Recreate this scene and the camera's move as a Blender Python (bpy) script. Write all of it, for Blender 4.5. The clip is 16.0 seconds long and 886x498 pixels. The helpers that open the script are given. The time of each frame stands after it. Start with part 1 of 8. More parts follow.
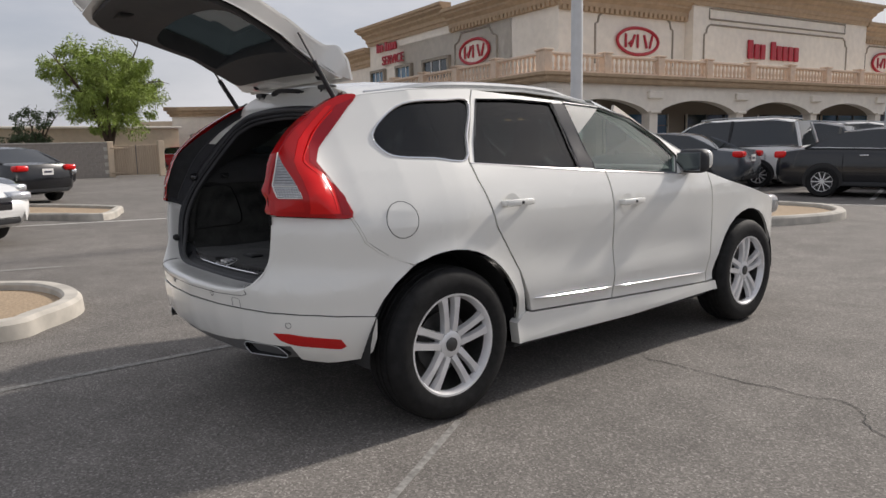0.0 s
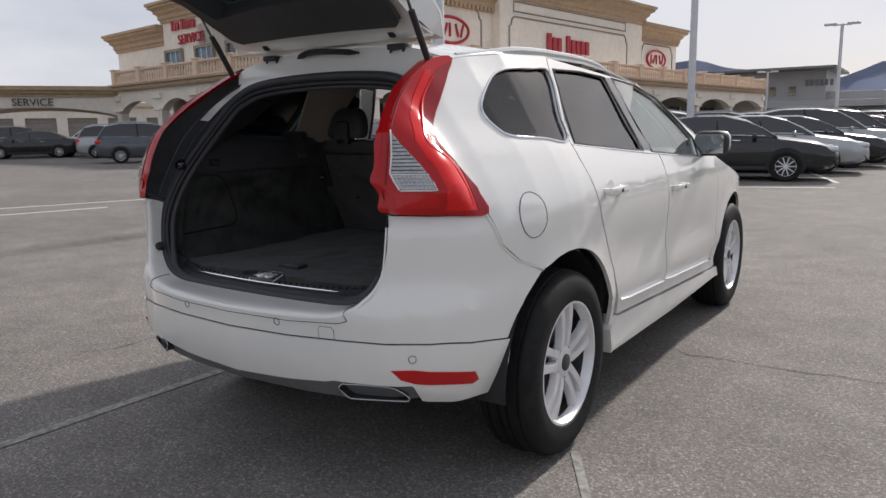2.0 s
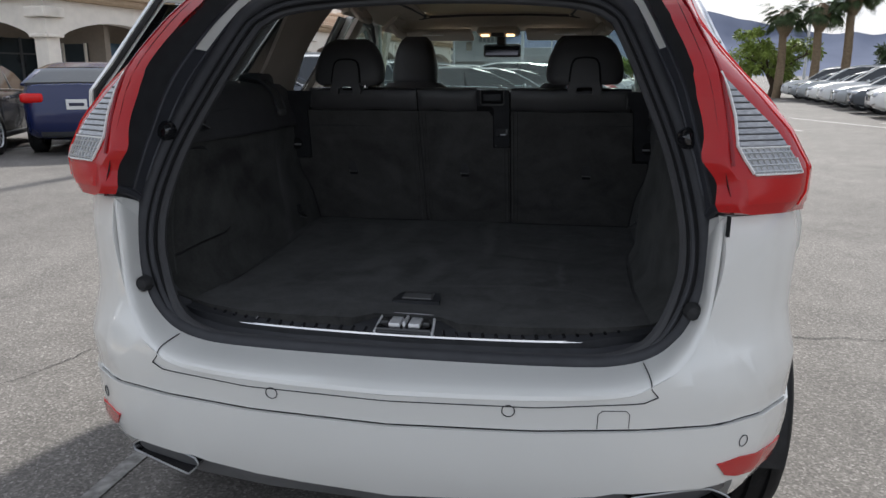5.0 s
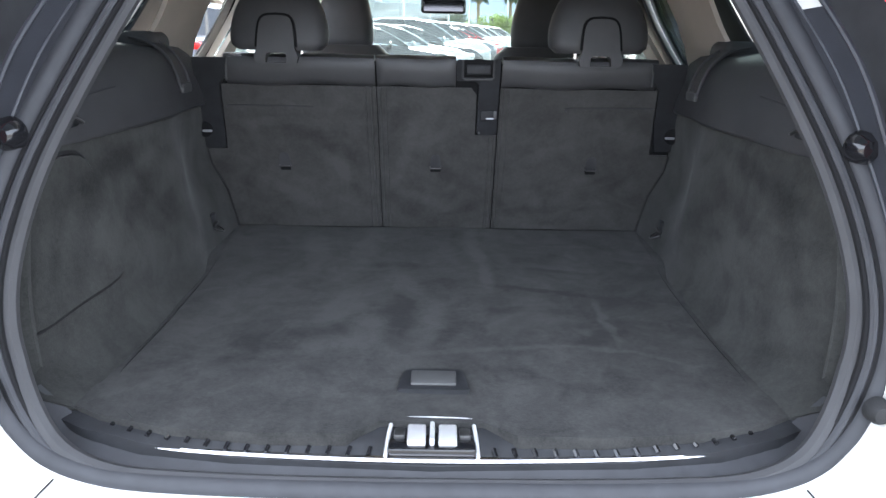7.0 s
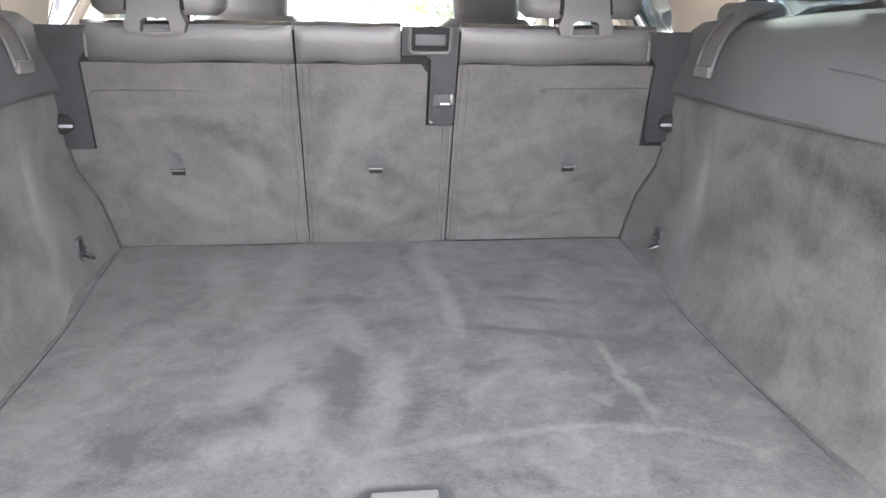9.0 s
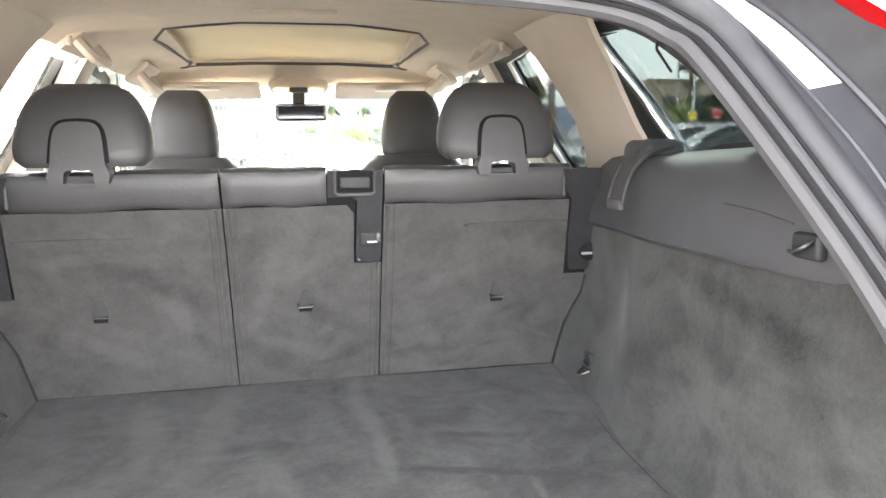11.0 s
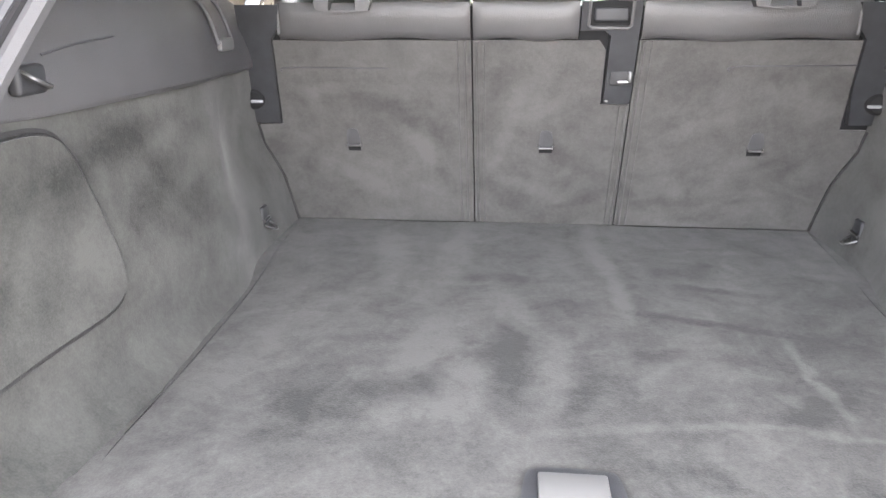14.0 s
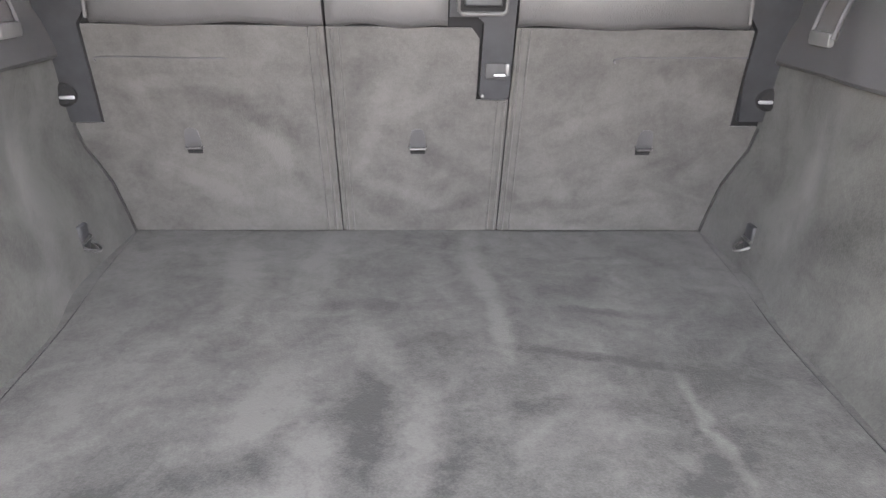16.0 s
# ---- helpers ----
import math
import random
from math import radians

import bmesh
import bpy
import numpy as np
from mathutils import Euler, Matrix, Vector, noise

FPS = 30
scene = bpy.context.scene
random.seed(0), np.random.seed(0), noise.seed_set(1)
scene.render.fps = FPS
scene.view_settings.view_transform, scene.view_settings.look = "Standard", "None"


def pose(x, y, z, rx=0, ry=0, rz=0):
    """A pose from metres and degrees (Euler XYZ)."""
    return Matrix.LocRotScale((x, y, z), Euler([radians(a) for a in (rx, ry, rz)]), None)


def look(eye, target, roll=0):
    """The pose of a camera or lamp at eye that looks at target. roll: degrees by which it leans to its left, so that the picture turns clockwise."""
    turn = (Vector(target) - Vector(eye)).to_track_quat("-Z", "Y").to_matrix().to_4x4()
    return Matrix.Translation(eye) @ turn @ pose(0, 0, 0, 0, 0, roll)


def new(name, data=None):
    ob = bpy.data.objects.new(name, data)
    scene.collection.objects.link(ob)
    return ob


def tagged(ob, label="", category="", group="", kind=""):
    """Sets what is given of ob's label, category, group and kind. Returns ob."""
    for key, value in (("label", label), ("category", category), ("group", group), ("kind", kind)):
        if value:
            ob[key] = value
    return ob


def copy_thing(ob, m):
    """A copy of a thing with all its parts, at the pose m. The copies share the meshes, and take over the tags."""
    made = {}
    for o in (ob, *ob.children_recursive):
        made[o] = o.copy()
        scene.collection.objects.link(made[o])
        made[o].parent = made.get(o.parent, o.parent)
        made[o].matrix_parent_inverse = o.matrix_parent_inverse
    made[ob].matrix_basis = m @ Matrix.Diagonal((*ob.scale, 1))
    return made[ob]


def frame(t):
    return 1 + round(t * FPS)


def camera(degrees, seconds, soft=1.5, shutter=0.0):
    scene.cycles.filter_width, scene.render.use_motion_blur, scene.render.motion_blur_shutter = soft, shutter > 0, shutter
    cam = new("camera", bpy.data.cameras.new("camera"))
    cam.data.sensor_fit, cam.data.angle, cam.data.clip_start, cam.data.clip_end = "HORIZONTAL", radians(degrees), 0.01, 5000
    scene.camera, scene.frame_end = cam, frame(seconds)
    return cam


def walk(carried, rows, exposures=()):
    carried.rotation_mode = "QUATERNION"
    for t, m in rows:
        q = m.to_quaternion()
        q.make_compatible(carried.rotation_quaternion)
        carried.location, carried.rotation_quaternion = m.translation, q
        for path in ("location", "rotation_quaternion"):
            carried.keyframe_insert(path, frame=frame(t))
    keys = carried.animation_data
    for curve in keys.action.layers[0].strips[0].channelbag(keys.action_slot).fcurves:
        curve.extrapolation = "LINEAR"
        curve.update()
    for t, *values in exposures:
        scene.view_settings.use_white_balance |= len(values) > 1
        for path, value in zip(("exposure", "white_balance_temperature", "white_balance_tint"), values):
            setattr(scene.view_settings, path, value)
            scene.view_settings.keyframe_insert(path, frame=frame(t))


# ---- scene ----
cam = camera(63.51, 16.0)
PATH = [
    (0, (3.437, -2.134, 1.313), (1.914, -0.87, 1.023), -1.21),
    (0.5, (3.089, -2.248, 1.315), (1.659, -0.883, 1.013), -1.28),
    (1, (2.749, -2.348, 1.317), (1.401, -0.902, 1.016), -0.1),
    (1.5, (2.417, -2.513, 1.315), (1.194, -0.963, 0.991), -0.2),
    (2, (2.043, -2.524, 1.296), (0.939, -0.89, 0.961), -0.95),
    (2.5, (1.727, -2.574, 1.287), (0.719, -0.88, 0.951), -0.04),
    (3, (1.387, -2.581, 1.3), (0.535, -0.81, 0.929), -0.38),
    (3.2, (1.265, -2.546, 1.29), (0.453, -0.758, 0.909), -0.33),
    (5.3, (0.211, -2.072, 1.281), (-0.02, -0.145, 0.798), 0.4),
    (5.5, (0.143, -2.011, 1.275), (-0.027, -0.079, 0.787), 0.55),
    (6, (0.016, -1.882, 1.287), (0.018, 0.049, 0.768), -0.14),
    (6.5, (-0.009, -1.741, 1.297), (0.038, 0.172, 0.717), 0.87),
    (7, (0.006, -1.585, 1.300), (0.016, 0.330, 0.718), 1),
    (7.5, (0.002, -1.422, 1.277), (-0.005, 0.493, 0.7), 0.5),
    (8, (-0.047, -1.315, 1.262), (0.037, 0.595, 0.677), 0.29),
    (8.5, (-0.046, -1.220, 1.249), (0.084, 0.680, 0.637), 1.44),
    (9, (-0.039, -1.176, 1.255), (0.184, 0.712, 0.637), 0.87),
    (9.2, (-0.021, -1.167, 1.260), (0.236, 0.721, 0.654), 0.95),
    (11.3, (-0.011, -1.185, 1.288), (0.379, 0.764, 1.061), -0.90),
    (11.5, (-0.012, -1.172, 1.284), (0.308, 0.793, 1.094), -0.68),
    (12, (-0.029, -1.171, 1.284), (0.081, 0.820, 1.107), -0.46),
    (12.5, (-0.048, -1.166, 1.270), (-0.143, 0.814, 1.010), -0.25),
    (13, (-0.067, -1.161, 1.269), (-0.272, 0.784, 0.852), 0.15),
    (13.5, (-0.067, -1.167, 1.249), (-0.328, 0.736, 0.690), 0.20),
    (14, (-0.067, -1.165, 1.234), (-0.264, 0.716, 0.583), -0.29),
    (14.5, (-0.057, -1.152, 1.235), (-0.099, 0.716, 0.520), 0.43),
    (15, (-0.019, -1.129, 1.242), (0.014, 0.732, 0.512), 1.18),
    (15.5, (0.009, -1.069, 1.252), (0.047, 0.798, 0.535), 0.19),
    (16, (-0.009, -0.969, 1.254), (0.063, 0.892, 0.526), 0.79),
]
walk(cam, [(t, look(eye, target, roll)) for t, eye, target, roll in PATH],
     [(0, -0.28, 6650, 12), (3.0, -0.05, 6350, 13), (5.3, 0.35, 6250, 9), (5.5, 0.58, 6250, 9), (6.0, 0.92, 6300, 9), (6.5, 1.3, 6200, 9), (7.0, 2.85, 6050, 9), (7.5, 3.85, 6350, 10), (8.0, 4.5, 6700, 11), (9.0, 5.0, 6900, 13), (11.3, 4.4, 7050, 11), (12.5, 3.6, 7000, 12), (13.0, 4.35, 6970, 12), (13.5, 4.8, 6950, 13), (14.0, 4.95, 7000, 13), (16.0, 5.0, 7100, 14)])

# world and sun
world = bpy.data.worlds.new("world")
scene.world = world
world.use_nodes = True
wn, wl = world.node_tree.nodes, world.node_tree.links
wn.clear()
sky = wn.new("ShaderNodeTexSky")
sky.sky_type, sky.sun_disc = "NISHITA", False
sky.sun_elevation, sky.sun_rotation = radians(36), radians(7)
sky.air_density, sky.dust_density, sky.ozone_density = 1.0, 2.5, 1.0
wtc = wn.new("ShaderNodeTexCoord")
wmap = wn.new("ShaderNodeMapping")
wmap.inputs["Scale"].default_value = (1.0, 1.0, 3.2)
wnoise = wn.new("ShaderNodeTexNoise")
wnoise.inputs["Scale"].default_value, wnoise.inputs["Detail"].default_value = 1.7, 8
wnoise.inputs["Roughness"].default_value = 0.55
wramp = wn.new("ShaderNodeValToRGB")
wramp.color_ramp.elements[0].position, wramp.color_ramp.elements[0].color = 0.38, (0.70, 0.70, 0.70, 1)
wramp.color_ramp.elements[1].position, wramp.color_ramp.elements[1].color = 0.66, (0.98, 0.98, 0.98, 1)
wmix = wn.new("ShaderNodeMixRGB")
wtone = wn.new("ShaderNodeValToRGB")
wtone.color_ramp.elements[0].position, wtone.color_ramp.elements[0].color = 0.36, (0.66, 0.70, 0.80, 1)
wtone.color_ramp.elements[1].position, wtone.color_ramp.elements[1].color = 0.66, (0.93, 0.95, 1.0, 1)
wgain = wn.new("ShaderNodeVectorMath")
wgain.operation = "SCALE"
wgain.inputs["Scale"].default_value = 6.9
wl.new(wnoise.outputs["Fac"], wtone.inputs["Fac"])
wl.new(wtone.outputs["Color"], wgain.inputs[0])
wl.new(wgain.outputs["Vector"], wmix.inputs[2])
wbg = wn.new("ShaderNodeBackground")
wbg.inputs["Strength"].default_value = 0.13
wout = wn.new("ShaderNodeOutputWorld")
wl.new(wtc.outputs["Generated"], wmap.inputs["Vector"])
wl.new(wmap.outputs["Vector"], wnoise.inputs["Vector"])
wl.new(wnoise.outputs["Fac"], wramp.inputs["Fac"])
wl.new(wramp.outputs["Color"], wmix.inputs[0])
wl.new(sky.outputs["Color"], wmix.inputs[1])
wl.new(wmix.outputs["Color"], wbg.inputs["Color"])
wl.new(wbg.outputs["Background"], wout.inputs["Surface"])
sun = new("sun", bpy.data.lights.new("sun", "SUN"))
sun.data.energy, sun.data.angle, sun.data.color = 4.5, radians(4.0), (1.0, 0.95, 0.88)
sun.matrix_world = look((1.4, 14.0, 10.0), (0, 0, 0))

# ---- materials ----
def mat(name, col, rough=0.5, metal=0.0, var=0.0, scale=8.0, bump=0.0, bscale=120.0, coat=0.0, col2=None, stretch=None,
        spec=0.5, rand=0.0, big=0.0, bigscale=1.2, detail=6):
    m = bpy.data.materials.new(name)
    m.use_nodes = True
    n, l = m.node_tree.nodes, m.node_tree.links
    b = n["Principled BSDF"]
    b.inputs["Roughness"].default_value, b.inputs["Metallic"].default_value = rough, metal
    b.inputs["Coat Weight"].default_value = coat
    b.inputs["Coat Roughness"].default_value = 0.03
    b.inputs["Specular IOR Level"].default_value = spec
    b.inputs["Base Color"].default_value = (*col, 1)
    tc = n.new("ShaderNodeTexCoord")
    vec = tc.outputs["Object"]
    if stretch:
        mp = n.new("ShaderNodeMapping")
        mp.inputs["Scale"].default_value = stretch
        l.new(vec, mp.inputs["Vector"])
        vec = mp.outputs["Vector"]
    cur = None
    if var or col2:
        tx = n.new("ShaderNodeTexNoise")
        tx.inputs["Scale"].default_value, tx.inputs["Detail"].default_value = scale, detail
        l.new(vec, tx.inputs["Vector"])
        rp = n.new("ShaderNodeValToRGB")
        c2 = col2 or tuple(c * (1 + var) for c in col)
        c1 = tuple(c * (1 - var) for c in col) if not col2 else col
        rp.color_ramp.elements[0].position, rp.color_ramp.elements[0].color = 0.32, (*c1, 1)
        rp.color_ramp.elements[1].position, rp.color_ramp.elements[1].color = 0.68, (*c2, 1)
        l.new(tx.outputs["Fac"], rp.inputs["Fac"])
        cur = rp.outputs["Color"]
    if big:
        t2 = n.new("ShaderNodeTexNoise")
        t2.inputs["Scale"].default_value, t2.inputs["Detail"].default_value = bigscale, 4
        l.new(vec, t2.inputs["Vector"])
        mr = n.new("ShaderNodeMapRange")
        mr.inputs["From Min"].default_value, mr.inputs["From Max"].default_value = 0.3, 0.7
        mr.inputs["To Min"].default_value, mr.inputs["To Max"].default_value = 1 - big, 1 + big
        l.new(t2.outputs["Fac"], mr.inputs["Value"])
        vm = n.new("ShaderNodeVectorMath")
        vm.operation = "SCALE"
        if cur:
            l.new(cur, vm.inputs[0])
        else:
            vm.inputs[0].default_value = col
        l.new(mr.outputs["Result"], vm.inputs["Scale"])
        cur = vm.outputs["Vector"]
    if rand:
        oi = n.new("ShaderNodeObjectInfo")
        mr = n.new("ShaderNodeMapRange")
        mr.inputs["To Min"].default_value, mr.inputs["To Max"].default_value = 1 - rand, 1 + rand
        l.new(oi.outputs["Random"], mr.inputs["Value"])
        vm = n.new("ShaderNodeVectorMath")
        vm.operation = "SCALE"
        if cur:
            l.new(cur, vm.inputs[0])
        else:
            vm.inputs[0].default_value = col
        l.new(mr.outputs["Result"], vm.inputs["Scale"])
        cur = vm.outputs["Vector"]
    if cur:
        l.new(cur, b.inputs["Base Color"])
    if bump:
        t3 = n.new("ShaderNodeTexNoise")
        t3.inputs["Scale"].default_value, t3.inputs["Detail"].default_value = bscale, 3
        l.new(tc.outputs["Object"], t3.inputs["Vector"])
        bp = n.new("ShaderNodeBump")
        bp.inputs["Strength"].default_value, bp.inputs["Distance"].default_value = bump, 0.004
        l.new(t3.outputs["Fac"], bp.inputs["Height"])
        l.new(bp.outputs["Normal"], b.inputs["Normal"])
    return m


def glass(name, tint, clear, rough=0.0, sheen=0.06):
    """Thin pane: a mirror-like sheen over a tinted see-through sheet."""
    m = bpy.data.materials.new(name)
    m.use_nodes = True
    n, l = m.node_tree.nodes, m.node_tree.links
    n.clear()
    out, mix = n.new("ShaderNodeOutputMaterial"), n.new("ShaderNodeMixShader")
    tr, gl = n.new("ShaderNodeBsdfTransparent"), n.new("ShaderNodeBsdfGlossy")
    tr.inputs["Color"].default_value = (*[t * clear for t in tint], 1)
    gl.inputs["Roughness"].default_value = rough
    lw, pw, mu = n.new("ShaderNodeLayerWeight"), n.new("ShaderNodeMath"), n.new("ShaderNodeMath")
    lw.inputs["Blend"].default_value = 0.5
    pw.operation, mu.operation = "POWER", "MULTIPLY_ADD"
    pw.inputs[1].default_value, mu.inputs[1].default_value, mu.inputs[2].default_value = 3.5, 0.75, sheen
    l.new(lw.outputs["Facing"], pw.inputs[0])
    l.new(pw.outputs["Value"], mu.inputs[0])
    l.new(mu.outputs["Value"], mix.inputs["Fac"])
    l.new(tr.outputs["BSDF"], mix.inputs[1])
    l.new(gl.outputs["BSDF"], mix.inputs[2])
    l.new(mix.outputs["Shader"], out.inputs["Surface"])
    return m


def lens_mat(name, col):
    return mat(name, col, 0.14, coat=0.12, spec=0.35)


def glow(name, col, strength):
    m = mat(name, col, 0.4)
    b = m.node_tree.nodes["Principled BSDF"]
    b.inputs["Emission Color"].default_value = (*col, 1)
    b.inputs["Emission Strength"].default_value = strength
    return m


M_WHITE = mat("white_paint", (0.775, 0.77, 0.735), 0.22, coat=1.0, var=0.012, scale=2.0)
M_BLACKPL = mat("black_plastic", (0.020, 0.021, 0.024), 0.6, var=0.25, scale=30, bump=0.12, bscale=600)
M_GLOSSBLK = mat("gloss_black", (0.012, 0.012, 0.014), 0.12, coat=0.6)
M_JAMB = mat("satin_jamb_plastic", (0.034, 0.036, 0.044), 0.42, var=0.15, scale=18, bump=0.15, bscale=500)
M_RUBBER = mat("rubber", (0.018, 0.018, 0.019), 0.7, var=0.3, scale=40, bump=0.2, bscale=300)
M_SEAL = mat("rubber_seal", (0.034, 0.035, 0.040), 0.6, var=0.15, scale=25)
M_TYRE = mat("tyre_rubber", (0.012, 0.012, 0.0125), 0.7, var=0.35, scale=25, bump=0.3, bscale=200, spec=0.25)
M_ALLOY = mat("alloy", (0.78, 0.78, 0.79), 0.36, 0.45, var=0.05, scale=20)
M_STEELDK = mat("dark_metal", (0.10, 0.10, 0.10), 0.45, 0.8, var=0.2, scale=20)
M_CHROME = mat("chrome", (0.80, 0.80, 0.82), 0.08, 1.0)
M_SILVER = mat("silver_plastic", (0.45, 0.46, 0.47), 0.35, 0.6, var=0.05)
M_RED = lens_mat("red_lens", (0.66, 0.006, 0.006))
M_LAMP = lens_mat("deep_red_lens", (0.42, 0.005, 0.007))
M_DKRED = lens_mat("dark_red_lens", (0.26, 0.004, 0.009))
M_REDGL = lens_mat("bright_red_lens", (0.48, 0.008, 0.009))
M_CLEAR = mat("clear_lens", (0.34, 0.34, 0.35), 0.14, 0.5, coat=1.0, var=0.25, scale=60, stretch=(1, 1, 6))
M_PRIV = glass("privacy_glass", (0.62, 0.70, 0.70), 0.32, 0.0, 0.045)
M_GLASS = glass("clear_glass", (0.86, 0.95, 0.92), 0.93)
M_SKID = mat("skid_plastic", (0.17, 0.17, 0.175), 0.45, 0.2, var=0.1, scale=12)
M_PULL = mat("grey_pull", (0.085, 0.085, 0.085), 0.5)
M_LEVER = mat("dark_lever", (0.014, 0.014, 0.015), 0.8, spec=0.15)
M_RVM = mat("dim_mirror", (0.10, 0.10, 0.11), 0.05, 1.0)
M_MIRROR = mat("mirror", (0.30, 0.31, 0.32), 0.02, 1.0)
def asphalt_mat(name):
    """Worn asphalt: grey-brown binder with pale and dark stones, faint tyre-wide staining and dust."""
    m = bpy.data.materials.new(name)
    m.use_nodes = True
    n, l = m.node_tree.nodes, m.node_tree.links
    b = n["Principled BSDF"]
    b.inputs["Roughness"].default_value, b.inputs["Specular IOR Level"].default_value = 0.88, 0.3
    tc = n.new("ShaderNodeTexCoord")
    stones, fine, mid, wide = n.new("ShaderNodeTexVoronoi"), n.new("ShaderNodeTexNoise"), n.new("ShaderNodeTexNoise"), n.new("ShaderNodeTexNoise")
    stones.inputs["Scale"].default_value = 130
    for tx, sc, de in ((fine, 60, 8), (mid, 2.6, 8), (wide, .32, 5)):
        tx.inputs["Scale"].default_value, tx.inputs["Detail"].default_value, tx.inputs["Roughness"].default_value = sc, de, .62
    for tx in (stones, fine, mid, wide):
        l.new(tc.outputs["Object"], tx.inputs["Vector"])
    sep = n.new("ShaderNodeSeparateColor")
    l.new(stones.outputs["Color"], sep.inputs["Color"])
    rp = n.new("ShaderNodeValToRGB")
    for k, (pos, col) in enumerate(((0.0, (.118, .109, .100)), (.55, (.165, .153, .140)), (.85, (.205, .190, .174)), (1.0, (.31, .29, .27)))):
        e = rp.color_ramp.elements[k] if k < 2 else rp.color_ramp.elements.new(pos)
        e.position, e.color = pos, (*col, 1)
    l.new(sep.outputs["Red"], rp.inputs["Fac"])
    cur = rp.outputs["Color"]
    for tx, lo, hi in ((fine, .80, 1.22), (mid, .86, 1.14), (wide, .84, 1.16)):
        mr, vm = n.new("ShaderNodeMapRange"), n.new("ShaderNodeVectorMath")
        mr.inputs["From Min"].default_value, mr.inputs["From Max"].default_value = .3, .7
        mr.inputs["To Min"].default_value, mr.inputs["To Max"].default_value = lo, hi
        vm.operation = "SCALE"
        l.new(tx.outputs["Fac"], mr.inputs["Value"])
        l.new(cur, vm.inputs[0])
        l.new(mr.outputs["Result"], vm.inputs["Scale"])
        cur = vm.outputs["Vector"]
    l.new(cur, b.inputs["Base Color"])
    bp = n.new("ShaderNodeBump")
    bp.inputs["Strength"].default_value, bp.inputs["Distance"].default_value = 0.25, 0.003
    l.new(stones.outputs["Distance"], bp.inputs["Height"])
    l.new(bp.outputs["Normal"], b.inputs["Normal"])
    return m


M_ASPHALT = asphalt_mat("asphalt")
M_CONC = mat("concrete", (0.47, 0.44, 0.39), 0.85, var=0.12, scale=6, bump=0.35, bscale=90, big=0.12, bigscale=1.5)
M_LINE = mat("worn_road_paint", (0.15, 0.145, 0.135), 0.8, col2=(0.33, 0.32, 0.30), scale=30, bump=0.3)
M_LINEW = mat("road_paint", (0.42, 0.41, 0.39), 0.7, col2=(0.62, 0.61, 0.58), scale=12, bump=0.3)
M_TAR = mat("tar_crack", (0.018, 0.017, 0.016), 0.8)
M_SAND = mat("desert_gravel", (0.36, 0.27, 0.18), 0.95, var=0.25, scale=40, bump=0.8, bscale=160, big=0.1)
M_STUCCO = mat("cream_stucco", (0.82, 0.755, 0.665), 0.9, var=0.05, scale=3, bump=0.3, bscale=60, big=0.06, bigscale=0.3)
M_STUCCO2 = mat("sand_stucco", (0.62, 0.50, 0.37), 0.9, var=0.06, scale=3, bump=0.3, bscale=60, big=0.06, bigscale=0.4)
M_TRIM = mat("peach_cast_stone", (0.72, 0.56, 0.43), 0.85, var=0.07, scale=5, bump=0.2, bscale=60)
M_CORN = mat("brown_cornice", (0.44, 0.32, 0.21), 0.85, var=0.10, scale=3, bump=0.2, bscale=50)
M_MOULD = mat("grey_brown_moulding", (0.30, 0.26, 0.21), 0.85, var=0.1)
M_SIGNRED = mat("red_sign", (0.42, 0.015, 0.03), 0.4, var=0.05)
M_SIGNWHT = mat("white_sign", (0.78, 0.77, 0.75), 0.4)
M_SIGNDK = mat("dark_sign", (0.03, 0.03, 0.06), 0.4)
M_SHOP = mat("dark_shop_glass", (0.025, 0.035, 0.04), 0.06, spec=0.8, var=0.4, scale=0.6)
M_SHOPBLUE = mat("blue_shop_glass", (0.06, 0.14, 0.22), 0.07, spec=0.8, var=0.3, scale=0.5)
M_FRAME = mat("window_frame", (0.10, 0.10, 0.10), 0.5)
# beige wall colour darkened to stand for the shade under the arcade
M_SHADE = mat("arcade_shade_beige", (0.30, 0.25, 0.20), 0.9, var=0.06)
M_POLE = mat("painted_pole", (0.62, 0.63, 0.64), 0.5, var=0.04)
M_BLOCK = mat("block_wall", (0.30, 0.27, 0.24), 0.95, var=0.10, scale=4, bump=0.4, bscale=40)
M_GATE = mat("tan_gate", (0.42, 0.33, 0.24), 0.8, var=0.12, scale=3, stretch=(1, 1, 0.1))
M_BARK = mat("bark", (0.085, 0.060, 0.042), 0.95, var=0.3, scale=20, bump=0.6, bscale=40)
M_PALMBARK = mat("palm_bark", (0.22, 0.16, 0.10), 0.95, var=0.3, scale=9, bump=0.8, bscale=20, stretch=(1, 1, 3))
M_LEAF = mat("feathery_leaf", (0.24, 0.31, 0.06), 0.7, var=0.45, scale=3, rand=0.1)
M_LEAF2 = mat("olive_leaf", (0.060, 0.090, 0.035), 0.7, var=0.4, scale=3)
M_PALM = mat("palm_leaf", (0.055, 0.085, 0.028), 0.6, var=0.4, scale=4)
# distance haze is mixed into this blue-grey rock colour
M_MOUNT = mat("haze_tinted_rock", (0.17, 0.19, 0.255), 1.0, var=0.10, scale=0.004, big=0.08, bigscale=0.0012, spec=0.0)
M_GREYB = mat("grey_cladding", (0.38, 0.38, 0.38), 0.6, var=0.04, scale=0.6)
M_GREYD = mat("dark_grey_cladding", (0.16, 0.165, 0.17), 0.5, var=0.05, scale=0.6)


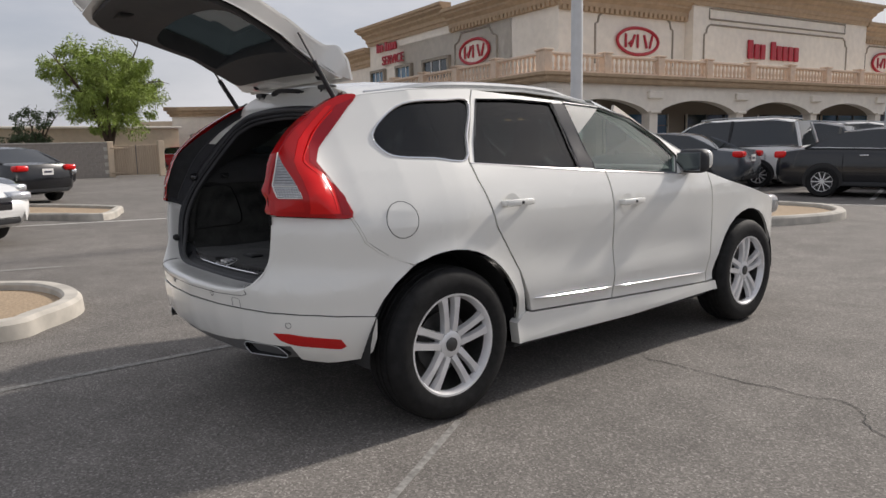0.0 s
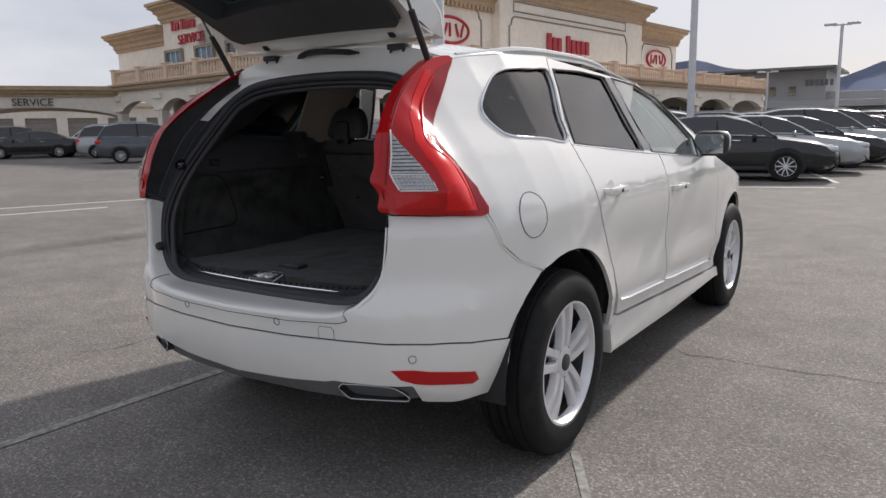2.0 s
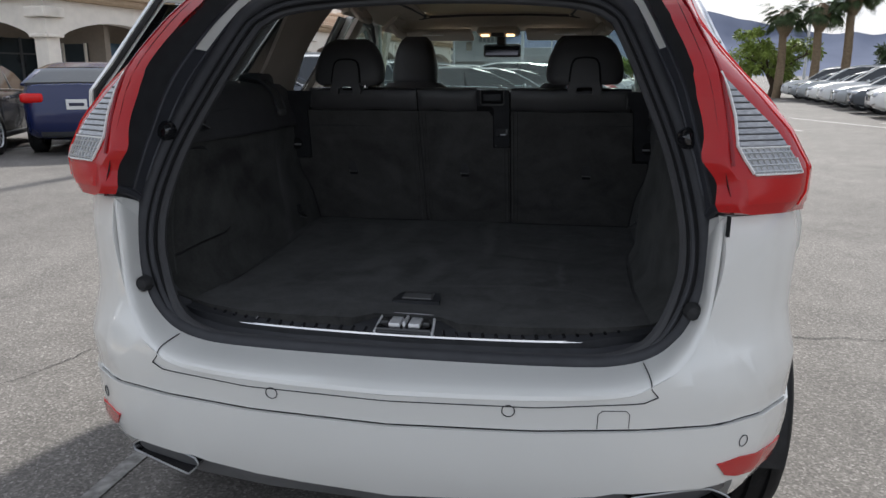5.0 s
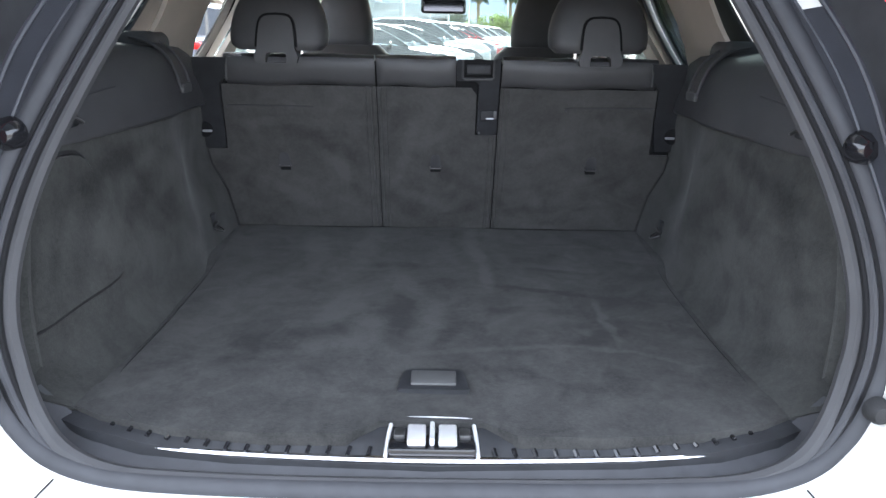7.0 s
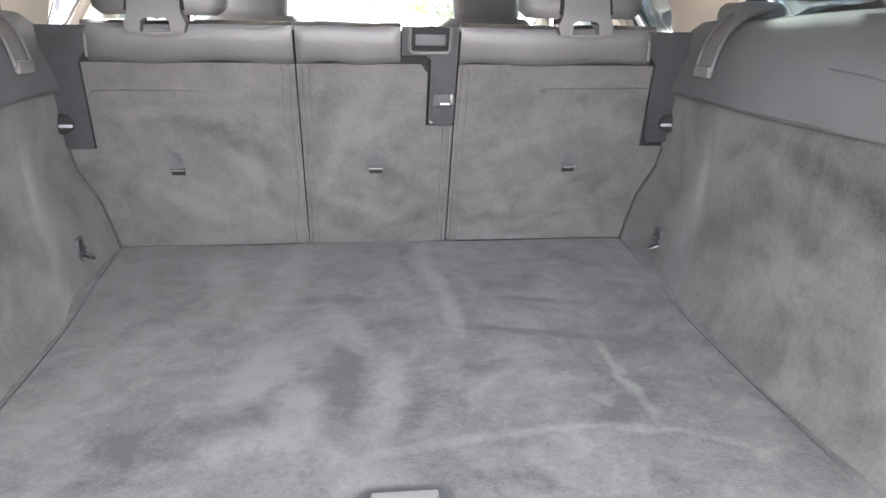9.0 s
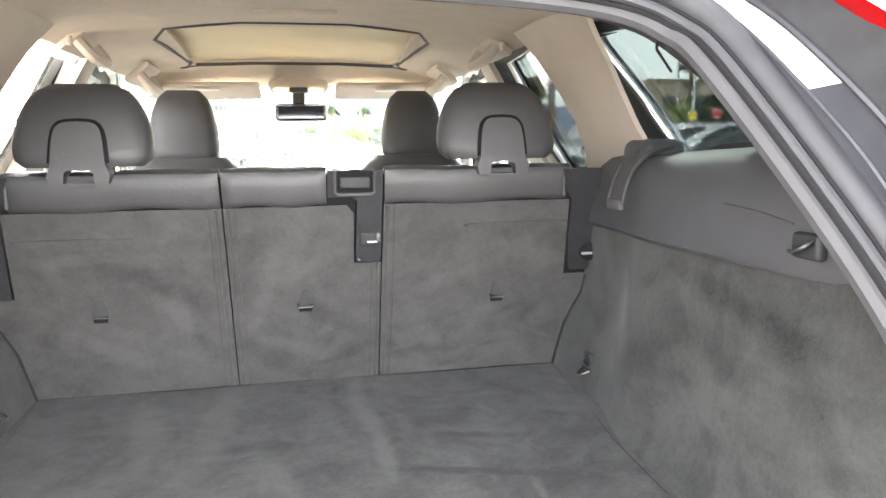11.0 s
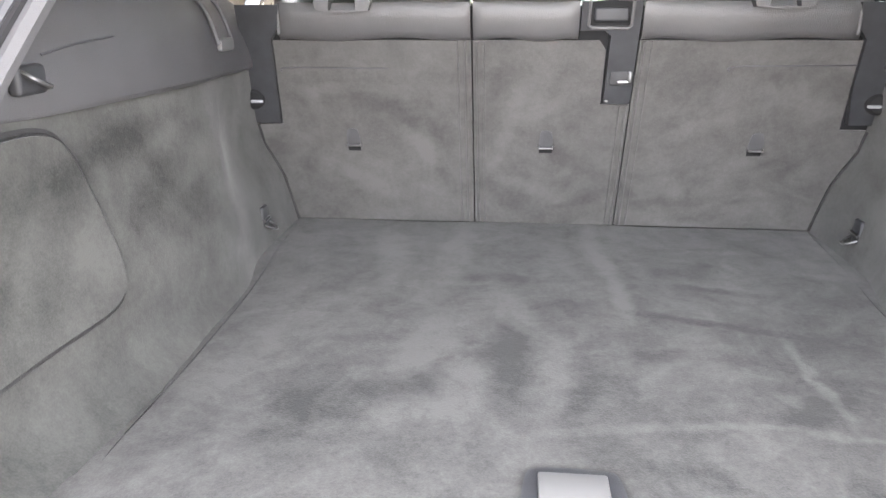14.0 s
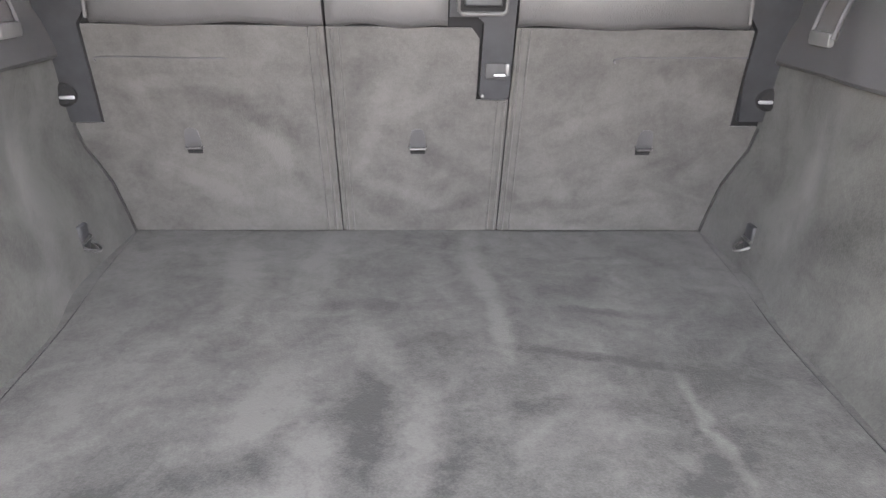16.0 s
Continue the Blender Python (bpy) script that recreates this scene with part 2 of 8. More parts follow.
def carpet(name, lo, hi, k=1.0, seed=0.0, plane="xy", strokes=(), at=0.0, swirl=1.0, span=.22):
    """Short pile brushed this way and that: soft light and dark sweeps over a fibre grain.
    strokes: light or dark vacuum marks and painted shading as (along, across, half length, half width, turn in degrees,
    tone) in the carpet's plane."""
    m = bpy.data.materials.new(name)
    m.use_nodes = True
    n, l = m.node_tree.nodes, m.node_tree.links
    b = n["Principled BSDF"]
    b.inputs["Roughness"].default_value, b.inputs["Specular IOR Level"].default_value = 0.95, 0.05
    b.inputs["Sheen Weight"].default_value, b.inputs["Sheen Roughness"].default_value = 0.12, 0.5
    tc = n.new("ShaderNodeTexCoord")

    def add(x, w, y=None):
        nd = n.new("ShaderNodeMath")
        nd.operation = "MULTIPLY_ADD"
        nd.inputs[1].default_value, nd.inputs[2].default_value = w, 0.0
        l.new(x, nd.inputs[0])
        if y is not None:
            l.new(y, nd.inputs[2])
        return nd.outputs["Value"]

    def warped(scale, amount, detail=4):
        tx, off, mv = n.new("ShaderNodeTexNoise"), n.new("ShaderNodeVectorMath"), n.new("ShaderNodeVectorMath")
        tx.inputs["Scale"].default_value, tx.inputs["Detail"].default_value = scale, detail
        off.operation, mv.operation = "SUBTRACT", "MULTIPLY_ADD"
        off.inputs[1].default_value = (.5, .5, .5)
        mv.inputs[1].default_value = (amount, amount, amount)
        l.new(tc.outputs["Object"], tx.inputs["Vector"])
        l.new(tx.outputs["Color"], off.inputs[0])
        l.new(off.outputs["Vector"], mv.inputs[0])
        l.new(tc.outputs["Object"], mv.inputs[2])
        return mv.outputs["Vector"]

    wide, close = warped(5.0 * k, .22), warped(20.0, .036, 8)
    total = None
    # broad sweeps, stretched along the pile
    for sc, rot, w, dis in (((7.0, 2.2, 3.0), 0.35, 0.36, 1.6), ((2.6, 8.0, 4.0), -0.45, 0.28, 1.2), ((16.0, 7.0, 9.0), 0.9, 0.16, .8)):
        if plane == "yz":
            sc = (sc[2], sc[0], sc[1] * 1.6)
        if plane == "xz":
            sc = (sc[0], sc[2], sc[1] * 1.6)
        mp, tx = n.new("ShaderNodeMapping"), n.new("ShaderNodeTexNoise")
        mp.inputs["Scale"].default_value = [a * k for a in sc]
        mp.inputs["Rotation"].default_value = (rot, rot * .4, rot)
        mp.inputs["Location"].default_value = (seed * 2, seed, sc[0])
        tx.inputs["Scale"].default_value, tx.inputs["Detail"].default_value, tx.inputs["Roughness"].default_value = 1.0, 3, 0.5
        tx.inputs["Distortion"].default_value = dis
        l.new(wide, mp.inputs["Vector"])
        l.new(mp.outputs["Vector"], tx.inputs["Vector"])
        total = add(tx.outputs["Fac"], w * swirl, total)
    soft, fine, grain = (n.new("ShaderNodeTexNoise") for _ in range(3))
    soft.inputs["Scale"].default_value, soft.inputs["Detail"].default_value, soft.inputs["Roughness"].default_value = 11.0 * k, 5, 0.55
    fine.inputs["Scale"].default_value, fine.inputs["Detail"].default_value = 380, 2
    grain.inputs["Scale"].default_value, grain.inputs["Detail"].default_value = 120, 3
    for tx in (soft, fine, grain):
        l.new(tc.outputs["Object"], tx.inputs["Vector"])
    soft.inputs["Distortion"].default_value = 1.2
    total = add(soft.outputs["Fac"], 0.40, total)
    total = add(grain.outputs["Fac"], 0.20, total)
    total = add(fine.outputs["Fac"], 0.22, total)
    for cx, cy, hl_, hw_, turn, tone in strokes:
        mp, le, mr = n.new("ShaderNodeMapping"), n.new("ShaderNodeVectorMath"), n.new("ShaderNodeMapRange")
        mp.vector_type = "TEXTURE"
        mp.inputs["Location"].default_value = {"xy": (cx, cy, at), "yz": (at, cx, cy), "xz": (cx, at, cy)}[plane]
        mp.inputs["Rotation"].default_value = {"xy": (0, 0, radians(turn)), "yz": (radians(turn), 0, 0), "xz": (0, radians(-turn), 0)}[plane]
        mp.inputs["Scale"].default_value = {"xy": (hl_, hw_, 1.0), "yz": (5.0, hl_, hw_), "xz": (hl_, 5.0, hw_)}[plane]
        le.operation = "LENGTH"
        mr.interpolation_type = "SMOOTHSTEP"
        mr.inputs["From Min"].default_value, mr.inputs["From Max"].default_value = 1.5, 0.25
        mr.inputs["To Min"].default_value, mr.inputs["To Max"].default_value = 0.0, 1.0
        l.new(close, mp.inputs["Vector"])
        l.new(mp.outputs["Vector"], le.inputs[0])
        l.new(le.outputs["Value"], mr.inputs["Value"])
        total = add(mr.outputs["Result"], tone, total)
    mean = .5 * (.80 * swirl + .82)
    rp = n.new("ShaderNodeValToRGB")
    rp.color_ramp.elements[0].position, rp.color_ramp.elements[0].color = mean - span, (*lo, 1)
    rp.color_ramp.elements[1].position, rp.color_ramp.elements[1].color = mean + span, (*hi, 1)
    l.new(total, rp.inputs["Fac"])
    l.new(rp.outputs["Color"], b.inputs["Base Color"])
    bp = n.new("ShaderNodeBump")
    bp.inputs["Strength"].default_value, bp.inputs["Distance"].default_value = 0.35, 0.0012
    l.new(fine.outputs["Fac"], bp.inputs["Height"])
    l.new(bp.outputs["Normal"], b.inputs["Normal"])
    return m


# vacuum marks on the load floor; the two widest paint its uneven light
MARKS = ((.092, .28, .1, .02, 88, .17), (.104, .12, .09, .02, 98, .19), (.114, -.04, .085, .02, 91, .2), (-.181, .17, .18, .03, 88, .17), (-.31, .18, .17, .032, 100, .14),
         (-.065, -.08, .11, .03, 108, .15), (-.185, -.23, .12, .045, 74, .15), (-.128, -.34, .09, .034, 80, .14), (-.006, -.29, .12, .034, 88, .13), (.197, -.19, .07, .034, 4, .12),
         (-.4, -.22, .18, .06, 66, .12), (-.205, -.42, .08, .03, 30, .12), (.332, -.28, .13, .01, 91, .2), (.03, -.432, .085, .01, 14, .11), (.17, -.411, .085, .009, 4, .11),
         (.3, -.417, .075, .009, -10, .11), (.395, -.453, .06, .009, -28, .1), (.235, -.118, .12, .013, -16, -.2), (.295, .02, .08, .013, -10, -.16), (-.079, -.24, .08, .032, 85, -.18),
         (-.074, -.35, .06, .026, 80, -.15), (-.225, -.355, .07, .03, 20, -.17), (-.314, -.41, .07, .036, -30, -.16), (.02, -.365, .06, .02, 70, -.14), (.306, -.365, .06, .024, 40, -.18),
         (.14, -.238, .035, .022, 20, -.14), (-.12, .05, .13, .02, 4, -.1), (.36, -.25, .2, .1, 80, -.08))
M_CARPET = carpet("grey_carpet", (0.0165, 0.0165, 0.0165), (0.058, 0.058, 0.056), 1.15, 0.0, "xy", MARKS, .762, .80, .168)
# brushed sweeps on the side trim as (y, z, ...) and on the seat backs as (x, z, ...)
SIDE_MARKS = ((.10, .93, .10, .035, -50, .16), (-.05, .90, .16, .035, -35, -.16), (-.20, 1.0, .14, .03, 20, -.15), (-.10, 1.03, .10, .025, -20, .13), (.02, 1.02, .07, .02, 60, -.15),
              (-.33, .92, .15, .04, -25, .13), (-.30, 1.06, .16, .02, 8, -.13), (.17, 1.02, .09, .02, 75, .12), (-.45, .98, .12, .03, 50, -.13))
SEAT_MARKS = ((-.40, .87, .13, .02, -30, .12), (-.30, 1.02, .14, .022, -25, -.11), (-.45, 1.07, .10, .012, 2, .12), (-.24, .93, .12, .02, -40, .11), (-.50, .92, .08, .02, 50, -.10),
              (.02, 1.06, .12, .02, 30, .11), (-.04, .86, .10, .018, -20, .12), (.05, .92, .10, .02, -30, -.10), (-.09, .98, .10, .016, 70, .11), (.08, .83, .07, .014, 20, -.10),
              (.30, 1.0, .12, .018, 20, .11), (.24, .90, .10, .02, -60, .11), (.44, .90, .12, .024, 30, -.10), (.48, 1.05, .10, .02, -20, .11), (.33, .83, .14, .012, 3, -.10))
M_CARPETS = carpet("grey_side_carpet", (0.0165, 0.0168, 0.0165), (0.056, 0.057, 0.054), .8, 5.0, "yz", SIDE_MARKS, .0, 1.15, .275)
M_CARPETV = carpet("grey_seat_carpet", (0.033, 0.0325, 0.032), (0.088, 0.0865, 0.084), 1.0, 7.0, "xz", SEAT_MARKS, 0.0, 1.0, .335)
M_LEATHER = mat("charcoal_leather", (0.062, 0.061, 0.063), 0.45, var=0.10, scale=12, bump=0.25, bscale=420)
M_TRIMPL = mat("charcoal_trim", (0.047, 0.047, 0.050), 0.65, var=0.08, scale=15, bump=0.25, bscale=700)
M_TRIMLT = mat("grey_trim", (0.070, 0.069, 0.070), 0.6, var=0.06, scale=15, bump=0.2, bscale=700)
M_BEIGE = mat("beige_trim", (0.52, 0.46, 0.40), 0.75, var=0.05, scale=8, bump=0.2, bscale=500)
M_HEAD = mat("beige_headliner", (0.52, 0.46, 0.39), 0.95, var=0.04, scale=20, bump=0.3, bscale=700)
M_SHADECLOTH = mat("cream_sunshade", (0.62, 0.55, 0.40), 0.9, var=0.04, scale=5, bump=0.2, bscale=500)
M_DOMEL = glow("warm_lamp", (1.0, 0.62, 0.30), 2.5)

# ---- mesh helpers ----
def part(name, bm, material, parent=None, label="", smooth=False):
    me = bpy.data.meshes.new(name)
    bm.to_mesh(me)
    bm.free()
    for mt in (material if isinstance(material, (list, tuple)) else (material,)):
        me.materials.append(mt)
    if smooth:
        me.polygons.foreach_set("use_smooth", [True] * len(me.polygons))
        me.set_sharp_from_angle(angle=radians(38))
    ob = new(name, me)
    if parent:
        ob.parent = parent
    if label:
        ob["label"] = label
    return ob


def thing(name, label, category, m=None, group="", kind=""):
    ob = new(name)
    ob.empty_display_size = 0.1
    if m is not None:
        ob.matrix_world = m
    return tagged(ob, label, category, group, kind)


def solo(name, bm, material, label, category, group="", kind="", smooth=False):
    return tagged(part(name, bm, material, None, "", smooth), label, category, group, kind)


def bbox(c, s, bev=0.0, bm=None, seg=2, rot=None):
    """A box of size s at c, with rounded edges."""
    bm2 = bmesh.new()
    r = bmesh.ops.create_cube(bm2, size=1.0)
    for v in bm2.verts:
        v.co = Vector((v.co.x * s[0], v.co.y * s[1], v.co.z * s[2]))
    if bev > 0:
        bmesh.ops.bevel(bm2, geom=bm2.edges[:], offset=min(bev, 0.49 * min(s)), segments=seg, affect="EDGES", profile=0.5)
    if rot is not None:
        bmesh.ops.transform(bm2, matrix=rot, verts=bm2.verts)
    bmesh.ops.translate(bm2, vec=c, verts=bm2.verts)
    return join(bm, bm2)


def join(bm, bm2):
    if bm is None:
        return bm2
    me = bpy.data.meshes.new("tmp")
    bm2.to_mesh(me)
    bm2.free()
    bm.from_mesh(me)
    bpy.data.meshes.remove(me)
    return bm


def ring_loft(rings, closed=True, cap=True, bm=None):
    """A skin over rings of equally many points."""
    bm = bm or bmesh.new()
    vs = [[bm.verts.new(p) for p in r] for r in rings]
    for a, b in zip(vs, vs[1:]):
        k = len(a)
        for i in range(k if closed else k - 1):
            j = (i + 1) % k
            bm.faces.new((a[i], a[j], b[j], b[i]))
    if cap and closed:
        bm.faces.new(vs[0])
        bm.faces.new(vs[-1])
    bmesh.ops.recalc_face_normals(bm, faces=bm.faces[:])
    return bm


def tube(pts, r, seg=8, bm=None, closed=False, squash=1.0):
    """A round bar along a line of points; r may be a list."""
    pts = [Vector(p) for p in pts]
    k = len(pts)
    rings = []
    up = None
    for i, p in enumerate(pts):
        if closed:
            d = pts[(i + 1) % k] - pts[i - 1]
        else:
            d = pts[min(i + 1, k - 1)] - pts[max(i - 1, 0)]
        d.normalize()
        if up is None:
            up = Vector((0, 0, 1)) if abs(d.z) < 0.9 else Vector((1, 0, 0))
        x = d.cross(up).normalized()
        up = x.cross(d).normalized()
        rr = r[i] if isinstance(r, (list, tuple)) else r
        rings.append([p + x * (rr * math.cos(a)) + up * (rr * squash * math.sin(a)) for a in (2 * math.pi * q / seg for q in range(seg))])
    if closed:
        rings.append(rings[0])
        b2 = ring_loft(rings, True, False)
        bmesh.ops.remove_doubles(b2, verts=b2.verts, dist=1e-6)
    else:
        b2 = ring_loft(rings, True, True)
    return join(bm, b2)


def lathe(prof, seg=32, axis="z", c=(0, 0, 0), bm=None, cap=True):
    """A turned shape; prof: rows of (radius, height along the axis)."""
    rings = []
    for r, h in prof:
        ring = []
        for q in range(seg):
            a = 2 * math.pi * q / seg
            u, v = r * math.cos(a), r * math.sin(a)
            p = {"z": (u, v, h), "x": (h, u, v), "y": (u, h, v)}[axis]
            ring.append(Vector(p) + Vector(c))
        rings.append(ring)
    return join(bm, ring_loft(rings, True, cap))


def smooth_line(pts, n=6, closed=False):
    """Catmull-Rom through the points."""
    pts = [Vector(p) for p in pts]
    k = len(pts)
    out = []
    for i in range(k if closed else k - 1):
        p0 = pts[(i - 1) % k] if closed else pts[max(i - 1, 0)]
        p1, p2 = pts[i], pts[(i + 1) % k]
        p3 = pts[(i + 2) % k] if closed else pts[min(i + 2, k - 1)]
        for q in range(n):
            t = q / n
            out.append(0.5 * (2 * p1 + (p2 - p0) * t + (2 * p0 - 5 * p1 + 4 * p2 - p3) * t * t + (3 * p1 - p0 - 3 * p2 + p3) * t ** 3))
    if not closed:
        out.append(pts[-1])
    return out


def curve2(pts, n=5):
    return [(p.x, p.y) for p in smooth_line([(a, b, 0) for a, b in pts], n, True)]


def shrink(poly, d):
    """The polygon moved inwards by d."""
    area = sum(poly[i - 1][0] * poly[i][1] - poly[i][0] * poly[i - 1][1] for i in range(len(poly)))
    s = 1 if area > 0 else -1
    out = []
    k = len(poly)
    for i in range(k):
        a, b, c = Vector(poly[i - 1]), Vector(poly[i]), Vector(poly[(i + 1) % k])
        e1, e2 = (b - a).normalized(), (c - b).normalized()
        n1, n2 = Vector((-e1.y, e1.x)) * s, Vector((-e2.y, e2.x)) * s
        nn = n1 + n2
        nn = nn / max(nn.length_squared / 2, 0.35)
        out.append((b.x + nn.x * d, b.y + nn.y * d))
    return out


def sheet(outline, fn, step=0.06, thick=0.01, holes=(), bm=None):
    """A panel: the flat outline (with holes) cut into cells and laid by fn(a, b, depth) into space."""
    b2 = bmesh.new()
    for poly in (outline, *holes):
        vs = [b2.verts.new((p[0], p[1], 0)) for p in poly]
        for i in range(len(vs)):
            b2.edges.new((vs[i - 1], vs[i]))
    bmesh.ops.triangle_fill(b2, edges=b2.edges[:], use_beauty=True, use_dissolve=False, normal=(0, 0, 1))
    for ax in (0, 1):
        lo, hi = min(v.co[ax] for v in b2.verts), max(v.co[ax] for v in b2.verts)
        st = step[ax] if isinstance(step, (list, tuple)) else step
        if st:
            k = math.ceil(lo / st)
            while k * st < hi - 1e-5:
                if k * st > lo + 1e-5:
                    co, no = [0, 0, 0], [0, 0, 0]
                    co[ax], no[ax] = k * st, 1
                    bmesh.ops.bisect_plane(b2, geom=b2.verts[:] + b2.edges[:] + b2.faces[:], dist=1e-5, plane_co=co, plane_no=no)
                k += 1
    if thick:
        r = bmesh.ops.extrude_face_region(b2, geom=b2.faces[:])
        for v in r["geom"]:
            if isinstance(v, bmesh.types.BMVert):
                v.co.z = 1
    for v in b2.verts:
        v.co = Vector(fn(v.co.x, v.co.y, v.co.z * (thick or 0)))
    bmesh.ops.recalc_face_normals(b2, faces=b2.faces[:])
    return join(bm, b2)


def extrude_poly(poly, h, fn, bm=None):
    """A flat-sided block: outline (a, b) from depth 0 to h, laid by fn(a, b, d)."""
    return sheet(poly, fn, 0, h, (), bm)


def mirror_x(bm):
    for v in bm.verts:
        v.co.x = -v.co.x
    bmesh.ops.reverse_faces(bm, faces=bm.faces[:])
    return bm


def lerp(a, pts):
    return float(np.interp(a, [p[0] for p in pts], [p[1] for p in pts]))


def text_mesh(body, size, depth=0.02):
    cu = bpy.data.curves.new("writing", "FONT")
    cu.body, cu.size, cu.extrude, cu.align_x = body, size, depth, "CENTER"
    ob = bpy.data.objects.new("writing", cu)
    scene.collection.objects.link(ob)
    dg = bpy.context.evaluated_depsgraph_get()
    me = bpy.data.meshes.new_from_object(ob.evaluated_get(dg))
    bpy.data.objects.remove(ob)
    bm = bmesh.new()
    bm.from_mesh(me)
    bpy.data.meshes.remove(me)
    return bm

# ---- ground ----
bm = bmesh.new()
edges_g = [-3000, -600, -150, -60, -30, -15, -8, -4, 0, 4, 8, 15, 30, 60, 150, 600, 3000]
gv = [[bm.verts.new((x, y, 0)) for x in edges_g] for y in edges_g]
for i in range(len(edges_g) - 1):
    for j in range(len(edges_g) - 1):
        bm.faces.new((gv[i][j], gv[i][j + 1], gv[i + 1][j + 1], gv[i + 1][j]))
tagged(part("ground", bm, M_ASPHALT), "weathered grey asphalt of the parking lot", "ground", kind="structure")


def stripe(a, b, w, material=None, z=0.004, label="worn white parking line on the asphalt"):
    a, b = Vector((*a, 0)), Vector((*b, 0))
    d = (b - a).normalized()
    n = Vector((-d.y, d.x, 0)) * w / 2
    k = max(2, int((b - a).length / 0.25))
    bm = bmesh.new()
    L, R = [], []
    for i in range(k + 1):
        p = a.lerp(b, i / k)
        e1, e2 = (noise.noise(p * 3.1) * w * 0.12, noise.noise(p * 3.7 + Vector((9, 0, 0))) * w * 0.12)
        L.append(bm.verts.new(p + n * (1 + e1 / w) + Vector((0, 0, z))))
        R.append(bm.verts.new(p - n * (1 + e2 / w) + Vector((0, 0, z))))
    for i in range(k):
        bm.faces.new((L[i], R[i], R[i + 1], L[i + 1]))
    bmesh.ops.recalc_face_normals(bm, faces=bm.faces[:])
    return solo("parking_line", bm, material or M_LINE, label, "road marking", "parking lines", "structure")


stripe((-1.24, -6.0), (-1.05, 0.9), 0.06)
stripe((1.75, -1.35), (0.96, 0.0), 0.035)
stripe((-14.5, -9.0), (-9.9, 4.6), 0.12, M_LINEW)
stripe((-11.6, 3.4), (-8.8, 10.4), 0.12, M_LINEW)
stripe((-6.9, -4.2), (-5.7, -0.3), 0.10)
for k in range(7):
    stripe((-7.6 + 2.7 * k, 12.6 + 0.7 * k), (-9.0 + 2.7 * k, 17.6 + 0.7 * k), 0.10, M_LINEW)
stripe((-8.5, 10.6), (0.6, 13.4), 0.10, M_LINEW)
for k in range(12):
    stripe((7.5 + 2.75 * k * 0.25, 14 + 2.75 * k), (12.5 + 2.75 * k * 0.25, 12.8 + 2.75 * k), 0.10, M_LINEW)


def crack(pts, w=0.012, z=0.004):
    pts = smooth_line([(x, y, 0) for x, y in pts], 26)
    bm = bmesh.new()
    prev = None
    for i, p in enumerate(pts):
        d = (pts[min(i + 1, len(pts) - 1)] - pts[max(i - 1, 0)]).normalized()
        n = Vector((-d.y, d.x, 0))
        o = n * (0.030 * noise.noise(p * 6) + 0.018 * noise.noise(p * 23) + 0.008 * noise.noise(p * 60))
        ww = w * (0.25 + 0.7 * abs(noise.noise(p * 5 + Vector((3, 3, 3)))))
        cur = (bm.verts.new(p + o + n * ww / 2 + Vector((0, 0, z))), bm.verts.new(p + o - n * ww / 2 + Vector((0, 0, z))))
        if prev:
            bm.faces.new((prev[0], prev[1], cur[1], cur[0]))
        prev = cur
    bmesh.ops.recalc_face_normals(bm, faces=bm.faces[:])
    return solo("asphalt_crack", bm, M_TAR, "thin dark crack running through the asphalt", "crack", "asphalt cracks", "structure")


crack([(-1.0, 1.75), (0.55, 1.63), (0.8, 1.52), (1.2, 1.49), (1.84, 1.51), (2.12, 1.56), (2.37, 1.25), (2.9, 1.1), (3.6, 1.25), (5, 1.2)], 0.014)
crack([(-5.0, -1.4), (-2.25, -0.43), (-1.98, 0.37), (-1.8, 1.2), (-1.9, 3)], 0.010)
crack([(1.3, 4.2), (2.2, 4.1), (3.3, 4.5), (4.5, 4.3), (6.8, 4.9)], 0.012)
crack([(-9.3, 2.2), (-7.2, 2.6), (-5.2, 2.4), (-3.4, 3.0), (-1.6, 2.7)], 0.012)
crack([(4.0, -1.0), (4.5, 1.0), (4.2, 2.6), (4.9, 6.0), (4.6, 10.0)], 0.010)


def kerb_island(path, width=0.16, h=0.14, label=""):
    """A closed kerb ring of concrete with gravel inside."""
    isl = thing("kerb_island", label, "kerb island", group="kerb islands", kind="structure")
    ring = smooth_line([(x, y, 0) for x, y in path], 5, True)
    c = sum(ring, Vector()) / len(ring)
    rings = []
    k = len(ring)
    for i, p in enumerate(ring):
        d = (ring[(i + 1) % k] - ring[i - 1]).normalized()
        n = Vector((-d.y, d.x, 0))
        if n.dot(c - p) < 0:
            n = -n
        rings.append([p, p + n * 0.01 + Vector((0, 0, h - 0.03)), p + n * 0.04 + Vector((0, 0, h)), p + n * (width - 0.02) + Vector((0, 0, h)),
                      p + n * width + Vector((0, 0, h - 0.02)), p + n * width])
    rings.append(rings[0])
    bm = ring_loft(rings, True, False)
    bmesh.ops.remove_doubles(bm, verts=bm.verts, dist=1e-5)
    part("kerb", bm, M_CONC, isl, "pale weathered concrete kerb", True)
    bm = bmesh.new()
    vs = [bm.verts.new(p.lerp(c, 0.02) + Vector((0, 0, 0.07))) for p in ring]
    cv = bm.verts.new(c + Vector((0, 0, 0.10)))
    for i in range(k):
        bm.faces.new((vs[i - 1], vs[i], cv))
    bmesh.ops.recalc_face_normals(bm, faces=bm.faces[:])
    part("gravel_bed", bm, M_SAND, isl, "tan desert gravel")
    return isl


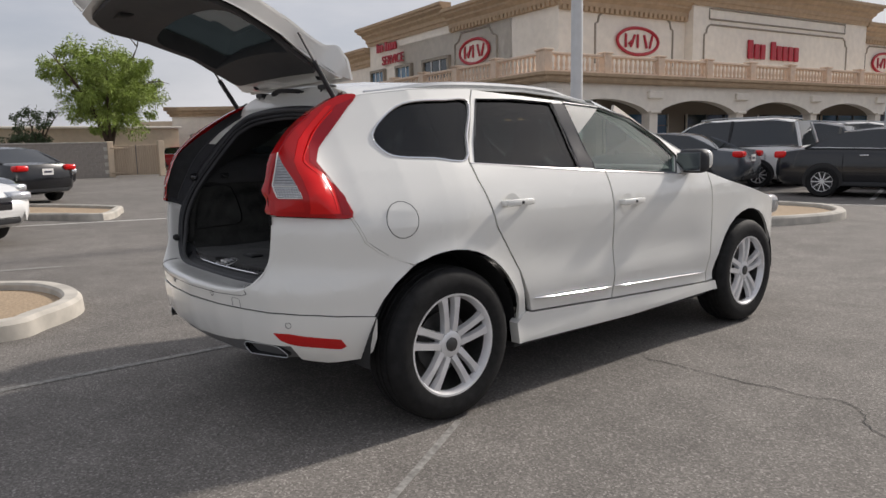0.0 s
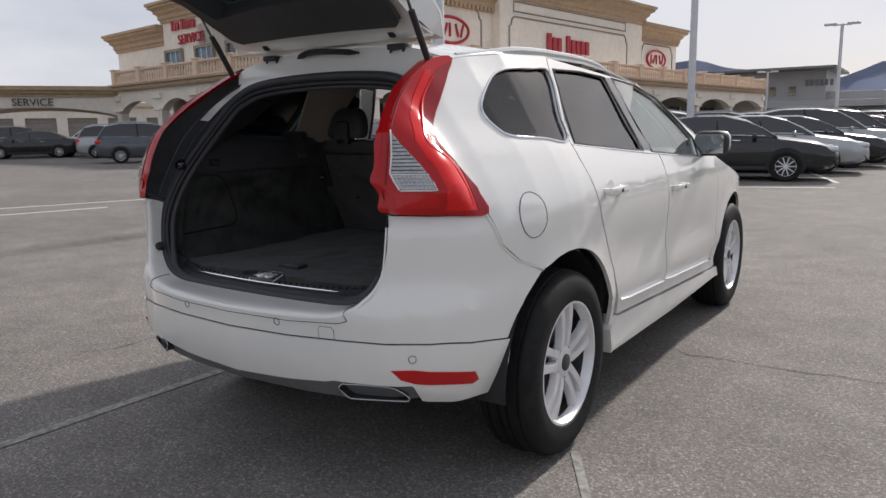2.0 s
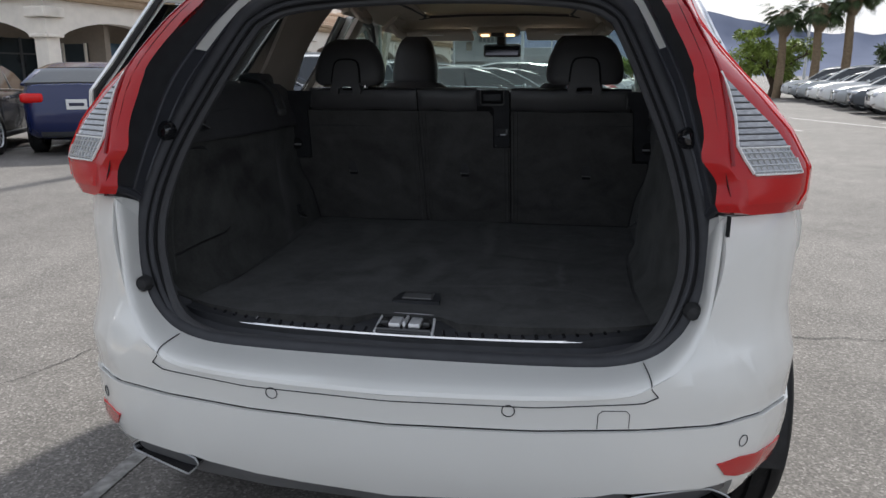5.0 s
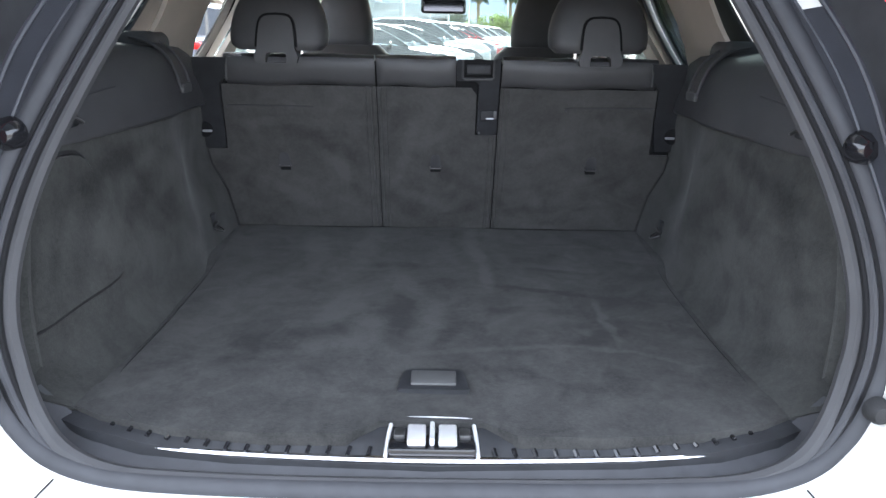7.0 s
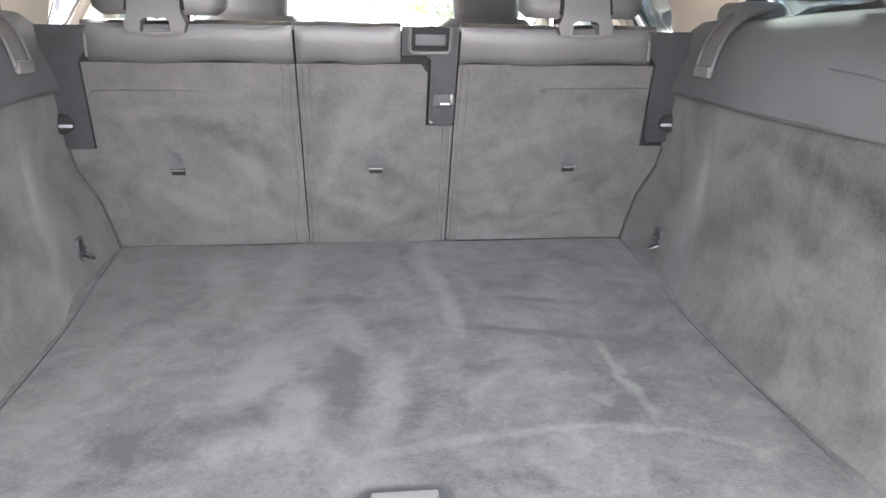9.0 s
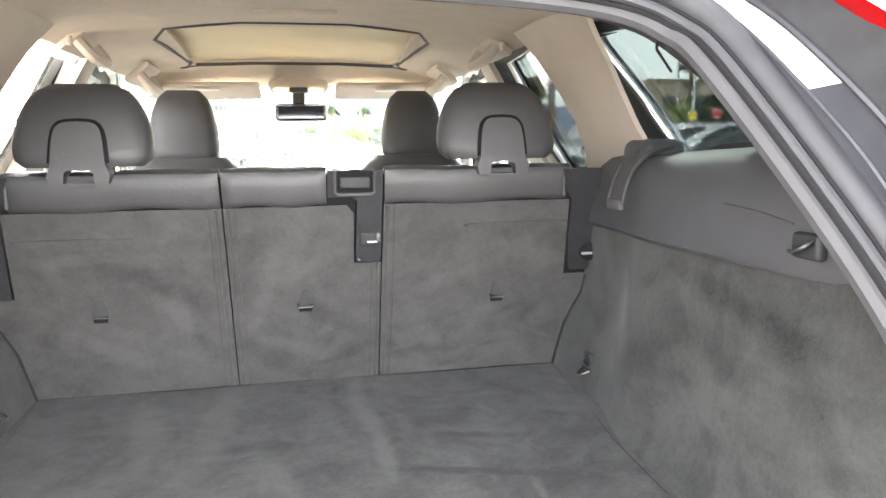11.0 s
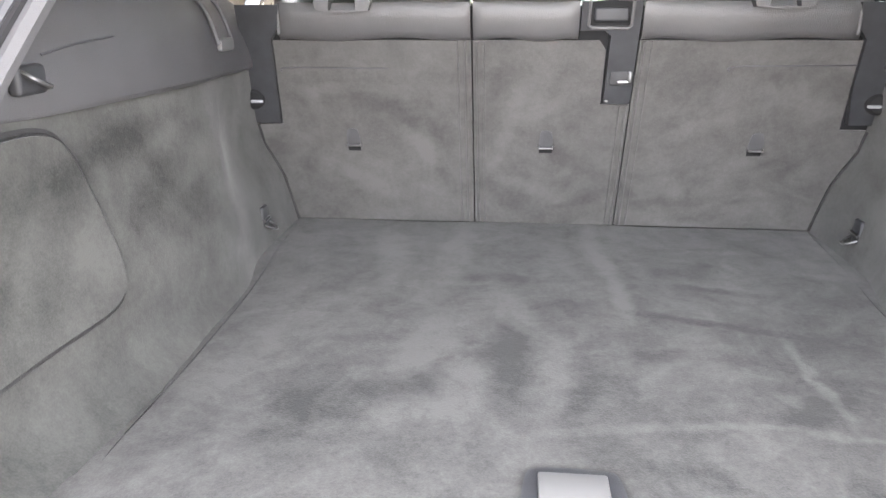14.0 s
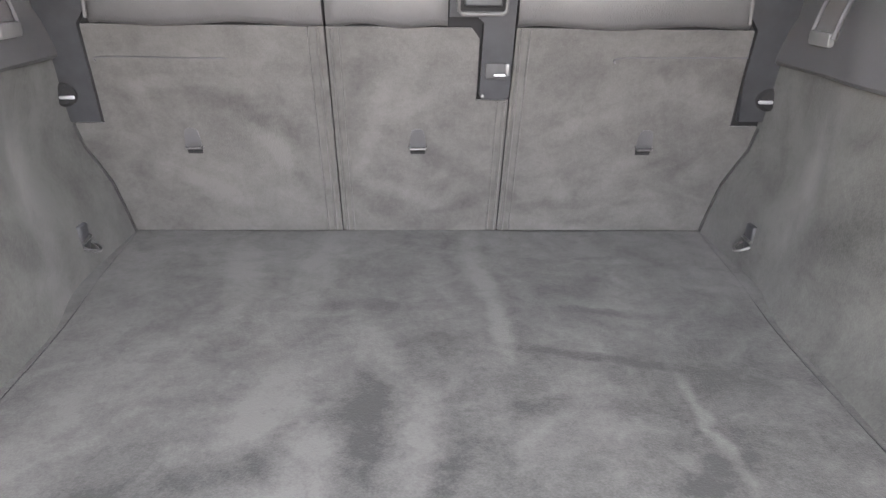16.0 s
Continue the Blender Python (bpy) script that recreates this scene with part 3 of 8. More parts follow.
kerb_island([(-2.31, -1.5), (-2.5, -1.08), (-2.95, -0.72), (-3.6, -0.68), (-4.15, -0.95), (-4.6, -1.8), (-5.4, -4.2), (-5.6, -5.6), (-4.6, -6.2), (-3.6, -5.4), (-2.7, -3.2)],
            label="rounded concrete kerb island filled with tan gravel")
kerb_island([(-12.4, 2.25), (-13.4, 2.3), (-16.5, 0.5), (-18.5, -2.5), (-17.0, -3.2), (-14.0, -0.9), (-12.2, 0.8), (-11.2, 1.6)], label="long low concrete kerb island with gravel")
kerb_island([(-1.2, 10.1), (-1.3, 9.0), (-2.0, 8.2), (-4.6, 8.4), (-8.0, 9.6), (-8.2, 10.6), (-6.4, 11.2), (-2.8, 11.2), (-1.8, 11.0)], label="concrete kerb island with gravel near parked cars")

# ---- the white car: outer skin ----
PLAN = [(-.885, 0), (-.87, .3), (-.84, .5), (-.785, .66), (-.70, .76), (-.585, .84), (-.42, .885), (-.2, .92), (.1, .94), (.6, .945), (1.4, .945), (2.2, .945), (2.7, .93), (3.0, .91), (3.25, .87), (3.5, .75), (3.66, .5), (3.72, .0)]
INS_SIDE = [(.2, .06), (.3, .02), (.42, .03), (.50, .012), (.55, 0), (.80, 0.0), (.95, -.002), (1.02, .008), (1.10, .035), (1.2, .09), (1.31, .165), (1.45, .24), (1.6, .33), (1.66, .42)]
INS_REAR = [(.2, .30), (.30, .22), (.36, .08), (.42, .032), (.48, .010), (.55, 0), (.62, -.003), (.68, -.010), (.715, -.009), (.735, .002), (.77, .020), (.82, .026), (.88, .028), (.96, .030), (1.03, .042), (1.2, .16), (1.31, .25), (1.45, .38), (1.6, .55), (1.66, .65)]
WHEELS = [(0.0, 0.37), (2.774, 0.37)]


def tuck_in(y, z):
    """The tail narrows towards the bottom of the bumper."""
    return lerp(z, [(.42, -.004), (.6, -.008), (.70, -.008), (.80, -.002), (.90, .004), (.98, .004), (1.02, 0)]) * min(max((-y - .15) / .3, 0), 1)


def side_x(y, z):
    b = lerp(y, PLAN)
    w = min(max(-y / .7, 0), 1)
    i_s = lerp(z, INS_SIDE)
    x = b - i_s - w * (lerp(z, INS_REAR) - i_s) * .7
    for wy, wz in WHEELS:
        d = math.hypot(y - wy, (z - wz) * 0.95)
        x += 0.012 * math.exp(-((d - .41) / .05) ** 2)
    # hip round the tail lamp
    if y < -.35:
        x += .09 * math.exp(-((y + .665) / .095) ** 2) * lerp(z, [(1.0, 0), (1.02, .12), (1.06, .6), (1.11, .95), (1.18, 1), (1.25, .85), (1.33, .5), (1.42, .2), (1.5, 0)])
    x += tuck_in(y, z)
    # shoulder line and a shallow hollow in the doors
    x -= 0.014 * math.exp(-((z - .70 + .05 * (y - 1.2)) / .10) ** 2) * (1 if .3 < y < 2.3 else 0) * min(1, (y - .3) / .3, (2.3 - y) / .3) if .3 < y < 2.3 else 0
    return x


def side_fn(off=0.0, sgn=1):
    return lambda a, b, d: (sgn * (side_x(a, b) - off - d), a, b)


# the tail: q runs along the outline in plan from the middle line
QS = [0.0]
for (y0, x0), (y1, x1) in zip(PLAN, PLAN[1:]):
    QS.append(QS[-1] + math.hypot(y1 - y0, x1 - x0))
QX, QY = [p[1] for p in PLAN], [p[0] for p in PLAN]


def tail_fn(off=0.0):
    def fn(q, z, d):
        s = 1 if q >= 0 else -1
        a = abs(q)
        x, y = float(np.interp(a, QS, QX)), float(np.interp(a, QS, QY))
        e = 0.03
        tx = float(np.interp(a + e, QS, QX)) - (float(np.interp(a - e, QS, QX)) if a > e else -float(np.interp(e - a, QS, QX)))
        ty = float(np.interp(a + e, QS, QY)) - float(np.interp(abs(a - e), QS, QY))
        l = math.hypot(tx, ty)
        nx, ny = ty / l, -tx / l
        i_r, i_s = lerp(z, INS_REAR), lerp(z, INS_SIDE)
        w = min(max(-y / .7, 0), 1)
        ins = w * i_r + (1 - w) * i_s + off + d
        return (s * (x - nx * ins + tuck_in(y, z) * min(x / .7, 1)), y - ny * ins, z)
    return fn


def q_of_y(y):
    return float(np.interp(y, QY, QS))


def arc(cy, cz, r, a0, a1, n=14):
    return [(cy + r * math.cos(radians(a0 + (a1 - a0) * i / n)), cz + r * math.sin(radians(a0 + (a1 - a0) * i / n))) for i in range(n + 1)]


car = thing("suv_car", "white estate suv with its tailgate and one rear door open", "car")
BELT = [(-.22, 1.262), (.2, 1.232), (.6, 1.20), (1.05, 1.165), (1.9, 1.11)]
ROOFZ = [(-.35, 1.525), (-.22, 1.555), (0.0, 1.578), (.4, 1.598), (.8, 1.60), (1.14, 1.575), (1.4, 1.525), (1.65, 1.45), (1.9, 1.33), (2.03, 1.25), (2.3, 1.09)]
LAMP = [(-.26, 1.545), (-.40, 1.43), (-.53, 1.31), (-.575, 1.25), (-.545, 1.185), (-.50, 1.10), (-.485, 1.012), (-.62, 1.018), (-.70, 1.024), (-.768, 1.034), (-.762, 1.085), (-.766, 1.115), (-.766, 1.135), (-.752, 1.17), (-.708, 1.285), (-.60, 1.395), (-.48, 1.475), (-.345, 1.543)]
QWIN = curve2([(-.262, 1.36), (-.235, 1.285), (-.17, 1.26), (0, 1.25), (.19, 1.237), (.265, 1.36), (.355, 1.525), (.2, 1.53), (-.02, 1.515), (-.15, 1.46)], 4)
RWIN = [(.245, 1.228), (.6, 1.20), (.985, 1.172), (.997, 1.35), (.99, 1.527), (.7, 1.54), (.42, 1.535), (.33, 1.38)]
FWIN = [(1.11, 1.163), (1.5, 1.135), (1.88, 1.112), (1.955, 1.21), (1.88, 1.305), (1.66, 1.44), (1.40, 1.505), (1.10, 1.527), (1.11, 1.35)]
for sgn in (1, -1):
    sd = side_fn(0, sgn)
    top = [(y, z) for y, z in ROOFZ]
    q_out = [(-.48, 1.008), (-.43, .90), (-.33, .83), (-.20, .785)] + arc(0, .37, .455, 112, 15, 12) + [(.447, .40), (.50, .45), (.44, .67), (.28, .91), (.21, 1.14), (.20, 1.225)]
    q_out += [(.30, 1.40), (.385, 1.55), (.42, 1.597), (0, 1.578), (-.22, 1.553), (-.265, 1.545), (-.41, 1.43), (-.537, 1.31), (-.580, 1.25), (-.550, 1.185), (-.505, 1.10)]
    part("quarter_panel", sheet(shrink(q_out, .002), sd, (.02, .04), .018, [QWIN]), M_WHITE, car, "white painted quarter panel", True)
    part("gap_backing", tube([Vector((sgn * (side_x(a, b) - .010), a, b)) for a, b in ((-.485, 1.01), (-.455, .95), (-.432, .90), (-.385, .862), (-.332, .828), (-.26, .803), (-.20, .783))], .008, 6), M_WHITE, car, "painted flange behind the panel gap", True)
    part("quarter_window", sheet(shrink(QWIN, .004), side_fn(.012, sgn), .08, .004), M_PRIV, car, "dark privacy glass", True)
    ring = [Vector((sgn * (side_x(a, b) + .002), a, b)) for a, b in QWIN]
    part("window_trim", tube(ring, .005, 6, None, True), M_CHROME, car, "chrome window surround", True)
    door = car
    if sgn > 0:
        d_out = [(.206, 1.228), (.216, 1.14), (.286, .91), (.446, .67), (.545, .442), (1.23, .405), (1.215, .6), (1.195, .99), (1.19, 1.145), (1.09, 1.165), (1.095, 1.40), (1.09, 1.545), (.42, 1.592), (.39, 1.55), (.305, 1.40)]
        door = part("rear_door", sheet(shrink(d_out, .003), sd, .06, .03, [shrink(RWIN, -.006)]), M_WHITE, car, "white rear door", True)
        part("door_window", sheet(RWIN, side_fn(.012, sgn), .08, .004), M_PRIV, door, "dark privacy glass", True)
        ring = [Vector((sgn * (side_x(a, b) + .001), a, b)) for a, b in shrink(RWIN, -.004)]
        part("window_trim", tube(ring, .005, 6, None, True), M_GLOSSBLK, door, "", True)
        part("chrome_strip", tube([Vector((sgn * (side_x(a, lerp(a, BELT)) + .004), a, lerp(a, BELT) - .012)) for a in np.linspace(.21, 1.18, 16)], .007, 6, None, False, .7), M_CHROME, door, "bright chrome belt strip", True)
    f_out = [(1.236, .405), (2.25, .362), (2.262, .74), (2.25, 1.0), (2.235, 1.10), (2.03, 1.245), (1.9, 1.325), (1.65, 1.445), (1.4, 1.52), (1.10, 1.545), (1.10, 1.165), (1.196, 1.145), (1.201, .99), (1.221, .6)]
    fd = part("front_door", sheet(shrink(f_out, .003), sd, .06, .03, [shrink(FWIN, -.006)]), M_WHITE, car, "white front door", True)
    part("door_window", sheet(FWIN, side_fn(.012, sgn), .08, .004), M_GLASS, fd, "clear front side window", True).visible_shadow = False
    part("chrome_strip", tube([Vector((sgn * (side_x(a, lerp(a, BELT)) + .004), a, lerp(a, BELT) - .012)) for a in np.linspace(1.19, 1.95, 14)], .007, 6, None, False, .7), M_CHROME, fd, "bright chrome belt strip", True)
    ring = [Vector((sgn * (side_x(a, b) + .001), a, b)) for a, b in shrink(FWIN, -.004)]
    part("window_trim", tube(ring, .005, 6, None, True), M_GLOSSBLK, fd, "", True)
    # black upright strips between the windows
    bp = [(.975, 1.175), (1.115, 1.165), (1.105, 1.35), (1.10, 1.53), (.985, 1.53), (.995, 1.35)]
    part("door_pillar_trim", sheet(bp, side_fn(-.003, sgn), .08, .004), M_GLOSSBLK, fd if sgn < 0 else door, "gloss black pillar trim", True)
    # fender and sill
    fe = [(2.256, .362), (2.33, .37)] + arc(2.774, .37, .448, 178, 8, 14) + [(3.30, .42), (3.46, .62), (3.40, .80), (3.15, .885), (2.8, .965), (2.5, 1.03), (2.24, 1.10), (2.255, 1.0), (2.267, .74)]
    part("front_fender", sheet(shrink(fe, .002), sd, .06, .018), M_WHITE, car, "white front fender", True)
    part("sill", sheet([(.43, .33), (.425, .40), (.50, .45), (.545, .437), (1.235, .40), (2.25, .357), (2.34, .36), (2.36, .30), (1.4, .275), (.44, .29)], side_fn(-.012, sgn), .08, .06), M_WHITE, car, "white body sill", True)
    for a0, a1, pa in ((.545, 1.21, door), (1.235, 2.235, fd)):
        if sgn < 0 and pa is car:
            continue
        zz = lambda a: .515 - .05 * (a - .53)
        part("side_moulding", tube([Vector((sgn * (side_x(a, zz(a)) + .004), a, zz(a))) for a in np.linspace(a0, a1, 14)], [.004] + [.018] * 12 + [.006], 8, None, False, .45), M_CHROME, pa, "chrome moulding along the lower door", True)
    for hy, pa in ((.42, door), (1.35, fd)):
        if sgn < 0 and pa is car:
            continue
        hz = 1.02 if hy < 1 else .965
        x0 = side_x(hy, hz)
        hb = bbox((sgn * (x0 + .030), hy, hz), (.022, .20, .034), .010)
        bbox((sgn * (x0 + .012), hy + .085, hz), (.04, .03, .03), .010, hb)
        bbox((sgn * (x0 + .012), hy - .085, hz), (.04, .03, .03), .010, hb)
        hd = part("door_handle", hb, M_WHITE, pa, "white pull handle", True)
        part("handle_recess", lathe([(.0, 0), (.045, .0005), (.058, .002)], 24, "x", (sgn * (x0 + .0005), hy - .03, hz - .012)), M_WHITE, pa, "", True)
        part("key_button", lathe([(.008, 0), (.008, .004), (0, .005)], 12, "x", (sgn * (x0 + .041), hy + .01, hz)), M_BLACKPL, hd, "small black button")
    # wheel housings
    for wy, wz in WHEELS:
        rr = [[(sgn * (.895 if k == 0 else .63), wy + .452 * math.cos(a), wz + .452 * math.sin(a)) for a in np.linspace(radians(-4), radians(184), 28)] for k in (0, 1)]
        hb = ring_loft(rr, False, False)
        part("wheel_housing", hb, M_RUBBER, car, "black wheel housing", True)
    part("window_lining", sheet([(1.105, 1.13), (2.05, 1.085), (2.0, 1.27), (1.66, 1.475), (1.40, 1.525), (1.105, 1.55)], side_fn(.036, sgn), .08, .008, [shrink(FWIN, .005)]), M_TRIMPL, fd, "charcoal window lining", True)
    if sgn > 0:
        part("window_lining", sheet([(.19, 1.19), (1.10, 1.14), (1.10, 1.55), (.42, 1.59), (.29, 1.40)], side_fn(.036, sgn), .08, .008, [shrink(RWIN, .005)]), M_TRIMPL, door, "charcoal window lining", True)
# fuel flap on one side
part("fuel_flap", sheet([(-.255 + .075 * math.cos(a), .985 + .078 * math.sin(a)) for a in np.linspace(0, 2 * math.pi, 33)[:-1]], side_fn(-.0012), .05, .004), M_WHITE, car, "round fuel filler flap", True)
part("flap_gap", tube([Vector((side_x(-.255 + .078 * math.cos(a), .985 + .081 * math.sin(a)) + .0006, -.255 + .078 * math.cos(a), .985 + .081 * math.sin(a))) for a in np.linspace(0, 2 * math.pi, 41)[:-1]], .0014, 5, None, True), M_STEELDK, car)


# roof, screen and bonnet
def roof_z(x, y):
    return lerp(y, [(-.42, 1.60), (-.25, 1.628), (0, 1.645), (.5, 1.662), (.9, 1.655), (1.2, 1.63), (1.45, 1.585), (2.35, 1.08)]) - .05 * (abs(x) / .6) ** 2.4 - .0


def roof_w(y):
    return side_x(y, lerp(y, ROOFZ)) + .002


rp = [(roof_w(y), y) for y in np.linspace(-.27, 1.42, 14)] + [(-roof_w(y), y) for y in np.linspace(1.42, -.27, 14)]


def roof_fn(a, b, d):
    w = roof_w(b)
    t = min(abs(a) / w, 1)
    zc, ze = lerp(b, [(-.42, 1.60), (-.27, 1.622), (0, 1.648), (.5, 1.664), (.9, 1.658), (1.2, 1.635), (1.45, 1.585), (2.35, 1.08)]), lerp(b, ROOFZ)
    return (a, b, zc + (ze - zc) * t ** 2.6 - d)


SUNR = [(-.40, .62), (.40, .62), (.40, 1.34), (-.40, 1.34)]
roof = part("roof", sheet(rp, roof_fn, .08, .012, [SUNR]), M_WHITE, car, "white roof panel", True)
part("sunroof_glass", sheet(shrink(SUNR, .004), lambda a, b, d: Vector(roof_fn(a, b, d)) + Vector((0, 0, -.004)), .1, .005), M_GLOSSBLK, roof, "dark glass sunroof", True)
for sgn in (1, -1):
    rail = [(sgn * (roof_w(y) - .035), y, lerp(y, ROOFZ) + .018 - (0 if -.1 < y < 1.2 else .02)) for y in [-.2, -.1, .2, .6, 1.0, 1.2, 1.33]]
    part("roof_rail", tube(smooth_line(rail, 4), .014, 8, None, False, 1.2), M_SILVER, car, "slim roof rail", True)
ws = [(.585, 1.43), (.70, 1.9), (.74, 2.30), (.4, 2.38), (0, 2.40), (-.4, 2.38), (-.74, 2.30), (-.70, 1.9), (-.585, 1.43), (-.3, 1.44), (.3, 1.44)]


def ws_fn(a, b, d):
    z = lerp(b, [(1.42, 1.592), (1.7, 1.46), (2.0, 1.30), (2.4, 1.07)]) - .05 * (a / .7) ** 2
    return (a, b + .03 - .10 * (a / .7) ** 2, z - d)


part("windscreen", sheet(ws, ws_fn, .12, .005), M_GLASS, car, "clear windscreen", True).visible_shadow = False
hp = [(.72, 2.34), (.80, 2.6), (.80, 3.1), (.68, 3.4), (.4, 3.6), (0, 3.66), (-.4, 3.6), (-.68, 3.4), (-.80, 3.1), (-.80, 2.6), (-.72, 2.34), (-.3, 2.42), (.3, 2.42)]


def hood_fn(a, b, d):
    z = lerp(b, [(2.3, 1.09), (2.6, 1.075), (3.0, 1.03), (3.35, .95), (3.6, .84), (3.7, .75)])
    zs = lerp(b, [(2.3, 1.07), (2.5, 1.02), (2.8, .965), (3.15, .885), (3.4, .80), (3.7, .7)])
    return (a, b, z + (zs - z) * min(abs(a) / .86, 1) ** 3 - d)


part("bonnet", sheet(hp, hood_fn, .12, .012), M_WHITE, car, "white bonnet", True)
part("cowl", sheet([(.86, 2.22), (.84, 3.2), (.70, 3.5), (-.70, 3.5), (-.84, 3.2), (-.86, 2.22)], lambda a, b, d: (a, b, hood_fn(a, b, 0)[2] - .02 - d), .2, .01), M_WHITE, car, "", True)
part("front_bumper", ring_loft([[(s * lerp(z, [(.25, .70), (.45, .86), (.8, .84)]) * w, 3.28 + o - (.25 if z < .3 else 0) - .02 * (z > .7), z) for s, w, o in ((1, 1, 0), (1, .8, .25), (1, .5, .4), (1, 0, .46), (-1, .5, .4), (-1, .8, .25), (-1, 1, 0))] for z in (.25, .35, .5, .65, .8)], False, False), M_WHITE, car, "white front bumper", True)
for sgn in (1, -1):
    part("headlight", bbox((sgn * .70, 3.36, .80), (.26, .22, .15), .05, None, 3), M_CLEAR, car, "clear headlight", True)
    # door mirror
    mb = bbox((sgn * .955, 2.00, 1.175), (.20, .12, .15), .05, None, 3)
    mir = part("door_mirror", mb, M_BLACKPL, car, "black door mirror housing", True)
    part("mirror_cap", bbox((sgn * .96, 2.032, 1.183), (.195, .10, .130), .045, None, 3), M_WHITE, mir, "white mirror cap", True)
    part("mirror_glass", bbox((sgn * .955, 1.938, 1.172), (.165, .006, .112), .002), M_MIRROR, mir, "mirror glass")
    part("mirror_arm", bbox((sgn * .865, 2.03, 1.12), (.10, .07, .05), .02), M_BLACKPL, mir, "", True)
for sgn in (1, -1):
    rows_p = []
    for (yo, zo), (xi, yi) in zip(((1.38, 1.528), (1.65, 1.450), (1.90, 1.330), (2.05, 1.245), (2.24, 1.105)), ((.575, 1.41), (.635, 1.66), (.69, 1.90), (.715, 2.08), (.735, 2.30))):
        o_, i_ = Vector((side_x(yo, zo) + .002, yo, zo)), Vector(ws_fn(xi, yi, 0)) + Vector((0, 0, .003))
        rows_p.append([(sgn * q.x, q.y, q.z) for q in (o_ + Vector((-.01, 0, -.02)), o_, o_.lerp(i_, .45) + Vector((.004, 0, .016)), i_, i_ + Vector((-.01, 0, -.02)))])
    part("screen_pillar", ring_loft(rows_p, False, False), M_WHITE, car, "white screen pillar", True)
# dark floor pan
part("floor_pan", sheet([(.55, -.72), (.60, -.42), (.62, .42), (.84, .5), (.84, 2.3), (.7, 3.4), (-.7, 3.4), (-.84, 2.3), (-.84, .5), (-.62, .42), (-.60, -.42), (-.55, -.72)], lambda a, b, d: (a, b, lerp(b, [(-.72, .425), (-.42, .36), (.3, .27), (3.4, .27)]) - d), .3, .03), M_RUBBER, car, "dark underside")


# wheels
def wheel(cx, cy, sgn):
    w = new("wheel")
    w.parent = car
    w.location = (cx, cy, .37)
    tp = [(.245, -.103), (.252, -.112), (.290, -.120), (.325, -.117), (.352, -.104), (.364, -.084), (.367, -.070), (.359, -.066), (.359, -.060), (.369, -.056), (.370, -.024), (.360, -.020), (.360, -.014), (.370, -.010), (.370, .010), (.360, .014), (.360, .020), (.370, .024), (.369, .056), (.359, .060), (.359, .066), (.367, .070), (.364, .084), (.352, .104), (.325, .117), (.290, .120), (.252, .112), (.245, .103)]
    part("tyre", lathe(tp, 56, "x", (0, 0, 0), None, False), M_TYRE, w, "black road tyre", True)
    f = sgn * .088
    rim = lathe([(.250, sgn * .100), (.247, sgn * .110), (.238, sgn * .109), (.229, sgn * .088), (.224, sgn * .07)], 56, "x", (0, 0, 0), None, False)
    part("barrel", lathe([(.224, sgn * .069), (.212, sgn * -.02), (.215, sgn * -.09), (.0, sgn * -.09)], 48, "x", (0, 0, 0), None, False), M_STEELDK, w, "dark inner barrel", True)
    part("rim", rim, M_ALLOY, w, "silver alloy rim", True)
    sp = bmesh.new()
    for k in range(5):
        base = 2 * math.pi * k / 5 + math.pi / 2
        for s in (-1, 1):
            rings = []
            for t in np.linspace(0, 1, 7):
                r = .050 + t * .182
                off = s * (.022 + .018 * t)
                hw = .0175 + .005 * (1 - t) ** 2 + .010 * t ** 4
                dx = sgn * (.082 - .004 * t + .014 * t * (1 - t) * 2 + .012 * t)
                er, et = Vector((0, math.cos(base), math.sin(base))), Vector((0, -math.sin(base), math.cos(base)))
                c = er * r + et * off
                rings.append([c + et * hw + Vector((dx - sgn * .028, 0, 0)), c + et * hw * .72 + Vector((dx, 0, 0)), c - et * hw * .72 + Vector((dx, 0, 0)), c - et * hw + Vector((dx - sgn * .028, 0, 0))])
            ring_loft(rings, True, True, sp)
    part("spokes", sp, M_ALLOY, w, "five split silver spokes", True)
    hb = lathe([(.072, sgn * .045), (.070, sgn * .078), (.058, sgn * .086), (.034, sgn * .087)], 30, "x", (0, 0, 0), None, True)
    part("hub", hb, M_ALLOY, w, "", True)
    part("centre_cap", lathe([(.034, sgn * .08), (.033, sgn * .092), (.026, sgn * .095), (.0, sgn * .095)], 24, "x", (0, 0, 0)), M_STEELDK, w, "dark grey centre cap", True)
    for k in range(5):
        a = 2 * math.pi * (k + .5) / 5 + math.pi / 2
        part("wheel_nut", lathe([(.013, sgn * .07), (.013, sgn * .084), (.009, sgn * .082), (0, sgn * .080)], 10, "x", (0, .054 * math.cos(a), .054 * math.sin(a))), M_RUBBER, w, "recessed wheel nut")
    part("brake_disc", lathe([(.0, 0), (.15, 0), (.15, sgn * .015), (.07, sgn * .015), (.07, sgn * .04), (0, sgn * .04)], 36, "x", (0, 0, 0)), M_STEELDK, w, "grey brake disc", True)
    return w


for sgn in (1, -1):
    for wy, wz in WHEELS:
        wheel(sgn * (.828 if wy < 1 else .832), wy, sgn)


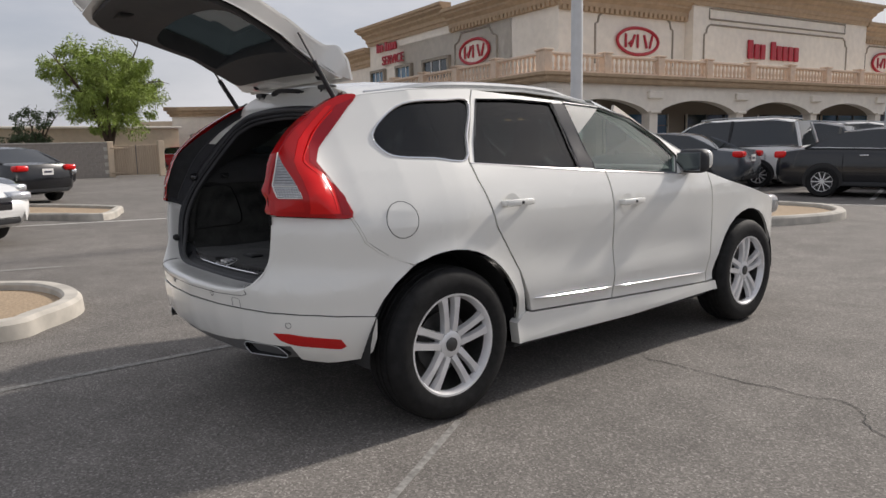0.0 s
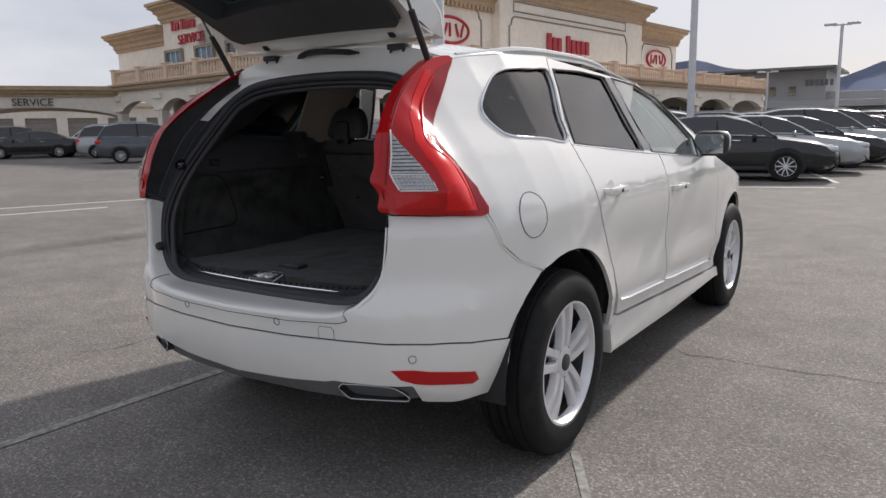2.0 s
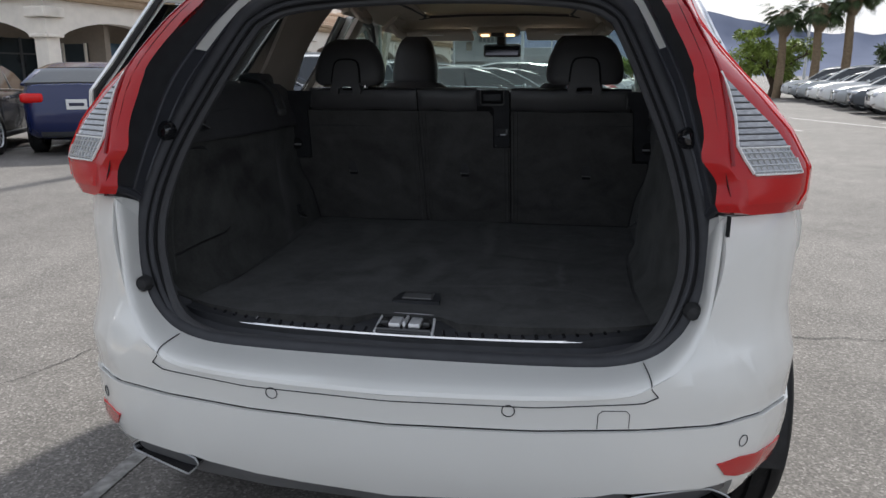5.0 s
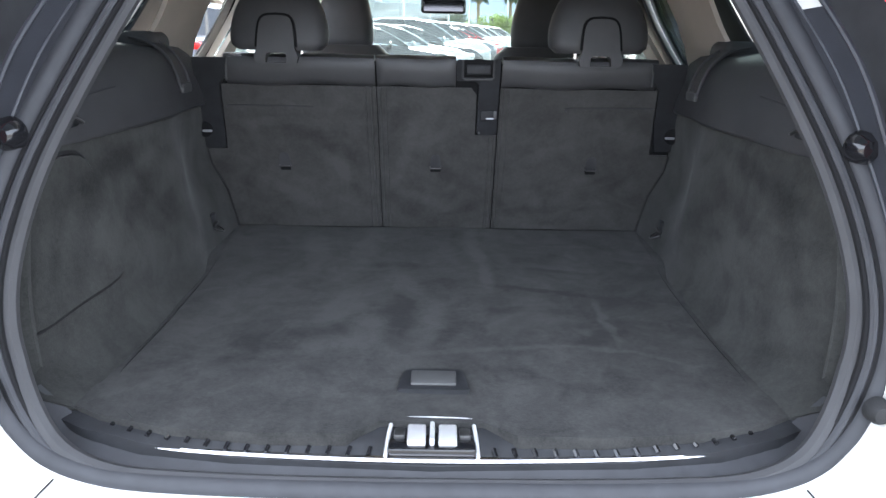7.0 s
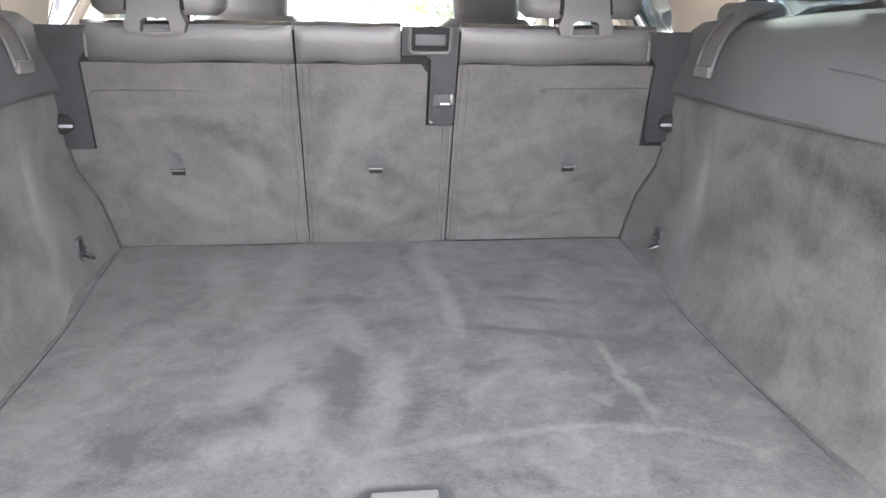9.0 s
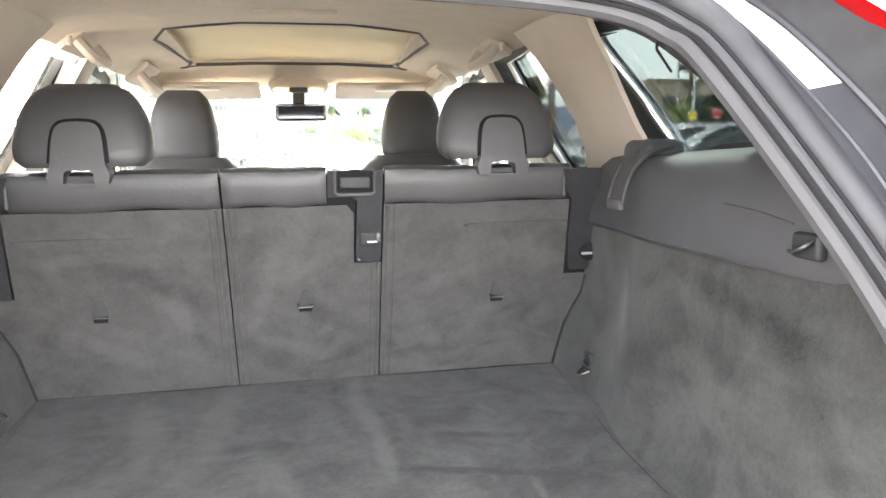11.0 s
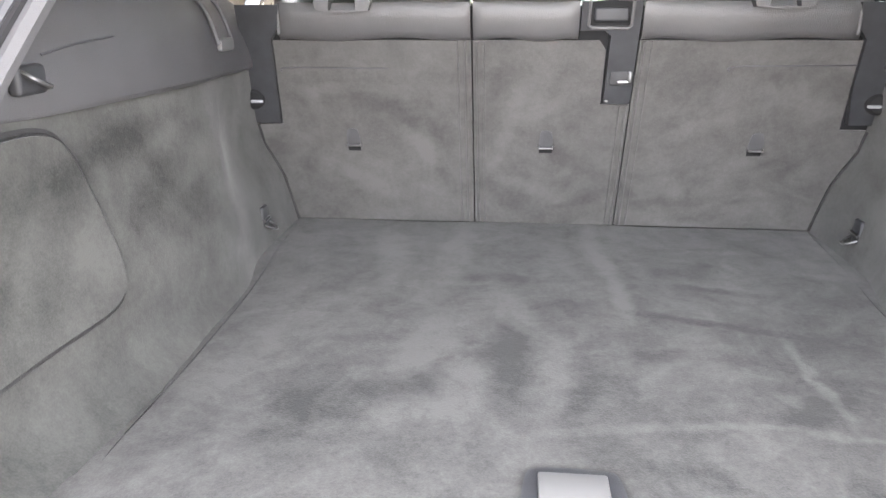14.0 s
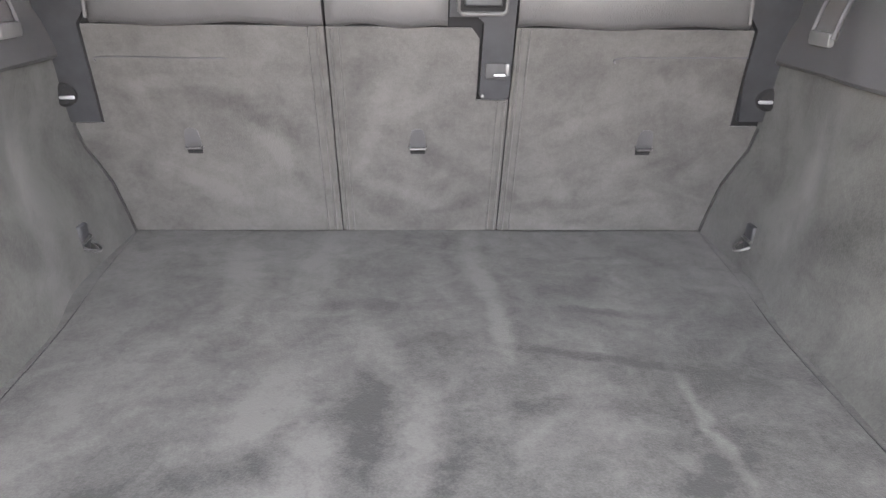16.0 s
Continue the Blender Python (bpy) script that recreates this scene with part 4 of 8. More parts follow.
# bumper, tail
q_lo, q_c = q_of_y(-.37), q_of_y(-.48)
qa = lambda x: float(np.interp(x, QX[:9], QS[:9]))
half = [(0, .672), (qa(.30), .676), (qa(.48), .688), (qa(.565), .728), (qa(.628), .82), (qa(.648), .92), (qa(.655), 1.022), (q_of_y(-.62), 1.012), (q_c, 1.004), (q_of_y(-.435), .90), (q_of_y(-.335), .826), (q_of_y(-.21), .776),
        (q_of_y(-.305), .708), (q_of_y(-.365), .642), (q_of_y(-.395), .595)]
upm = half + [(q_of_y(-.41), .572), (q_of_y(-.5), .584), (qa(.80), .602), (qa(.7), .611), (qa(.5), .616), (qa(.25), .611)]
upm = upm + [(0, .609)] + [(-a, b) for a, b in reversed(upm[1:])]
part("bumper_cover", sheet(upm, tail_fn(), .05, .02), M_WHITE, car, "white rear bumper cover", True)
low = [(0, .604), (qa(.25), .606), (qa(.5), .611), (qa(.7), .606), (qa(.80), .597), (q_of_y(-.5), .579), (q_of_y(-.402), .567), (q_of_y(-.398), .47), (q_of_y(-.412), .405), (q_of_y(-.455), .374), (q_of_y(-.62), .372), (qa(.74), .395), (qa(.715), .462), (qa(.46), .468), (qa(.42), .458), (qa(.2), .44)]
lowm = low + [(0, .432)] + [(-a, b) for a, b in reversed(low[1:])]
low_b = part("lower_bumper", sheet(lowm, tail_fn(-.006), .05, .02), M_WHITE, car, "white lower rear bumper", True)
sk = [(0, .428), (qa(.2), .436), (qa(.42), .454), (qa(.46), .464), (qa(.715), .458), (qa(.74), .405), (qa(.66), .395), (qa(.3), .385), (0, .382)]
skm = sk + [(-a, b) for a, b in reversed(sk[1:-1])]
part("skid_plate", sheet(skm, tail_fn(.012), .06, .015), M_SKID, car, "dark grey bumper skid plate", True)
part("seam", tube([tail_fn(.004)(q, lerp(abs(q), [(0, .6065), (qa(.25), .6085), (qa(.5), .6135), (qa(.7), .6085), (qa(.80), .5995), (q_of_y(-.5), .5815), (q_of_y(-.41), .5695)]), 0) for q in np.linspace(-q_of_y(-.39), q_of_y(-.39), 60)], .0025, 5), M_RUBBER, car, "dark seam")
for sgn in (1, -1):
    rf = [(sgn * qa(.662), .522), (sgn * (qa(.70) + .02), .520), (sgn * q_of_y(-.56), .486), (sgn * q_of_y(-.535), .450), (sgn * q_of_y(-.56), .440), (sgn * qa(.72), .470), (sgn * qa(.685), .488)]
    part("reflector", sheet(rf, tail_fn(-.009), .04, .006), M_REDGL, low_b, "red rear reflector", True)
    tip = [(-.118, .012), (-.112, .026), (-.095, .031), (.045, .026), (.085, .012), (.118, -.014), (.116, -.027), (.10, -.031), (-.06, -.031), (-.088, -.024)]
    em = pose(.590 if sgn > 0 else -.548, -.795, .438, 0, 0, sgn * 24)
    loop_o = [em @ Vector((sgn * a, 0, b * .8)) for a, b in curve2(tip, 3)]
    loop_i = [em @ Vector((sgn * a * .93, .012, b * .80)) for a, b in curve2(tip, 3)]
    loop_d = [em @ Vector((sgn * a * .88, .10, b * .74)) for a, b in curve2(tip, 3)]
    tip_ob = part("exhaust_tip", tube(loop_o, .0022, 7, None, True), M_SILVER, car, "flat chrome exhaust tip", True)
    part("exhaust_bore", ring_loft([loop_o + loop_o[:1], loop_i + loop_i[:1], loop_d + loop_d[:1]], False, False), M_GLOSSBLK, tip_ob, "dark inside of the tip", True)
    eb = bmesh.new()
    eb.faces.new([eb.verts.new(p) for p in loop_d])
    part("exhaust_back", eb, M_RUBBER, tip_ob)
for sx in (-.244, .244, -.716, .716):
    q = math.copysign(qa(abs(sx)), sx)
    z = .652 if abs(sx) < .5 else .558
    ringp = [tail_fn(-.001 if z > .6 else -.0072)(q + .0125 * math.cos(a), z + .0125 * math.sin(a), 0) for a in np.linspace(0, 2 * math.pi, 21)[:-1]]
    part("parking_sensor", tube(ringp, .0010, 5, None, True), M_RUBBER, car, "round parking sensor")
part("tow_cover", tube([tail_fn(-.0004)(a, b, 0) for a, b in [(qa(.478), .618), (qa(.478), .648), (qa(.470), .656), (qa(.425), .656), (qa(.417), .648), (qa(.417), .616)]], .0009, 5), M_RUBBER, car, "tow eye cover outline")

# jambs between skin and opening
SEAL = [(0, -.738, .703), (.30, -.735, .705), (.46, -.724, .713), (.556, -.708, .757), (.606, -.690, .85), (.615, -.672, .953), (.598, -.63, 1.066), (.562, -.558, 1.19), (.487, -.428, 1.378), (.447, -.372, 1.442), (.375, -.345, 1.477), (.23, -.332, 1.494), (0, -.328, 1.501)]
EDGE = [tail_fn()(q, z, 0) for q, z in ((0, .672), (qa(.30), .676), (qa(.48), .688), (qa(.565), .728), (qa(.628), .82), (qa(.652), .97))]
sl = smooth_line(SEAL, 6)
for sgn in (1, -1):
    lo = smooth_line(SEAL[:6], 6)
    eo = smooth_line([*EDGE[:5], tail_fn()(qa(.655), 1.02, 0)], 6)
    hi_s = smooth_line(SEAL[5:], 5)
    eq = smooth_line([(q, z, 0) for q, z in ((0, .672), (qa(.30), .676), (qa(.48), .688), (qa(.565), .728), (qa(.628), .82), (qa(.655), 1.02))], 6)
    rings = []
    for a, b, e in zip(lo, eo, eq):
        b = Vector(b)
        dq, dz = (0, -1) if e.y < .70 else (1, 0) if e.y > .85 else (.7, -.7)
        beyond = Vector(tail_fn()(e.x + .03 * dq, e.y + .03 * dz, 0))
        p1, p2 = a.lerp(b, .45) + Vector((0, 0, .004 if e.y < .75 else 0)), b + (b - beyond) * .9
        ring = []
        for t in np.linspace(0, 1, 9):
            t = float(t)
            ring.append(a * (1 - t) ** 3 + p1 * (3 * t * (1 - t) ** 2) + p2 * (3 * t * t * (1 - t)) + (b + Vector((0, 0, .001))) * t ** 3)
        rings.append([(sgn * p.x, p.y, p.z) for p in ring])
    sm = [Vector(p) + Vector((0, -.0012, .0014)) for p in rings[14]]
    part("sill_seam", tube([Vector(tail_fn(-.0008)(sgn * qa(.528), .684, 0))] + sm[:1:-1], .0012, 5), M_RUBBER, car, "thin dark panel seam")
    jamb_top = rings[-1][::2]
    part("tail_jamb", ring_loft(rings, False, False), M_WHITE, car, "white painted sill and jamb of the tail opening", True)
    # black trim between lamp and seal
    inner = [(-.768, 1.03), (-.766, 1.10), (-.752, 1.17), (-.708, 1.285), (-.602, 1.395), (-.48, 1.475), (-.345, 1.545), (-.30, 1.57)]
    il = smooth_line([(side_x(a, b) - .006, a, b) for a, b in inner], 5)
    s2 = smooth_line([(.615, -.672, .99), (.608, -.652, 1.03), (.585, -.60, 1.125), (.545, -.525, 1.25), (.487, -.428, 1.378), (.455, -.382, 1.432), (.425, -.36, 1.457), (.375, -.345, 1.477)], 5)
    inr, mid, outr = [], [], []
    for a, b in zip(s2, il):
        bow = lambda k: a.lerp(b, k) + Vector((-.006, .022, 0)) * min(1, 4 * k * (1 - k) + .12 * (0 < k < 1))
        pts4 = [(sgn * p.x, p.y, p.z) for p in (a, bow(.28), bow(.52), bow(.8), b)]
        inr.append(pts4[:2])
        mid.append(pts4[1:3])
        outr.append(pts4[2:])
    part("jamb_corner", ring_loft([jamb_top, [inr[0][0], inr[0][1], mid[0][1], outr[0][1], outr[0][2]]], False, False), M_WHITE, car, "white painted jamb corner", True)
    part("lamp_jamb", ring_loft(inr, False, False), M_JAMB, car, "satin black trim beside the tail lamp", True)
    part("lamp_jamb", ring_loft(outr, False, False), M_BLACKPL, car, "", True)
    part("jamb_ridge", tube([Vector(r_[0]) + Vector((0, -.004, 0)) for r_ in outr[2:-3]], .0045, 7), M_JAMB, car, "raised ridge of the jamb trim", True)
    part("jamb_ridge", tube([Vector(r_[1]) + Vector((0, -.003, 0)) for r_ in inr[5:-2]], .003, 6), M_JAMB, car, "", True)
    part("lamp_jamb", ring_loft(mid[:19], False, False), M_JAMB, car, "", True)
    foot_ = [Vector(inr[0][1]), Vector(mid[0][1]), Vector(outr[0][1])]
    part("jamb_foot", tube(smooth_line([foot_[0] + Vector((0, -.006, .012)), foot_[1] + Vector((0, -.010, .020)), foot_[2] + Vector((0, -.010, .024)), foot_[2] + Vector((sgn * .012, -.008, .060))], 4), .010, 8), M_JAMB, car, "moulded foot of the jamb trim", True)
    part("painted_strip", ring_loft(mid[18:], False, False), M_WHITE, car, "white body paint showing in the jamb", True)
    part("jamb_buffer", lathe([(.0, -.014), (.012, -.012), (.017, -.004), (.018, .01)], 16, "y", (sgn * .594, -.738, .826)), M_RUBBER, car, "black rubber buffer", True)
    part("jamb_bolt", lathe([(.0, -.02), (.012, -.018), (.022, -.006), (.024, .012)], 16, "y", (sgn * .580, -.618, 1.158)), M_GLOSSBLK, car, "round black stop", True)
    # header strip above the opening
    hs = [(p.x, p.y, p.z) for p in hi_s if p.z > 1.415]
    rings = [[(sgn * x, y, z), (sgn * x * 1.06, y + .02, z + .055), (sgn * x * 1.13, y + .055, z + .112)] for x, y, z in hs]
    part("header", ring_loft(rings, False, False), M_WHITE, car, "white painted header of the tail opening", True)
    # the lamp
    lamp = part("tail_lamp", sheet(curve2(LAMP, 3), side_fn(-.006, sgn), .018, .04), M_LAMP, car, "tall red tail lamp with clear lower section", True)
    skin = lambda a, b, o: Vector((sgn * (side_x(a, b) + o), a, b))
    zone = [(-.27, 1.537), (-.40, 1.422), (-.525, 1.308), (-.567, 1.25), (-.538, 1.185), (-.494, 1.10), (-.49, 1.022), (-.526, 1.026), (-.530, 1.10), (-.527, 1.165), (-.547, 1.207), (-.604, 1.25), (-.548, 1.345), (-.37, 1.50)]
    part("outer_zone", sheet(zone, side_fn(-.0075, sgn), .03, .004), M_DKRED, lamp, "dark red outer lens", True)
    guide = [(-.39, 1.500), (-.545, 1.362), (-.618, 1.262), (-.612, 1.236), (-.560, 1.200), (-.541, 1.160), (-.538, 1.10), (-.536, 1.03), (-.655, 1.034), (-.660, 1.10), (-.663, 1.16), (-.668, 1.21), (-.664, 1.255), (-.60, 1.345), (-.50, 1.430), (-.42, 1.495)]
    part("light_guide", sheet(guide, side_fn(-.0085, sgn), .02, .005), M_RED, lamp, "bright red light guide", True)
    part("light_bar", tube(smooth_line([skin(a, b, .0035) for a, b in ((-.40, 1.475), (-.50, 1.395), (-.60, 1.29), (-.628, 1.245), (-.60, 1.205), (-.565, 1.16), (-.552, 1.10), (-.548, 1.045))], 5), .008, 8, None, False, .6), M_RED, lamp, "raised red light bar", True)
    clr = [(-.744, 1.104), (-.683, 1.101), (-.688, 1.149), (-.692, 1.17), (-.698, 1.21), (-.702, 1.25), (-.699, 1.291), (-.712, 1.26), (-.730, 1.21), (-.747, 1.156), (-.747, 1.13)]
    part("clear_section", sheet(clr, side_fn(-.008, sgn), .010, .006), M_CLEAR, lamp, "clear ribbed lens", True)
    part("lens_border", tube([skin(a, b, .010) for a, b in ((-.745, 1.105), (-.747, 1.13), (-.747, 1.156), (-.730, 1.21), (-.712, 1.26), (-.699, 1.291))], .0032, 6), M_SIGNWHT, lamp, "pale lens border")
    part("lens_border", tube([skin(a, 1.152, .010) for a in (-.746, -.73, -.715, -.70, -.689)], .0022, 6), M_SIGNWHT, lamp, "")
    part("lens_border", tube([skin(a, 1.102, .010) for a in (-.744, -.73, -.715, -.70, -.684)] + [skin(-.686, 1.13, .010)], .0020, 6), M_SIGNWHT, lamp, "")
    for kk in range(14):
        z0 = 1.108 + .0115 * kk
        y0 = lerp(z0, [(1.10, -.744), (1.156, -.746), (1.21, -.729), (1.26, -.711)])
        y1 = lerp(z0, [(1.10, -.685), (1.15, -.690), (1.17, -.694), (1.21, -.700), (1.26, -.703)])
        part("lens_rib", tube([skin(a, z0, .0085) for a in np.linspace(y0, y1, 7)], .0022 if z0 < 1.15 else .0018, 5), M_SILVER if z0 < 1.15 else M_STEELDK, lamp, "")
    for kk in range(9):
        y0 = -.740 + .0062 * kk
        part("lens_rib", tube([skin(y0, z, .0085) for z in (1.104, 1.127, 1.150)], .0020, 5), M_SILVER, lamp, "")
    part("brake_section", sheet([(-.752, 1.095), (-.685, 1.092), (-.675, 1.045), (-.756, 1.048)], side_fn(-.008, sgn), .012, .004), M_REDGL, lamp, "", True)
    edge = [skin(a, b, .008) for a, b in ((-.762, 1.12), (-.749, 1.17), (-.705, 1.28), (-.60, 1.39), (-.50, 1.46))]
    part("lamp_edge", tube(smooth_line(edge, 4), [.004] * 17, 6), M_DKRED, lamp, "", True)
seal_r = [(x, y - .012, z) for x, y, z in SEAL]
loop = smooth_line(seal_r + [(-x, y, z) for x, y, z in reversed(seal_r[1:-1])], 5, True)
def inset_loop(d, back=0.0):
    """The seal's line moved inwards by d, less so along the sill."""
    out = []
    for p, (a, b) in zip(loop, shrink([(p.x, p.z) for p in loop], d)):
        k = lerp(p.z, [(.70, .15), (.74, .35), (.85, 1)])
        out.append(Vector((a, p.y + back * k - .004 * (1 - k), p.z + (b - p.z) * k)))
    return out


seal = part("opening_seal", tube(inset_loop(-.004, .002), .0175, 10, None, True), M_SEAL, car, "black rubber seal round the tail opening", True)
part("seal_groove", tube(inset_loop(.0135, -.002), .0045, 6, None, True), M_LEVER, seal, "dark groove", True)
part("seal_lip", tube(inset_loop(.0215, -.001), .0065, 8, None, True), M_SEAL, seal, "thin inner lip", True)
part("seal_groove", tube(inset_loop(.0290, .004), .0045, 6, None, True), M_LEVER, seal, "", True)
part("seal_carrier", tube(inset_loop(.0350, .018), .012, 8, None, True), M_TRIMPL, seal, "", True)

part("drain_slot", bbox((.640, -.762, 1.006), (.007, .010, .040), .002), M_LEVER, car, "small black slot in the jamb")

# seam line of the loading sill cover
part("sill_seam", tube([tail_fn(-.0005)(q, lerp(abs(q), [(0, .660), (qa(.3), .662), (qa(.5), .672), (qa(.53), .684)]), 0) for q in np.linspace(-qa(.528), qa(.528), 40)], .0012, 5), M_RUBBER, car, "thin dark panel seam")

# ---- tailgate, raised ----
HINGE = Vector((0, -.27, 1.63))
GATE = Matrix.Translation(HINGE) @ Matrix.Rotation(radians(-84), 4, "X") @ Matrix.Translation(-HINGE)
# closed profile from the hinge over the spoiler, down the window to the lower edge: run, y, z
GP = [(0, -.250, 1.652), (.12, -.37, 1.640), (.26, -.455, 1.605), (.29, -.46, 1.585), (.34, -.465, 1.545), (.55, -.60, 1.36), (.82, -.735, 1.125), (.93, -.785, 1.03), (1.10, -.812, .86), (1.23, -.795, .735)]
GI = [(0, -.275, 1.615), (.10, -.30, 1.585), (.22, -.345, 1.545), (.34, -.415, 1.475), (.55, -.535, 1.33), (.82, -.665, 1.11), (.93, -.705, 1.02), (1.10, -.730, .87), (1.23, -.745, .745)]


def gate_fn(rows, push=0.0):
    """A place on the tailgate: across, run along the profile, pushed inwards by push."""
    ry, rz = [(r[0], r[1]) for r in rows], [(r[0], r[2]) for r in rows]

    def fn(a, b, d):
        y, z = lerp(b, ry), lerp(b, rz)
        ty, tz = lerp(b + .03, ry) - lerp(b - .03, ry), lerp(b + .03, rz) - lerp(b - .03, rz)
        l = math.hypot(ty, tz) or 1
        ny, nz = -tz / l, ty / l       # towards the cabin
        k = push + d
        return (a, y + ny * k + .09 * (abs(a) / .62) ** 2.6 * min(1, b / .4), z + nz * k)
    return fn


def both(h):
    return h + [(-a, b) for a, b in reversed(h) if abs(a) > 1e-6]


g_out = [(0, .005), (.30, .004), (.53, .01), (.53, .10), (.515, .24), (.505, .285), (.50, .33), (.505, .45), (.535, .60), (.595, .78), (.618, .90), (.622, .97), (.60, 1.06), (.54, 1.16), (.42, 1.222), (0, 1.228)]
g_win = curve2(both([(0, .40), (.36, .405), (.43, .44), (.47, .60), (.50, .74), (.44, .80), (.2, .81), (0, .812)]), 2)
gate = part("tailgate", sheet(both(g_out), gate_fn(GP), (.1, .04), .012, [g_win]), M_WHITE, car, "raised white tailgate", True)
part("rear_window", sheet(shrink(g_win, -.012), gate_fn(GP, .010), (.12, .06), .003), M_PRIV, gate, "dark tinted rear window", True)
i_out = [(0, .012), (.30, .012), (.51, .02), (.515, .10), (.495, .22), (.49, .33), (.495, .45), (.525, .60), (.58, .78), (.60, .90), (.602, .97), (.58, 1.05), (.52, 1.14), (.41, 1.20), (0, 1.208)]
part("inner_shell", sheet(both(i_out), gate_fn(GI), (.1, .05), .010, [shrink(g_win, -.03)]), M_WHITE, gate, "white painted inner metal", True)
edge_o = [gate_fn(GP)(a, b, .010) for a, b in g_out[2:]]
n_in = [(.51, .02), (.515, .10), (.505, .22), (.495, .26), (.49, .33), (.495, .45), (.525, .60), (.58, .78), (.60, .90), (.602, .97), (.58, 1.05), (.52, 1.14), (.41, 1.20), (0, 1.208)]
edge_i = [gate_fn(GI)(a, b, .0) for a, b in n_in]
for sgn in (1, -1):
    part("gate_flank", ring_loft([[(sgn * p[0], p[1], p[2]), (sgn * q[0], q[1], q[2])] for p, q in zip(edge_o, edge_i)], False, False), M_WHITE, gate, "white painted flank", True)
t_out = [(0, .20), (.25, .205), (.41, .225), (.445, .27), (.46, .40), (.485, .58), (.535, .76), (.56, .88), (.562, .96), (.545, 1.03), (.49, 1.10), (.40, 1.155), (0, 1.165)]
gtrim = part("inner_trim", sheet(both(t_out), gate_fn(GI, .016), (.07, .05), .018, [shrink(g_win, .012)]), M_TRIMPL, gate, "charcoal plastic inner trim", True)
part("window_reveal", ring_loft([[gate_fn(GP)(a, b, .012), gate_fn(GI)(a * .975, .60 + (b - .60) * .95, .018)] for a, b in g_win + g_win[:1]], False, False), M_TRIMPL, gate, "", True)
for sx in (-.30, .30):
    cy = gate_fn(GI, .032)(sx, 1.03, 0)
    part("pull_cup", bbox(cy, (.13, .02, .07), .012), M_RUBBER, gate, "recessed pull handle", True)
for sx in (-.34, .34):
    hb = bbox((sx, -.285, 1.60), (.075, .05, .022), .005)
    bbox((sx - .03, -.27, 1.585), (.014, .05, .05), .004, hb)
    bbox((sx + .03, -.27, 1.585), (.014, .05, .05), .004, hb)
    part("hinge", hb, M_BLACKPL, car, "black tailgate hinge", True)
    part("grommet", lathe([(0, .02), (.012, .018), (.018, .008), (.02, 0)], 14, "y", gate_fn(GI, .0)(sx, .10, 0)), M_RUBBER, gate, "black rubber grommet", True)
part("wiring_boot", tube(smooth_line([(-.16, -.315, 1.588), (-.08, -.325, 1.605), (.05, -.33, 1.60), (.17, -.315, 1.588)], 5), [.006, .008] + [.017] * 12 + [.008, .006], 10, None, False, .7), M_RUBBER, car, "black wiring boot under the gate", True)
gate.matrix_local = GATE
for sgn in (1, -1):
    a = Vector((sgn * .525, -.35, 1.53))
    b = GATE @ Vector((sgn * .53, -.48, 1.395))
    sb = tube([a, a.lerp(b, .58)], .0125, 10)
    strut = part("gas_strut", sb, M_BLACKPL, car, "black gas strut holding the tailgate", True)
    part("strut_rod", tube([a.lerp(b, .56), b], .0055, 8), M_STEELDK, strut, "thin steel rod", True)

# ---- open rear door on the far side ----
hinge2 = Vector((-.945, 1.19, 0))
d_out = [(.206, 1.228), (.216, 1.14), (.286, .91), (.446, .67), (.545, .442), (1.23, .405), (1.215, .6), (1.195, .99), (1.19, 1.145), (1.09, 1.165), (1.095, 1.40), (1.09, 1.545), (.42, 1.592), (.39, 1.55), (.305, 1.40)]
od = part("rear_door", sheet(shrink(d_out, .003), side_fn(0, -1), .06, .03, [shrink(RWIN, -.006)]), M_WHITE, car, "white rear door standing wide open", True)
part("door_window", sheet(RWIN, side_fn(.012, -1), .08, .004), M_PRIV, od, "dark privacy glass", True)
part("door_frame", sheet(shrink(d_out, .03), side_fn(.034, -1), .08, .03, [shrink(RWIN, -.002)]), M_WHITE, od, "white painted inner frame", True)
dl = [(.27, 1.19), (.28, 1.13), (.35, .92), (.50, .69), (.60, .50), (1.17, .47), (1.15, .99), (1.13, 1.13), (.9, 1.165), (.6, 1.185)]
part("door_card", sheet(dl, side_fn(.068, -1), .08, .04), M_TRIMPL, od, "charcoal door card", True)
part("arm_rest", bbox((-.83, .78, .95), (.07, .5, .06), .02), M_LEATHER, od, "padded arm rest", True)
part("door_seal", tube([(-(side_x(a, b) - .034), a, b) for a, b in shrink(d_out, .018)], .011, 7, None, True), M_RUBBER, od, "black door seal", True)
part("quarter_strip", sheet([(.25, 1.235), (.36, 1.42), (.42, 1.53), (.455, 1.53), (.40, 1.40), (.30, 1.232)], side_fn(.0, -1), .1, .02), M_GLOSSBLK, od, "", True)
od.matrix_local = Matrix.Translation(hinge2) @ Matrix.Rotation(radians(-36), 4, "Z") @ Matrix.Translation(-hinge2)

